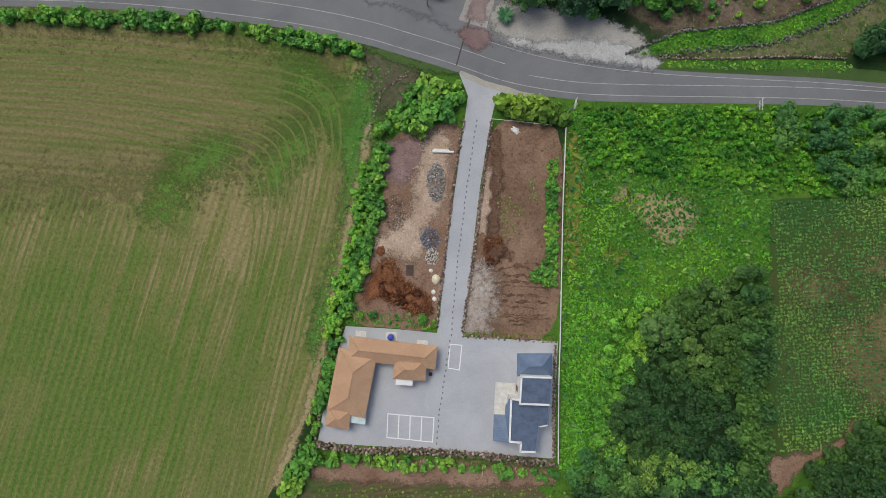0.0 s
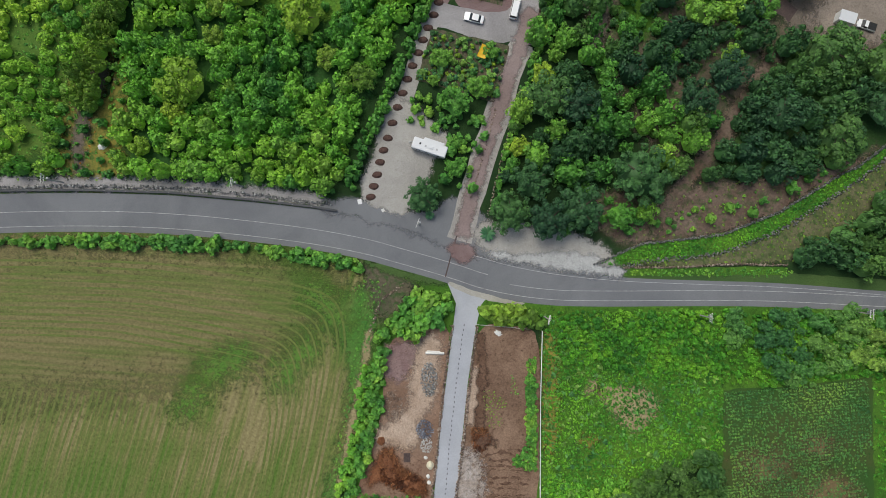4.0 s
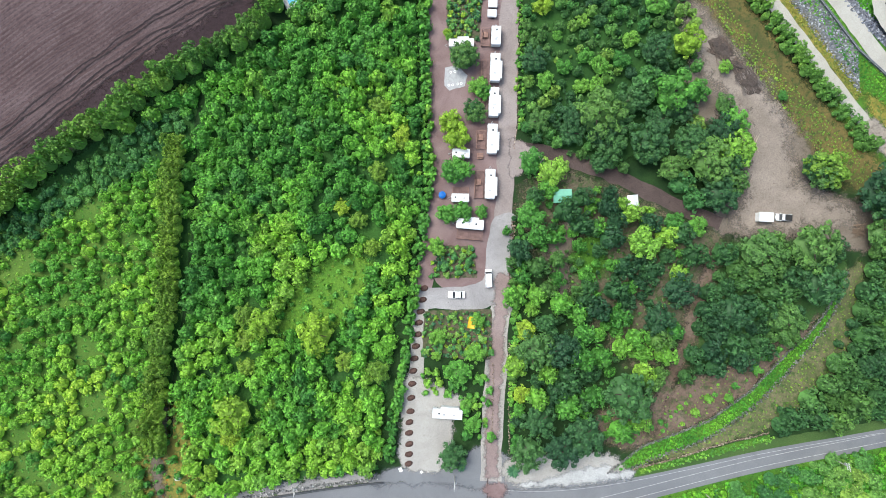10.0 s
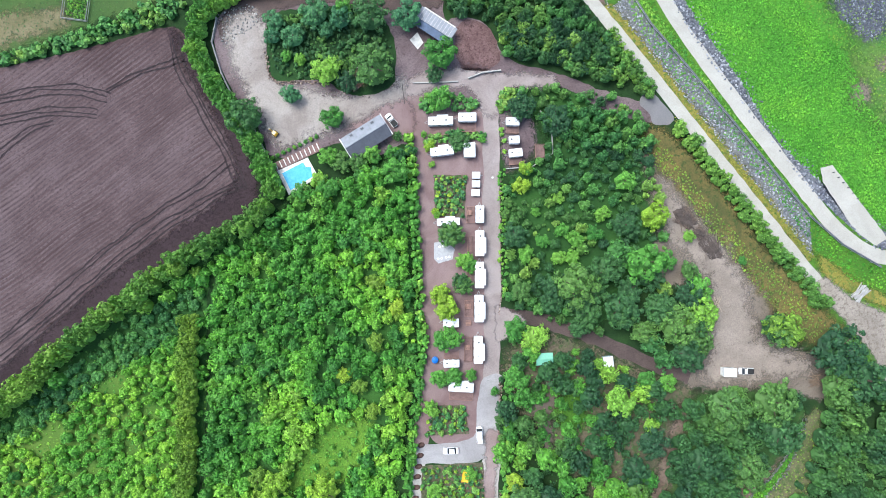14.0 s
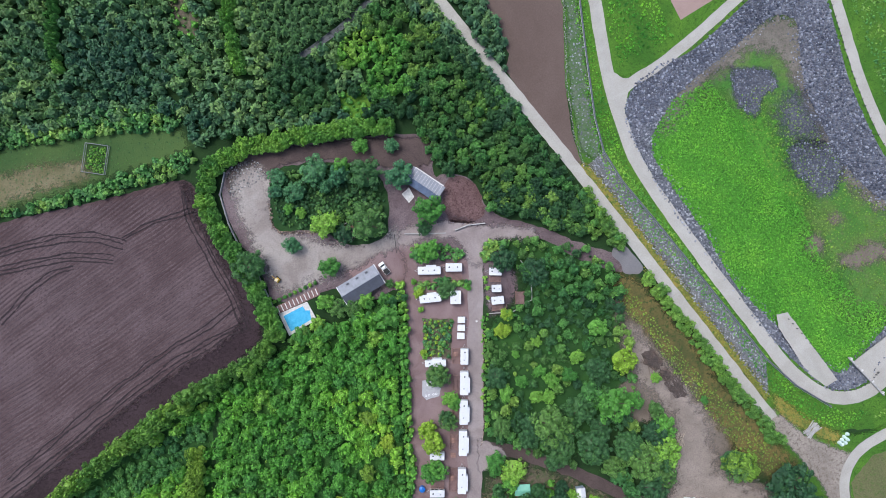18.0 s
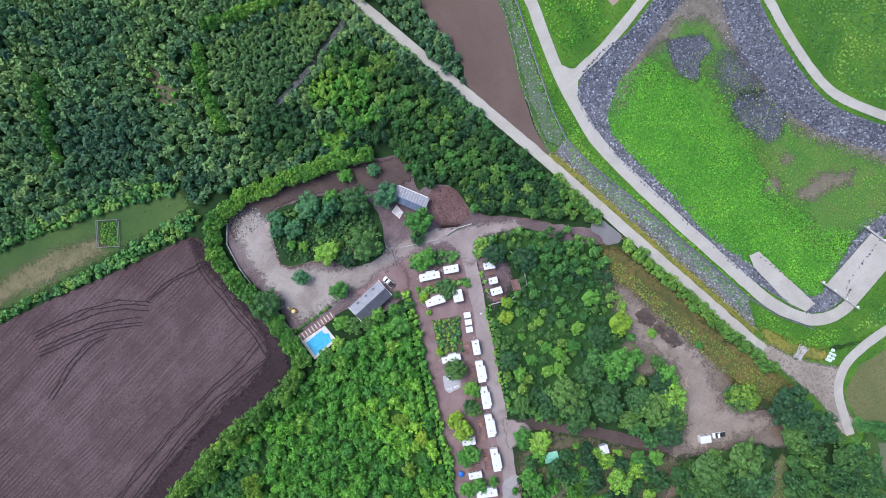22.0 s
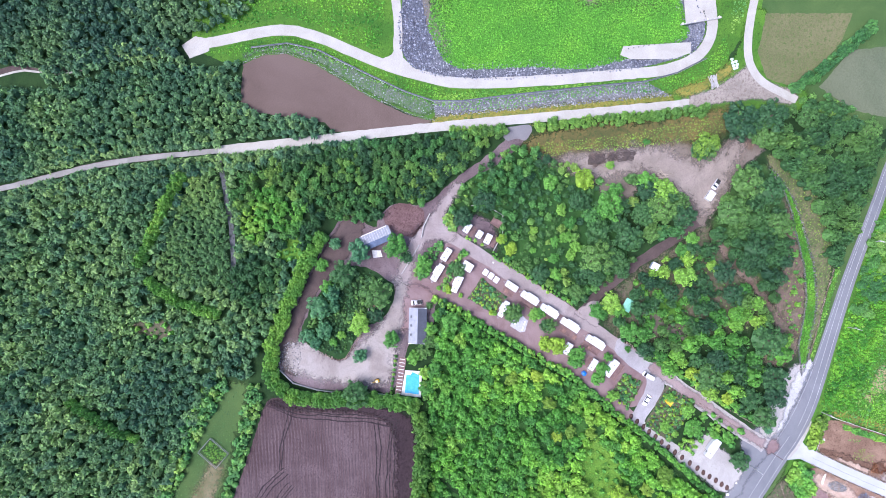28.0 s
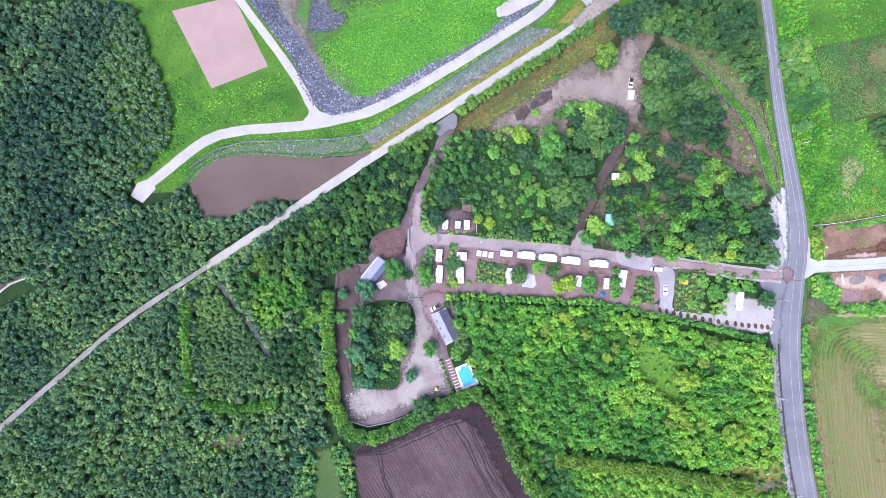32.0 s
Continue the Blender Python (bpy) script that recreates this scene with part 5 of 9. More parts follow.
TREES_BUSH_2 = [(55.4, 164.8, 2.5), (62.6, 142.4, 2.7), (68.4, 142.4, 2.7), (61.5, 155.1, 2.0), (53.4, 144.4, 2.4), (56.5, 138.5, 2.4), (47.7, 142.0, 2.7), (60.3, 137.4, 2.4), (54.1, 152.4, 2.0), (59.6, 145.8, 2.2), (72.2, 147.0, 2.5), (81.0, 154.2, 3.4), (94.5, 133.7, 1.9), (107.5, 122.4, 1.5), (-1.1, 53.8, 4.0), (9.1, 107.5, 2.6), (11.3, 78.1, 2.8), (6.3, 74.8, 3.7), (6.4, 60.3, 2.5), (5.6, 65.5, 2.1), (14.3, 86.2, 2.1), (3.3, 84.7, 2.5), (1.5, 80.0, 1.5)]
TREES_BLUE_1 = [(-3.9, 205.6, 3.1), (-2.4, 227.3, 3.3), (1.7, 221.4, 3.6), (9.4, 226.0, 4.7), (16.1, 222.5, 3.6), (35.0, 217.4, 4.9), (11.2, 220.7, 2.6), (34.7, 227.3, 2.6), (-4.1, 223.4, 2.6)]
TREES_LIME_1 = [(30.2, 179.5, 2.4), (26.2, 161.0, 1.6), (20.9, 138.4, 3.3), (21.8, 134.2, 4.0), (51.9, 161.1, 3.1), (54.7, 165.3, 2.9), (45.4, 186.9, 1.1), (53.0, 160.6, 2.7), (85.9, 142.1, 4.4), (26.0, 80.7, 3.0), (-52.9, 79.1, 5.8), (-39.5, 99.7, 4.6), (-26.9, 93.6, 5.2), (20.3, 64.8, 2.5)]
TREES_LIME_2 = [(-55.4, 73.1, 3.2), (-63.3, 65.8, 2.6), (7.9, 138.4, 2.6), (5.8, 146.6, 2.2), (-12, 124, 2.4)]
TREES_KHAKI_1 = [(111.4, 101.1, 5.6), (-44.0, 103.0, 3.2), (-45.5, 96.9, 3.0), (-47.0, 90.1, 2.6), (-22.0, 84.8, 3.0), (-14.2, 80.3, 3.4), (3.7, 146.9, 2.8), (-9.1, 119.5, 2.6), (-7.3, 111.8, 2.6), (-0.7, 130.4, 2.8), (8.0, 136.0, 2.0)]
SINGLE = {"oak": [TREES_OAK_1, TREES_OAK_2, TREES_OAK_3], "bush": [TREES_BUSH_1, TREES_BUSH_2], "blue": [TREES_BLUE_1], "lime": [TREES_LIME_1, TREES_LIME_2], "khaki": [TREES_KHAKI_1]}

number = 0
for hue, lists in SINGLE.items():
    for group_of in lists:
        for x, y, r in group_of:
            number += 1
            r = min(r, near_line(np.array([x]), np.array([y]), [(8.5, 186.2), (19, 189)])[0] - 1.8)
            if 25 < x < 60 and 150 < y < 200:
                r, y = r * 0.8, y + 0.6
            tree("oak" if math.hypot(x + 1.3, y - 53) < 4 else hue, x, y, r, number)

single_at = [(x, y, r) for lists in SINGLE.values() for some in lists for x, y, r in some]
HUTS = [(61.6, 105.9), (44.2, 111.9), (43, 113.5), (94.2, 92.8), (99.4, 91.4)]
single_at += [(x, y, 2.8) for x, y in HUTS]
SX = np.array([s[0] for s in single_at])
SY = np.array([s[1] for s in single_at])
SR = np.array([s[2] for s in single_at])


def free(spots, share=0.75):
    """Leaves out the places under the single trees."""
    d = np.hypot(spots[:, :1] - SX, spots[:, 1:2] - SY)
    own = spots[:, 2:3] * 0.45 if spots.shape[1] > 2 else 0.0
    return spots[(d > SR * share + own).all(1)]


def row(line, gap, seed, sides=(0.0,)):
    rng = np.random.default_rng(seed)
    pts = []
    for s in sides:
        pts += [(x + rng.uniform(-0.5, 0.5), y + rng.uniform(-0.5, 0.5)) for x, y in resample(offset_line(line, s), gap, False)]
    return np.array(pts)


WOOD_WEST = [(-125, 60), (-95, 59), (-57, 58), (-25, 55.5), (-22, 54.5), (-15, 72), (-4.5, 95), (0, 104), (4.5, 113), (8.5, 122), (11.5, 131), (15, 147), (19, 163), (21.5, 174), (22, 182), (0, 177), (-14, 175), (-24, 173), (-38, 169), (-61, 162), (-78, 156), (-94, 148), (-125, 135)]
PATH_HEDGE = [(24.5, 184), (22.8, 174), (20.2, 164), (16.8, 150), (12.8, 133), (10.4, 123), (6, 113), (1.8, 104), (-1.4, 96), (-6, 84), (-13, 70), (-18, 57)]
RAIL_EDGE = [(-125, 56.6), (-95.6, 56.7), (-76.8, 56.6), (-57.9, 55.8), (-39, 53.9), (-26, 52.2), (-20.5, 51.2)]
WINDROW = [(-76, 76), (-72.5, 86.5), (-67.9, 97.6), (-62, 113.2), (-58.5, 124.6), (-53.6, 140.6), (-50, 152)]
SHADE_GAP = [(-72, 77), (-68.4, 87.8), (-63.1, 101.1), (-57.2, 114.2), (-52.2, 128.6), (-47.6, 143.8), (-44.3, 155.3), (-40.2, 164)]
WIND_1 = [(-125, 136), (-97, 149.4), (-79, 157.1), (-61.3, 164.8), (-44.2, 170.2), (-28, 174.1), (-20, 177.3), (-16.6, 180.7)]
GLADE_1 = [(-31, 107), (-21.5, 112), (-11.5, 113), (-9, 106), (-13, 101), (-18, 95), (-27, 94), (-40.1, 96.5), (-34, 101)]
GLADE_2 = [(-71.4, 90.3), (-67.2, 88.9), (-66.2, 82), (-67.5, 74), (-68.4, 66.3), (-69, 58), (-81.5, 58), (-81.5, 68.2), (-81.5, 79.4), (-77, 84.4)]
GLADE_3 = [(-41.5, 125.8), (-36.5, 126), (-38.6, 116.8), (-44.8, 118)]
ORCHARD = [(-125, 128), (-101.8, 134.2), (-86.4, 139.5), (-77.8, 143.1), (-64.7, 145.3), (-56, 146.5), (-60, 128.4), (-66, 110), (-75.7, 84.5), (-84, 62), (-125, 62)]
SHADE_EDGE = [(-125, 129), (-101.8, 134.2), (-86.4, 139.5), (-77.8, 143.1), (-64.7, 145.3), (-53.8, 148.2), (-45, 155), (-46, 161.5), (-60, 159), (-79, 152), (-94, 144.5), (-125, 134)]
MEADOWY = earth("glade_grass", (0.078, 0.190, 0.022), (0.125, 0.238, 0.028), (0.055, 0.135, 0.020), 0.12, 0.8, cover=0.54)
# Underbrush floor, with shade for the gaps between trees put into its colour.
worn("wood_floor", WOOD_WEST, 0.008, earth("wood_brush", (0.024, 0.072, 0.018), (0.042, 0.115, 0.022), (0.042, 0.066, 0.024), 0.06, 0.8, cover=0.6), "low green underbrush of the wood", "underbrush", fringe=3.0)
worn("wood_glade", GLADE_1, 0.02, MEADOWY, "small grassy glade in the wood", "grass", fringe=3.5, soft=2.0)
worn("wood_glade", GLADE_2, 0.02, DRY, "small rough glade with dry grass", "grass", fringe=3.5, soft=2.0)
worn("bare_patch", [(-72.5, 88), (-70, 86), (-72, 80), (-75, 74), (-77.5, 66), (-76.5, 60), (-79, 60.5), (-79.6, 68.2), (-77.4, 76.4), (-75.4, 83)], 0.03, DIRT, "bare trodden earth in the rough glade", "bare earth", fringe=2.5, soft=1.0)
# Narrow shade between tree row and wood, drawn as a flat dark band.
band("ditch", SHADE_GAP, 1.2, 0.03, UNDER, "dark band standing in for shade beside the row of trees", "ditch", soft=0.8)
worn("orchard_floor", ORCHARD, 0.012, earth("orchard_grass", (0.060, 0.135, 0.022), (0.098, 0.170, 0.030), (0.110, 0.118, 0.040), 0.05, 1.3, cover=0.62), "grassy ground under the young bushes", "grass", fringe=4.0)
spots = free(pack(WOOD_WEST, 0.7, 2.7, 1, [GLADE_1, GLADE_2, GLADE_3, ORCHARD, SHADE_EDGE], [(WINDROW, 3.0), (SHADE_GAP, 1.3), (PATH_HEDGE, 1.9), (WIND_1, 5.2), (RAIL_EDGE, 4.4)], 0.58, 1.5))
some, others = halves(spots, 5, 0.6)
mass("broadleaf_wood", some, "bush", "wood", 0, 0, 21, "dense bright green broadleaf wood", tall=1.35, patchy=0.05, south=110, vary=1.4)
mass("broadleaf_wood", others, "bush", "bush", 0, 0, 22, "mixed mid-green trees of the dense wood", tall=1.35, patchy=0.05, south=110, vary=1.4)
mass("glade_shrubs", free(np.concatenate([pack(GLADE_1, 0.5, 1.4, 91, close=1.6, density=0.1), pack(GLADE_2, 0.5, 1.4, 92, close=1.3, density=0.2), pack(GLADE_3, 0.5, 1.2, 93, close=1.2)])), "shrub", "bush", 0, 0, 94, "low shrubs in the glades", "shrubs", tall=1.1)
spots = free(pack(ORCHARD, 0.6, 1.9, 2, [GLADE_2], [(WINDROW, 3.4), (RAIL_EDGE, 4.4)], 0.78, 1.2, 1.3))
open_to_sky = np.array([noise.noise((x * 0.085, y * 0.085, 4.0)) + 0.5 * noise.noise((x * 0.21, y * 0.21, 9.0)) for x, y, _ in spots])
spots = spots[open_to_sky > -0.36]
some, others = halves(spots, 77, 0.85)
mass("young_bushes", some, "bush", "young", 0, 0, 23, "young light green bushes growing closely", "bushes", tall=1.2, patchy=0.05, south=110)
mass("young_bushes", others, "bush", "bush", 0, 0, 123, "darker green bushes among the young ones", "bushes", tall=1.3, patchy=0.05, south=110)
LEAFS["flower"] = leaf("mass_leaves_flower", (0.30, 0.12, 0.02), (0.45, 0.17, 0.02), (0.55, 0.28, 0.03), per_tree="tone")
FLOWERS = [(x, y) for x, y in scatter([(-77.5, 80), (-72, 79), (-70.5, 70), (-72.5, 61), (-78, 62), (-75.5, 70)], 1.5, 88) if noise.noise((x * 0.3, y * 0.3, 2.0)) > 0.0]
mass("edge_thicket", pack(SHADE_EDGE, 0.7, 1.9, 95, lines=[(WINDROW, 3.6), (WIND_1, 5.2)], close=0.85), "bush", "leafy", 0, 0, 96, "green thicket in the lee of the windbreak", "bushes", tall=1.0)
WOOD_NORTH = [(-150, 267), (-86, 264), (-50, 261), (-27, 256), (-25, 244), (-10, 244), (10, 241), (32, 237.5), (44, 232.5), (47, 226), (52, 218), (58.5, 213.5), (60, 203), (62, 198), (71, 193.5), (84, 184.5), (98, 174), (88.5, 197), (76.5, 225), (65, 251), (53, 279.5), (46, 295), (39, 311), (31, 327), (21, 343), (3, 375), (-14, 403), (-60, 400), (-150, 335)]
FOREST_TRACK = [(56, 281.5), (44.1, 275.7), (30.6, 268.6), (17.6, 263.8), (5, 260)]
BRIGHT = [(33.8, 267), (40, 263), (45.5, 265.5), (49.4, 256), (45, 250), (46, 241), (36, 243), (33, 247), (32, 253), (26, 256), (25.7, 260.4)]
GLADE_N = [(23.5, 248.4), (31.9, 245.6), (31.9, 239.9), (26.5, 237.7), (21.7, 242.2)]
GAP_N = [(-19.4, 294.3), (-13.8, 291.5), (-12.2, 280.7), (-14.5, 276.2), (-19.5, 277.4), (-20.6, 286.4)]
BLUE_N = [(4, 262), (22, 262), (24, 250), (20, 242), (8, 245), (0, 250)]
ROW_A = [(42.7, 291.4), (29.2, 294.6), (6.2, 296.9)]
ROW_B = [(0.2, 292.2), (-4, 277.8), (-4.2, 263)]
ROW_C = [(-52.7, 306.5), (-57.2, 290.7), (-59.2, 279.4)]
worn("wood_glade", GLADE_N, 0.02, MEADOWY, "small grassy glade in the forest", "grass", fringe=2.0)
worn("wood_glade", GAP_N, 0.02, SCRUB, "bare gap in the forest", "bare earth", fringe=2.0)
DENSE = [(-2, 292), (42, 289), (52, 279), (30, 267), (6, 262)]
spots = free(pack(WOOD_NORTH, 0.9, 2.2, 3, [GLADE_N, BRIGHT, GAP_N, BLUE_N, DENSE], [(FOREST_TRACK, 1.6), (ROW_A, 2.6), (ROW_B, 2.6), (ROW_C, 2.6)], 0.61, 1.5))
inner = near_line(spots[:, 0], spots[:, 1], [(46, 231), (60, 210), (98, 172)]) < 24
inner |= near_line(spots[:, 0], spots[:, 1], [(44, 262), (76, 222)]) < 10
mass("forest_row", np.concatenate([row(ROW_A, 1.7, 50, (-0.8, 0.8)), row(ROW_B, 1.7, 51, (-0.8, 0.8)), row(ROW_C, 1.7, 52)]), "bush", "rowtree", 1.5, 2.0, 53, "brighter row of trees inside the forest", "hedge", tall=2.0, lift=0.7)
firs, leafy = halves(spots[~inner], 8, 0.2)
mass("conifer_forest", firs, "fir", "fir", 0, 0, 24, "dense dark green conifer forest", tall=0.95, lift=0.6)
mass("conifer_forest", leafy, "far", "fir", 0, 0, 25, "rounded dark trees of the forest", tall=1.25, lift=0.4)
mass("conifer_forest", pack(DENSE, 0.9, 1.6, 97, lines=[(FOREST_TRACK, 1.6), (ROW_A, 2.6), (ROW_B, 2.6)], close=0.58), "fir", "wind", 0, 0, 98, "close plantation of small dark conifers", tall=0.85, lift=0.8)
some, others = halves(spots[inner], 18, 0.4)
mass("mixed_forest", some, "oak", "leafy", 0, 0, 26, "mid-green trees of the mixed wood", tall=1.5)
mass("mixed_forest", others, "oak", "oak", 0, 0, 126, "mixed dark green wood beside the track", tall=1.5)
EDGE_N = [(44.5, 229), (45, 221), (48, 215), (55, 213), (58.8, 206.5), (59, 199.5), (65, 195.5), (71, 193), (79, 187), (87, 182.5), (84, 194), (70, 205), (62, 215), (54, 226)]
some, others = halves(pack(EDGE_N, 1.2, 2.8, 127, close=0.72), 19, 0.35)
mass("mixed_forest", others, "oak", "oak", 0, 0, 129, "dark leafy trees overhanging the yard", tall=1.5)
mass("mixed_forest", some, "oak", "leafy", 0, 0, 128, "leafy trees overhanging the yard", tall=1.5)
mass("mixed_forest", pack(BLUE_N, 0.9, 2.0, 99, close=0.62), "bush", "oak", 0, 0, 100, "greyish green thicket in the forest", "trees", tall=1.3)
mass("glade_shrubs", np.concatenate([pack(GLADE_N, 0.4, 1.4, 95, close=1.0, density=0.5), pack(GAP_N, 0.4, 1.4, 96, close=1.1, density=0.4)]), "shrub", "bush", 0, 0, 97, "low shrubs in the gaps of the forest", "shrubs")
mass("bright_thicket", pack(BRIGHT, 0.9, 2.0, 4, close=0.6), "bush", "bush", 0, 0, 27, "patch of bright green thicket in the forest", "bushes", tall=1.4)
for k, (poly, hue) in enumerate([([(200, 330), (180.8, 343), (170.7, 291.5), (155.8, 289), (138.5, 286), (123.5, 283.5), (110.2, 288), (101, 299), (95, 308), (87.8, 306.5), (85.9, 314.3), (78.2, 329.8), (68, 348), (66, 366), (60, 390), (150, 390)], "deep"), ([(55, 372), (60, 352), (71, 333), (81, 315), (84.8, 300), (85.5, 287), (78.7, 284), (72.4, 270), (76, 248), (73.5, 244), (68, 260), (60.5, 281.8), (55, 297), (48.6, 312.5), (40.3, 328.2), (31, 344), (22, 359.8), (8, 384), (45, 390)], "fir")]):
    mass("conifer_forest", pack(poly, 0.95, 1.9, 6 + k, close=0.63, power=1.4), "far", hue, 0, 0, 28 + k, "tall dark conifer plantation", tall=1.25, lift=0.8)
WIND_2 = [(-16, 180.1), (-18.4, 195.5), (-22.1, 206.7), (-24.7, 217.8), (-26, 227.4), (-22.4, 235.5), (-10.1, 239), (6.4, 238), (28.3, 235), (36, 233)]
mass("windbreak_row", np.concatenate([row(WIND_1, 3.1, 8, (0.5,)), row(WIND_1, 3.9, 108, (-1.9,))]), "oak", "olive", 2.2, 3.1, 30, "tall green windbreak along the ploughed field", "hedge", tall=2.0, lift=0.9)
mass("windbreak_row", row(WIND_2, 2.1, 9, (-1.1, 1.1)), "oak", "rowtree", 1.9, 2.4, 32, "tall green windbreak round the yard", "hedge", tall=1.7, lift=0.6)
mass("windbreak_row", row(WINDROW, 2.5, 10, (-1.2, 1.1)), "oak", "khaki", 1.9, 2.5, 31, "yellowish green row of trees between orchard and wood", "hedge", tall=1.6, lift=0.8)
for side, seed in ((-1, 301), (1, 302)):
    line = resample(PATH_A[:8 if side > 0 else 10], 3, False)
    spots = np.concatenate([row(offset_line(line, side * 2.9), 1.5, seed), row(offset_line(line, side * 5.2), 1.9, seed + 5), row(offset_line(line, side * 7.6), 2.1, seed + 9)])
    mass("roadside_row", spots, "fir", "fir", 1.1, 2.0, seed, "conifers standing close along the forest track", "trees", tall=0.95, lift=0.5)
mass("conifer_forest", np.concatenate([pack([(87.4, 304.2), (85, 294.9), (91.5, 284.1), (77.6, 278.6), (74.3, 270.2), (79.1, 248.6), (76.2, 240.8), (72.8, 246.7), (70.9, 273.8), (75.8, 284.5)], 1.1, 2.0, 311, close=0.7), pack([(73.9, 353.1), (85.3, 326.6), (88.4, 306.5), (83.1, 302.9), (80.2, 322.8), (70.2, 338.2), (62, 352), (66, 356)], 1.1, 2.0, 312, close=0.7)]), "fir", "fir", 0, 0, 313, "conifers at the rim of the meadow", tall=0.95, lift=0.6)
mass("broadleaf_wood", free(pack([(-12.6, 177.1), (-3.3, 180.4), (1.6, 185.3), (6.2, 188.4), (10.2, 185.6), (19.8, 183.3), (25.3, 180.1), (24.0, 177.0), (11.7, 177.5), (0.2, 176.1), (-8.4, 174.2)], 0.9, 2.3, 331, close=0.68)), "oak", "leafy", 0, 0, 332, "leafy trees between the pool and the wood", tall=1.4)
PATH_WEST = offset_line(resample(PATH_A[10:] + [(129, 105)], 4, False), -3.5)
spots = row(PATH_WEST, 1.5, 11, (-1.3, 0.1, 1.2))
spots = spots[np.hypot(spots[:, 0] - 97, spots[:, 1] - 171) > 6]
mass("roadside_row", spots, "bush", "olive", 0.9, 1.8, 33, "row of dark bushes along the concrete track", "hedge", tall=1.5)
WOOD_EAST = [(54.4, 189), (70, 187), (84, 180), (92.5, 170.2), (90.7, 160.1), (91.2, 151.4), (88.1, 137.7), (86, 127), (76, 122), (62, 114.5), (51.3, 120.4), (42, 127.6), (39.5, 131.7), (42.2, 143.2), (45.4, 155.4), (50, 166), (62, 168), (64, 177), (58, 186)]
OAKS = [(52, 133.6), (58, 138.5), (67.2, 139.2), (86.4, 134.3), (87.4, 127.1), (92.2, 124), (98.2, 119.6), (93.9, 107.5), (87.4, 100.8), (80.3, 98.1), (71.2, 108.3), (62.1, 114.8), (52.4, 120.9)]
spots = free(pack(WOOD_EAST, 0.5, 1.9, 12, [OAKS, [(62, 181), (70, 178.5), (83.0, 175), (92, 168.5), (92.5, 161), (84.6, 163), (75.5, 167.0), (66.0, 173)]], [], 0.84, 1.6))
some, others = halves(spots, 6, 0.45)
worn("grove_floor", WOOD_EAST, 0.012, earth("grove_grass", (0.020, 0.060, 0.016), (0.034, 0.095, 0.020), (0.045, 0.062, 0.028), 0.07, 0.9, cover=0.58, speck=0.3), "dark grass and leaf litter under the grove", "undergrowth", fringe=2.5)
TALL_ROW = [(62, 181), (70, 178.5), (83.0, 175), (92, 168.5), (92.5, 161), (84.6, 163), (75.5, 167.0), (66.0, 173)]
mass("windbreak_row", pack(TALL_ROW, 1.2, 2.3, 321, close=0.66), "bush", "leafy", 0, 0, 322, "tall close trees at the edge of the grove", "trees", tall=1.7)
mass("young_grove", some, "bush", "leafy", 0, 0, 34, "separate round shrubs on dark grass", "shrubs", tall=1.4)
mass("young_grove", others, "oak", "oak", 0, 0, 35, "small dark rounded trees on dark grass", tall=1.2)
spots = free(pack(OAKS, 1.4, 4.4, 15, close=0.58, power=1.1), 0.6)
some, others = halves(spots, 16, 0.5)
mass("oak_grove", some, "oak", "leafy", 0, 0, 58, "broad bright green crowns of old trees", tall=1.25)
mass("oak_grove", others, "oak", "oak", 0, 0, 59, "broad dark green crowns of old trees", tall=1.25)
WOOD_SE = [(27.5, 106.8), (35.4, 115.2), (44.1, 117), (54.8, 111), (64.7, 103.5), (74, 95), (72.8, 83.8), (67.7, 75.7), (61.6, 66.7), (55.1, 57.6), (49.9, 49.9), (44, 46.4), (38.4, 46), (33.1, 46), (28.5, 45.3), (19, 48), (13.8, 51.5), (17.6, 65.2), (21.5, 79), (25, 90)]
LANE_E = [(37.9, 126.8), (46.1, 123.1), (52.9, 118.1), (59.9, 113.5), (67.8, 106.1), (75.9, 99.5), (83.4, 93.9)]
THIN = [(36.5, 103), (46, 104), (52, 101), (52, 89), (44, 88), (38, 84), (36, 94)]
spots = free(pack(WOOD_SE, 0.9, 3.7, 13, [THIN], [(LANE_E, 2.6), ([(53, 49), (58.7, 55.9), (66.4, 66.2), (74.2, 76.5)], 3.3)], 0.62, 1.4))
spots = np.concatenate([spots, free(pack(THIN, 0.4, 2.6, 17, close=0.9, density=0.8))])
some, others = halves(spots, 7, 0.5)
mass("broadleaf_wood", some, "oak", "bush", 0, 0, 36, "leafy green trees south of the wood lane", tall=1.5)
mass("broadleaf_wood", others, "oak", "oak", 0, 0, 37, "dark green trees south of the wood lane", tall=1.5)
for k, poly in enumerate([[(76.8, 87.9), (86.7, 88.2), (99.5, 86.4), (110.5, 82.8), (113.3, 76), (107.1, 68), (99.9, 61), (90.5, 60.1), (75.3, 57.3), (66.8, 59.1), (63, 58), (66.3, 63.8), (71.2, 72.9), (76, 81.1)], [(82.5, 43.5), (86, 46), (96.6, 45), (101.5, 54), (108.5, 60.2), (116, 74), (124, 80), (134, 74), (142, 62), (140, 45), (131, 33.5), (112, 34.5), (97.4, 36), (83.6, 38.5)]]):
    mass("broadleaf_wood", free(pack(poly, 1.0, 3.6, 14 + k, lines=[(BANK_OUT, 4.2), (BANK_IN, 3.2)], close=0.58, power=1.3), 0.55), "oak", "oak", 0, 0, 38 + k, "dark green wood above the road", tall=1.5)
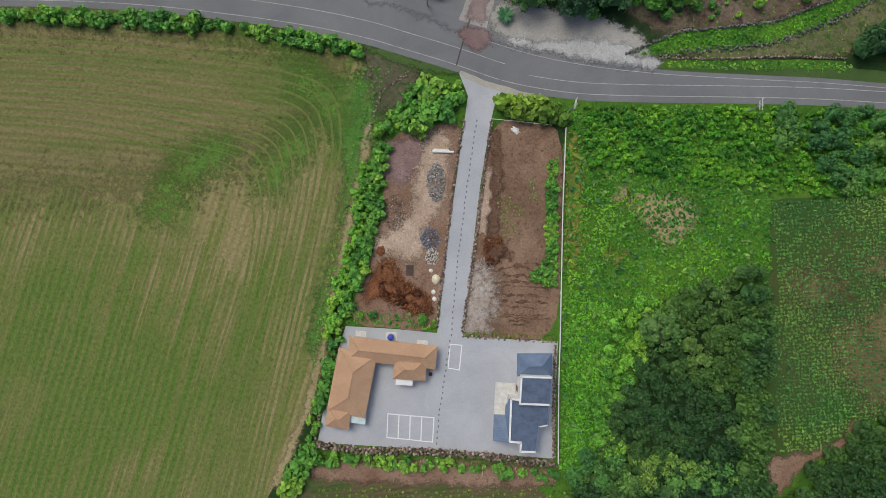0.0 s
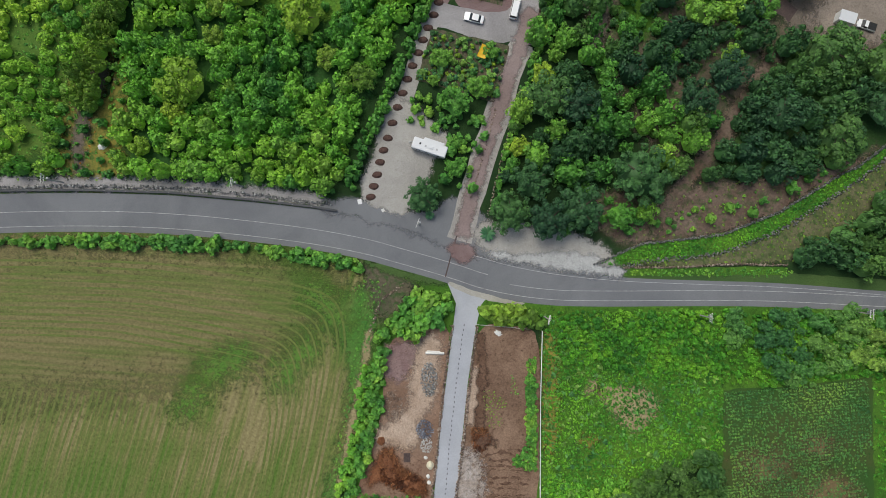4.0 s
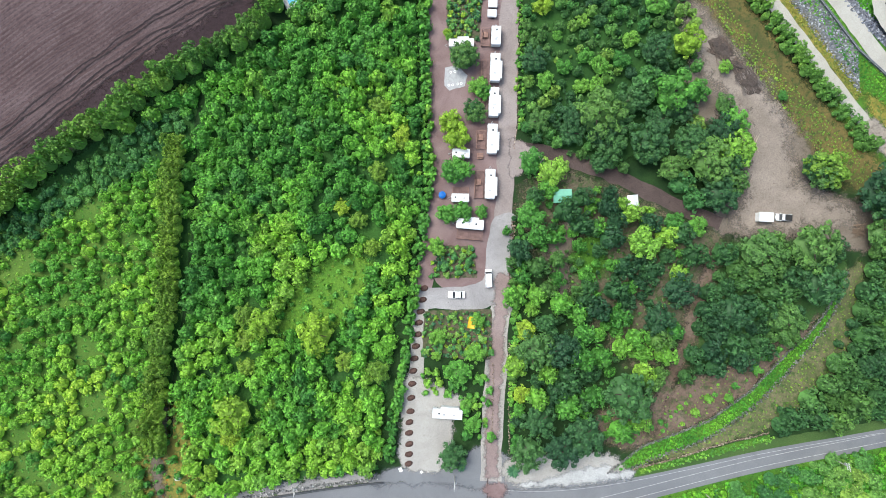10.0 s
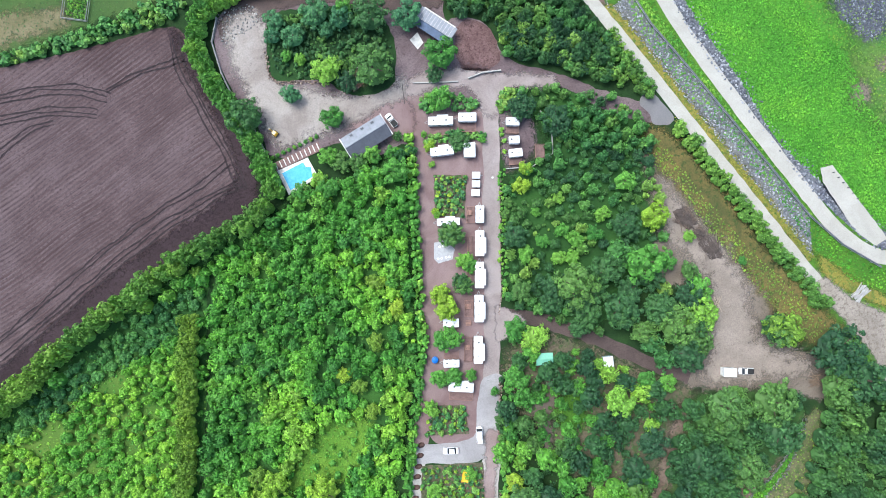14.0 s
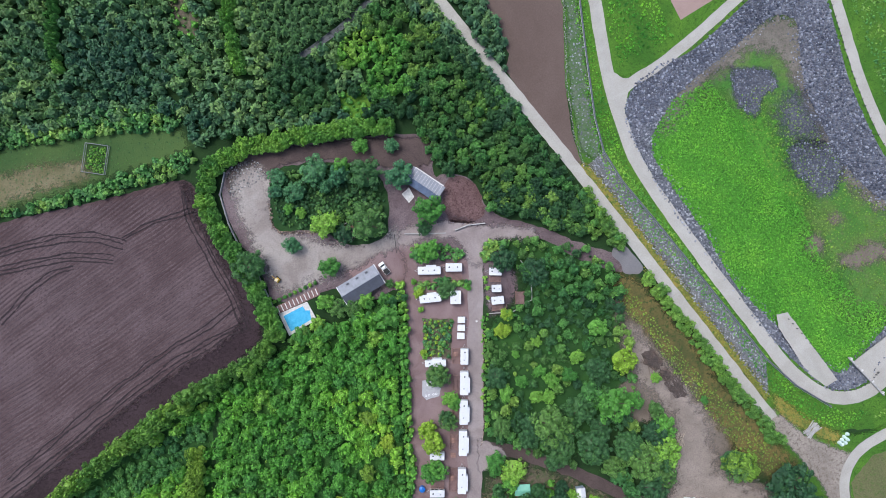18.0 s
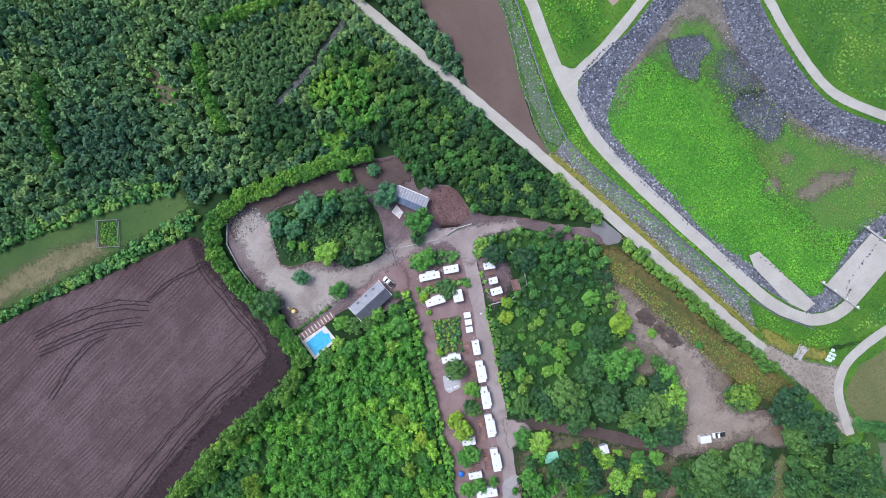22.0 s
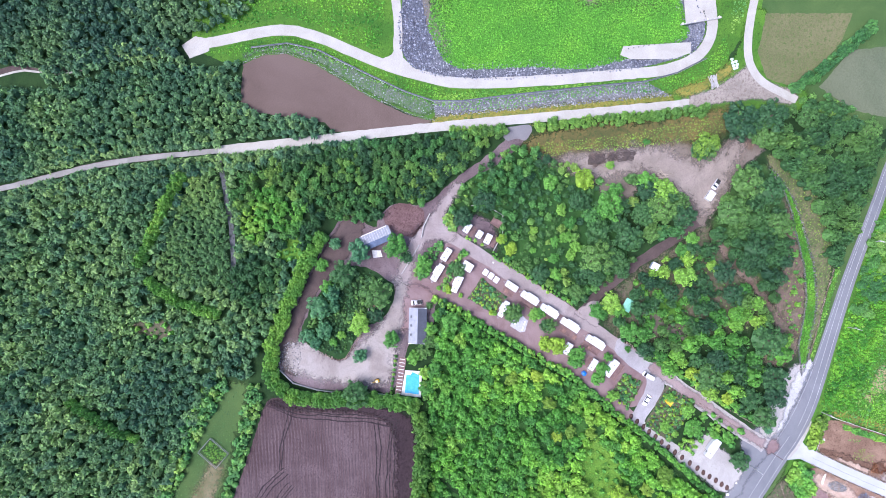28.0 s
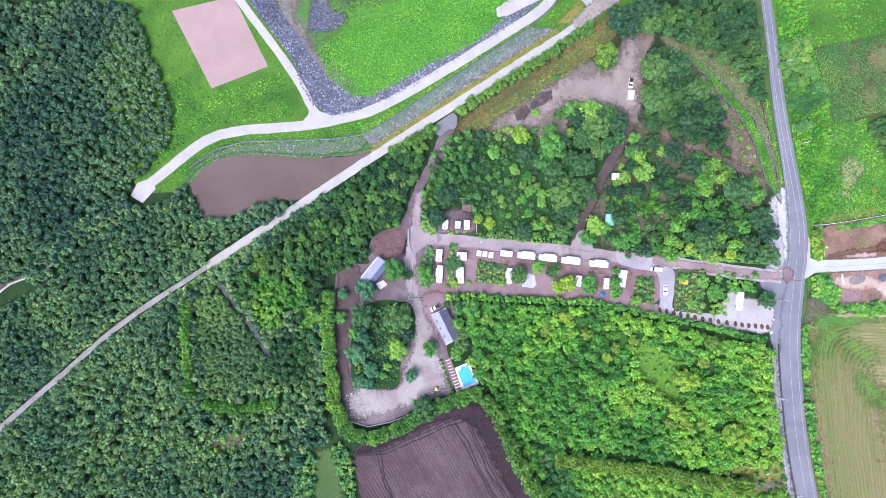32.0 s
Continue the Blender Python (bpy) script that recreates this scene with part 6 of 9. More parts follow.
mass("verge_bushes", pack([(40, 46), (51, 49), (65, 53), (76, 54.5), (90, 59), (98, 61), (91, 57.6), (79, 51), (66, 46.4), (56.1, 45), (46, 44)], 0.3, 1.5, 18, close=0.8, power=2.2, density=0.06), "shrub", "bush", 0, 0, 19, "scattered bushes on the open ground", "shrubs", tall=1.1)
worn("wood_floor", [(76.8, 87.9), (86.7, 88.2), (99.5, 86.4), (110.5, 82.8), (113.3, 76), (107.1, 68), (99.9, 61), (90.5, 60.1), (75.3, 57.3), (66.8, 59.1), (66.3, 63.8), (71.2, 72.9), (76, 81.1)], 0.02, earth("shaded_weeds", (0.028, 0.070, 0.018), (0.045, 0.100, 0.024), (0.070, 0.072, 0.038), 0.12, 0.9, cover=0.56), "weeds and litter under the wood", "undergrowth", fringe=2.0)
worn("clump_floor", [(26, -64), (27, -46), (35, -42), (35, -33), (42, -24), (42, -17), (54, -9), (66, -8), (65, -27), (64, -64)], 0.04, UNDER, "ground under the clump, darkened for its shade", "ground", fringe=2.0)
CLUMP = [(24.5, -64), (25.2, -48), (30.5, -43.4), (33.6, -36), (35.2, -28.5), (38.5, -25.7), (38.5, -19), (40.3, -12.2), (46.1, -9.5), (53, -7.0), (58, -6.7), (60, -13.4), (60, -26.8), (60, -42.7), (59, -64)]
spots = free(pack(CLUMP, 0.7, 2.3, 20, close=0.6, power=1.5), 0.9)
some, others = halves(spots, 9, 0.12)
mass("dark_clump", some, "oak", "wind", 0, 0, 42, "lighter trees in a dense clump", tall=1.1)
mass("clump_row", row([(61.5, -5), (61.6, -12), (61.2, -26), (61.0, -40), (60.5, -62)], 2.6, 242, (-1.1, 1.1)), "oak", "oak", 1.9, 2.6, 243, "row of tall dark trees at the field side of the clump", "trees", tall=1.7, lift=0.6)
mass("clump_row", pack([(26, -40), (44, -41), (59, -43.5), (59, -47.5), (44, -46), (26, -46)], 1.2, 2.3, 244, close=0.66), "oak", "leafy", 0, 0, 245, "leafy trees at the end of the clump", "trees", tall=1.2)
mass("dark_clump", others, "oak", "clump", 0, 0, 43, "dense dark green clump of trees", tall=0.95)
BRUSH = [(WOOD_SE, "leafy"), (WOOD_WEST, "bush")]
DARKTREES = [[(73.9, 26.8), (89, 27.5), (104, 26.5), (104, 14), (89, 13.5), (85, 9.7), (79, 12.3), (73.9, 17.3)], [(65, 26.5), (69.7, 26.5), (71.4, 22.3), (65.5, 19.8)], [(71.9, -45.3), (78, -39.2), (85.1, -34.1), (96, -31.5), (100, -62), (66, -62), (67, -51)]]
for k, (poly, hue) in enumerate(zip(DARKTREES, ("leafy", "leafy", "clump"))):
    mass("dark_clump", pack(poly, 0.8, 2.4, 210 + k, close=0.64), "oak", hue, 0, 0, 213 + k, "leafy green trees at the edge of the weedy field", tall=1.1)
mass("edge_bushes", pack([(33, -14), (41.6, -9.5), (44, -13), (41, -18), (40, -25), (36.6, -29), (35, -41), (31.5, -42), (31, -30), (32.4, -26), (33, -20)], 0.6, 1.7, 214, close=0.68), "bush", "wood", 0, 0, 215, "light green bushes in front of the dark clump", "bushes", tall=1.1)
mass("field_hedge", np.concatenate([row([(144.1, 73), (151, 67), (159, 61), (166, 57.5), (176, 50)], 2.0, 216, (-1, 1)), pack([(143.7, 74.4), (146.1, 62), (142.4, 48.8), (134.8, 52.2), (137, 66.4)], 1.2, 2.6, 217)[:, :2]]), "bush", "leafy", 1.2, 2.2, 218, "leafy hedge between the far fields", "hedge", tall=1.3)
SHRUBS = [
    ([(-27, 244.5), (-44, 242.6), (-73, 241), (-93, 241.5), (-125, 242), (-125, 238.8), (-93, 239), (-65, 237.4), (-46, 236.6), (-31, 237.5), (-26, 240)], 1.6, "leafy", 0.6, 1.7, "leafy shrubs between grass strip and ploughed field"),
    ([(-24, 258), (-50, 263.5), (-86, 266), (-125, 267), (-125, 262.5), (-83, 260), (-52, 256.5), (-29, 251)], 1.7, "leafy", 0.7, 1.9, "leafy shrubs at the edge of the forest"),
    ([(28.3, 28.2), (43.6, 27.9), (62.9, 27.9), (110, 25.4), (130, 24), (125, 12), (91.8, 12), (82.1, 10.5), (65.7, 11), (62.8, 13.4), (55.1, 11.6), (38.8, 15.5), (29.2, 16.5)], 1.15, "weed", 0.25, 0.95, "leafy green shrubs below the road"),
    ([(-13.8, 17), (-9.4, 22.5), (-10.3, 10.9), (-12.5, -0.1), (-14.9, -6.7), (-18, -14.4), (-20.4, -17.1), (-18.7, -8.9), (-15.4, 2.1)], 1.5, "bush", 0.9, 1.6, "bushy green hedge beside the dirt plot"),
    ([(-13.8, 17), (-15.4, 2.1), (-18.7, -8.9), (-20.4, -17.1), (-22.2, -17), (-20.6, -8.5), (-17.4, 2.5), (-15.2, 17)], 1.2, "wood", 0.7, 1.2, "fresh green outer side of the hedge"),
    ([(-20.4, -16.6), (-18.9, -17.7), (-20.8, -26.5), (-22.8, -33.1), (-24.6, -38), (-22.6, -40.7), (-25.9, -45.2), (-30.3, -50.7), (-31.4, -47.4), (-25.3, -35.3), (-23.1, -26.5)], 1.5, "bush", 0.9, 1.6, "bushy green hedge along the paved yard"),
    ([(-9.4, 27.4), (-4.5, 32), (0, 33.2), (5, 31.5), (4.2, 25.8), (-2.8, 23.3), (-9.4, 22.4), (-12.1, 22.5)], 1.7, "bush", 1.0, 2.0, "dense green bushes at the corner of the plot"),
    ([(12.6, 28.6), (17.1, 29.6), (24.8, 28.3), (25.7, 24), (17.1, 25.4), (12.2, 25.9)], 1.8, "khaki", 1.0, 2.2, "dull green bushes at the head of the plot"),
    ([(-95, 44.3), (-120, 44), (-120, 46), (-95, 46.6), (-70.1, 46.4), (-57.6, 45.8), (-41.3, 44.7), (-40.1, 43), (-57.6, 43), (-76.3, 44)], 1.4, "bush", 0.7, 1.5, "low green hedge between field and road"),
    ([(-38.2, 44), (-25, 42), (-13.8, 39.4), (-14.4, 37.4), (-25.1, 39.1), (-37.6, 42.1)], 1.3, "bush", 0.8, 1.4, "thick green hedge between field and road"),
    ([(-23.8, -40.2), (-1.7, -41.5), (23.3, -43.8), (23.3, -45.6), (-1.7, -43.8), (-23.8, -42.5)], 1.5, "bush", 0.6, 1.2, "green plants along the foot of the wall"),
    ([(21.8, 17), (23.6, 18), (23.5, -2), (23.2, -8), (20.6, -7.3), (17.8, -6.2), (18.6, -4.4), (21.4, -2.4), (20.9, 2.5), (21.4, 10.2)], 0.7, "bush", 0.4, 0.8, "weeds along the white fence"),
    ([(-125, 59.6), (-95, 59.8), (-57, 59), (-25, 55.8), (-20, 54.8), (-21, 56), (-57, 60.5), (-125, 61.5)], 1.6, "bush", 0.4, 0.9, "leafy verge of the wood along the road"),
    ([(31.6, 194.4), (34.7, 195.3), (39.8, 193.8), (45.4, 190.4), (47.8, 188.3), (46.9, 186.4), (41.7, 188.2), (31.8, 189.9), (30.6, 190.9)], 1.3, "leafy", 0.5, 1.2, "leafy planting behind the caravans"),
    ([(29.3, 183.3), (34.9, 183.0), (41.9, 181.5), (47.4, 178.7), (46.9, 177.4), (40.0, 179.0), (34.7, 180.2), (30.0, 180.4), (29.0, 180.8)], 1.3, "leafy", 0.6, 1.3, "leafy hedge between two rows of caravans"),
    ([(53.9, 189.8), (57.4, 189.7), (59.2, 186.3), (58.2, 182.9), (55.5, 183.2), (52.2, 183.7)], 1.4, "leafy", 0.7, 1.6, "bushes at the corner of the lane"),
    ([(51.8, 180.1), (53, 180.4), (50.9, 171.8), (49.7, 171.3)], 1.4, "bush", 0.5, 0.9, "small round bushes beside the lane"),
    ([(47.5, 168), (49.5, 168), (45.5, 153), (41, 138), (39, 131), (37.6, 132), (39.8, 142), (43.8, 156)], 1.3, "bush", 0.4, 0.9, "bushes along the stones of the lane"),
    ([(13.6, 49), (17.2, 64), (21.2, 78), (25.4, 90.5), (28.2, 99), (31, 107), (34, 110), (30, 98), (27, 88), (23, 77), (19.4, 64), (16, 50)], 1.35, "bush", 0.6, 1.3, "leafy shrubs along the camp lane"),
    ([(28.8, 171.6), (38, 168.9), (33.8, 158), (25.8, 160.6)], 1.5, "leafy", 0.3, 0.9, "mixed shrubs of a garden bed"),
    ([(8.2, 108), (18.2, 104.8), (17, 97.4), (5.4, 100.2)], 1.9, "leafy", 0.4, 1.3, "mixed shrubs of a garden bed"),
    ([(1.4, 91.4), (18.2, 87.4), (15.4, 75.4), (-2.2, 80.8)], 1.9, "leafy", 0.4, 1.2, "mixed shrubs of a garden bed"),
    ([(-3.5, 79), (14.5, 73.5), (9.5, 54), (2, 57), (6, 66), (0, 70), (-5, 71)], 2.3, "bush", 0.7, 1.6, "shrubs and small plants round the parked caravan"),
    ([(-6, 228), (7, 229), (17, 226), (26, 220), (28, 211), (25, 203), (12, 204), (2, 210), (-6, 212)], 1.5, "oak", 0.4, 1.1, "low dark shrubs of the planted island"),
]
SHRUBS += [(poly, 2.0, hue, 0.3, 0.8, label) for poly in ([(28.8, 171.6), (38, 168.9), (33.8, 158), (25.8, 160.6)], [(8.2, 108), (18.2, 104.8), (17, 97.4), (5.4, 100.2)], [(1.4, 91.4), (18.2, 87.4), (15.4, 75.4), (-2.2, 80.8)]) for hue, label in (("blue", "greyish green garden plants"), ("lime", "yellow-green garden plants"), ("oak", "dark green garden plants"))]
for k, (poly, gap, hue, low, high, label) in enumerate(SHRUBS):
    mass("shrubbery", free(scatter(poly, gap, 60 + k), 0.6), "shrub", hue, low, high, 80 + k, label, "shrubs", tall=1.0, patchy=0.15)
mass("path_hedge", row(PATH_HEDGE, 1.7, 40, (0.0, 1.2)), "shrub", "bush", 0.9, 1.5, 41, "light green hedge along the cinder path", "hedge", tall=1.5)


# ---- small helpers for things ----
def box(bm, x, y, z, sx, sy, sz, turn=0.0, bevel=0.0, tilt=(0, 0)):
    m = Matrix.Translation((x, y, z)) @ Euler((radians(tilt[0]), radians(tilt[1]), radians(turn))).to_matrix().to_4x4() @ Matrix.Diagonal((sx, sy, sz, 1))
    r = bmesh.ops.create_cube(bm, size=1.0, matrix=m)
    if bevel:
        edges = list({e for v in r["verts"] for e in v.link_edges})
        bmesh.ops.bevel(bm, geom=edges, offset=bevel, segments=2, affect="EDGES", clamp_overlap=True)


def boxed(name, dims, material, parent=None, label="", bevel=0.03, turn=0.0):
    bm = bmesh.new()
    box(bm, *dims, turn=turn, bevel=bevel)
    return part(name, bm, material, parent, label)


def rod(bm, a, b, r, r2=None, sides=8):
    a, b = Vector(a), Vector(b)
    d = b - a
    m = Matrix.Translation((a + b) / 2) @ d.to_track_quat("Z", "Y").to_matrix().to_4x4()
    bmesh.ops.create_cone(bm, cap_ends=True, segments=sides, radius1=r, radius2=r if r2 is None else r2, depth=d.length, matrix=m)


def rodded(name, a, b, r, material, parent=None, label="", r2=None, sides=8):
    bm = bmesh.new()
    rod(bm, a, b, r, r2, sides)
    return part(name, bm, material, parent, label)


def prism(name, pts, z0, z1, material, parent=None, label="", bevel=0.0):
    bm = bmesh.new()
    f = bm.faces.new([bm.verts.new((x, y, z0)) for x, y in pts])
    r = bmesh.ops.extrude_face_region(bm, geom=[f])
    bmesh.ops.translate(bm, vec=(0, 0, z1 - z0), verts=[g for g in r["geom"] if isinstance(g, bmesh.types.BMVert)])
    if bevel:
        bmesh.ops.bevel(bm, geom=bm.edges[:], offset=bevel, segments=1, affect="EDGES", clamp_overlap=True)
    return part(name, bm, material, parent, label)


def root_at(name, x, y, turn, label, category, group="", z=0.0):
    ob = new(name)
    ob.location, ob.rotation_euler = (x, y, z), (0, 0, radians(turn))
    return tagged(ob, label, category, group)


def hip_roof(name, x0, y0, x1, y1, z, rise, material, parent, over=0.45, label="", gable=False):
    """A hipped roof with eaves over a rectangle, as a solid with a fascia."""
    x0, y0, x1, y1 = x0 - over, y0 - over, x1 + over, y1 + over
    w, d = x1 - x0, y1 - y0
    k = 0.0 if gable else min(w, d) / 2
    if w >= d:
        ridge = [(x0 + k, (y0 + y1) / 2), (x1 - k, (y0 + y1) / 2)]
    else:
        ridge = [((x0 + x1) / 2, y0 + k), ((x0 + x1) / 2, y1 - k)]
    bm = bmesh.new()
    low = [bm.verts.new((x, y, z - 0.22)) for x, y in ((x0, y0), (x1, y0), (x1, y1), (x0, y1))]
    eav = [bm.verts.new((x, y, z)) for x, y in ((x0, y0), (x1, y0), (x1, y1), (x0, y1))]
    a, b = (bm.verts.new((x, y, z + rise)) for x, y in ridge)
    bm.faces.new(low[::-1])
    for i in range(4):
        bm.faces.new((low[i], low[(i + 1) % 4], eav[(i + 1) % 4], eav[i]))
    if w >= d:
        bm.faces.new((eav[0], eav[1], b, a)), bm.faces.new((eav[1], eav[2], b))
        bm.faces.new((eav[2], eav[3], a, b)), bm.faces.new((eav[3], eav[0], a))
        hips = [(eav[0], a), (eav[3], a), (eav[1], b), (eav[2], b), (a, b)]
    else:
        bm.faces.new((eav[0], eav[1], a)), bm.faces.new((eav[1], eav[2], b, a))
        bm.faces.new((eav[2], eav[3], b)), bm.faces.new((eav[3], eav[0], a, b))
        hips = [(eav[0], a), (eav[1], a), (eav[2], b), (eav[3], b), (a, b)]
    lines = [(p.co.copy(), q.co.copy()) for p, q in hips]
    ob = part(name, bm, material, parent, label)
    for p, q in lines:
        cap = bmesh.new()
        rod(cap, p + Vector((0, 0, 0.02)), q + Vector((0, 0, 0.02)), 0.09, sides=6)
        part("ridge_cap", cap, material, ob)
    return ob


GLASS, gt, gp = nodes_of("dark_glass")
gp.inputs["Base Color"].default_value = (0.02, 0.025, 0.03, 1)
gp.inputs["Roughness"].default_value = 0.08
TILE = earth("terracotta_shingle", (0.42, 0.26, 0.165), (0.48, 0.31, 0.20), (0.36, 0.215, 0.135), 0.25, 2.5, relief=0.03, cover=0.6)
BLUEROOF = plain("blue_grey_metal_roof", (0.16, 0.22, 0.33), 0.45, 0.12, 0.5, 0.2)
SLATE = plain("dark_blue_roof_felt", (0.095, 0.130, 0.205), 0.8, 0.2, 0.8)
RENDER_W = plain("white_render", (0.78, 0.78, 0.77), 0.7, 0.08, 0.4)
CREAM = plain("cream_render", (0.62, 0.55, 0.45), 0.8, 0.1, 0.5)
DECK = plain("red_brown_decking", (0.21, 0.128, 0.115), 0.8, 0.25, 1.2)
DECKRAIL = plain("brown_rail", (0.30, 0.17, 0.13), 0.7, 0.2, 1.5)
RUBBER = plain("black_rubber", (0.02, 0.02, 0.02), 0.8, 0.2, 3)
STEEL = plain("grey_steel", (0.42, 0.43, 0.44), 0.4, 0.12, 2, 0.6)
ROOFGREY = plain("grey_sheet_roof", (0.25, 0.265, 0.30), 0.55, 0.15, 0.6, 0.1)
ROOFDARK = plain("dark_sheet_roof", (0.09, 0.095, 0.115), 0.5, 0.15, 0.6)
GREENROOF = plain("green_sheet_roof", (0.20, 0.50, 0.36), 0.5, 0.1, 0.6)
BLUE = plain("blue_plastic", (0.02, 0.16, 0.55), 0.35, 0.1, 1)
YELLOW = plain("yellow_tarpaulin", (0.75, 0.45, 0.02), 0.6, 0.1, 1)
CONC = plain("weathered_concrete", (0.42, 0.41, 0.39), 0.9, 0.2, 1.2)
CONCPALE = plain("pale_concrete_edge", (0.62, 0.61, 0.58), 0.9, 0.15, 1.2)
WOOD = plain("grey_brown_wood", (0.24, 0.17, 0.12), 0.9, 0.3, 2.5)
REDP = plain("red_paint", (0.45, 0.05, 0.04), 0.5, 0.15, 1)
SOILHEAP = earth("dark_heap_soil", (0.085, 0.05, 0.042), (0.115, 0.07, 0.058), (0.05, 0.03, 0.026), 0.5, 2.5, relief=0.08)
SHEET = plain("white_sheeting", (0.78, 0.77, 0.73), 0.6, 0.1, 1.5)


def stone_shape(rng):
    bm = bmesh.new()
    bmesh.ops.create_icosphere(bm, subdivisions=1, radius=1.0)
    v = np.array([x.co for x in bm.verts])
    f = np.array([[x.index for x in p.verts] for p in bm.faces])
    bm.free()
    v = v * rng.uniform(0.55, 1.3, (len(v), 1)) * (1, rng.uniform(0.55, 1), rng.uniform(0.5, 0.8))
    return v, f


srng = np.random.default_rng(3)
STONES = [stone_shape(srng) for _ in range(8)]


def stones(name, places, low, high, material, label, category, seed, kind="stuff"):
    """Many stones in one mesh; places: x, y, z."""
    rng = np.random.default_rng(seed)
    vs, fs, base = [], [], 0
    for x, y, z in places:
        v, f = STONES[rng.integers(len(STONES))]
        r = rng.uniform(low, high)
        a = rng.uniform(0, 6.283)
        c, s = math.cos(a), math.sin(a)
        vs.append((v * r) @ np.array([[c, s, 0], [-s, c, 0], [0, 0, 1]]) + (x, y, z))
        fs.append(f + base)
        base += len(v)
    me = fast_mesh(name, np.concatenate(vs), np.concatenate(fs), material)
    return tagged(new(name, me), label, category, kind=kind)


def stone_wall(line, height, width, size, label, seed, material=None):
    rng = np.random.default_rng(seed)
    pts = []
    for x, y in resample(line, size * 1.3, False):
        for h in np.arange(size * 0.5, height, size * 1.1):
            for s in (0,) if height < 0.9 else (0, 1):
                pts.append((x + rng.uniform(-0.5, 0.5) * width, y + rng.uniform(-0.5, 0.5) * width, h))
    return stones("stone_wall", pts, size * 0.7, size * 1.15, material or STONEBROWN, label, "wall", seed)


def heap(name, x, y, rx, ry, h, turn, material, label, category, seed, group="", lumpy=0.25):
    """A rounded heap of loose stuff."""
    bm = bmesh.new()
    bmesh.ops.create_icosphere(bm, subdivisions=3, radius=1.0)
    bmesh.ops.delete(bm, geom=[v for v in bm.verts if v.co.z < -0.15], context="VERTS")
    for v in bm.verts:
        n = noise.noise((v.co.x * 2.2 + seed, v.co.y * 2.2, v.co.z * 2)) * lumpy + noise.noise((v.co.x * 6 + seed, v.co.y * 6, 3)) * lumpy * 0.4
        k = (1 + n)
        v.co = (v.co.x * rx * k, v.co.y * ry * k, max(v.co.z, 0) ** 1.4 * h * k - (0.03 if v.co.z < 0.02 else 0))
    ob = part(name, bm, material)
    ob.location, ob.rotation_euler = (x, y, 0.05), (0, 0, radians(turn))
    return tagged(ob, label, category, group)


# ---- the house with the terracotta roof ----
def terracotta_house():
    root = root_at("house", -12, -24, 0, "single-storey house with a terracotta hipped roof in an L shape", "house")
    for cx, cy, w, d, turn, rise in ((3.2, 3.8, 16.2, 3.6, -6.5, 1.25), (-4.6, -2.0, 6.6, 11.5, -11, 1.7), (6.6, 0.8, 5.4, 3.6, -4.5, 1.3), (-7.2, -8.7, 3.7, 3.0, -9, 1.0)):
        made = [boxed("wall", (0, 0, 1.4, w, d, 2.75), CREAM, root, bevel=0.0)]
        made.append(hip_roof("roof", -w / 2, -d / 2, w / 2, d / 2, 2.85, rise, TILE, root))
        for i in range(3):
            made.append(boxed("window", (-w / 2 + w * (i + 0.5) / 3, -d / 2 - 0.02, 1.5, min(1.4, w / 5), 0.08, 1.1), GLASS, root, "dark window", bevel=0.0))
        for o in made:
            o.location, o.rotation_euler = (cx, cy, 0), (0, 0, radians(turn))
    porch = boxed("porch_roof", (5.45, -1.9, 2.35, 3.3, 1.3, 0.12), RENDER_W, root, "white porch roof", 0.02, -4)
    for dx in (-1.5, 1.5):
        rodded("post", (dx + 5.45, -2.4, 0.08), (dx + 5.45, -2.4, 2.3), 0.06, RENDER_W, root)
    canopy = boxed("canopy", (-3.5, -8.9, 2.3, 3.1, 2.1, 0.08), plain("pale_glass_canopy", (0.55, 0.66, 0.68), 0.2, 0.08, 1), root, "pale glass canopy", 0.02, -8)
    for dx, dy in ((-1.3, -0.9), (1.3, -0.9)):
        rodded("post", (-3.5 + dx, -8.9 + dy, 0.08), (-3.5 + dx, -8.9 + dy, 2.3), 0.05, STEEL, root)
    boxed("door", (5.4, -1.05, 1.1, 1.0, 0.1, 2.05), WOOD, root, "brown front door", 0.0)
    boxed("step", (5.4, -1.9, 0.15, 2.4, 1.4, 0.2), CONC, root, "", 0.02)


terracotta_house()


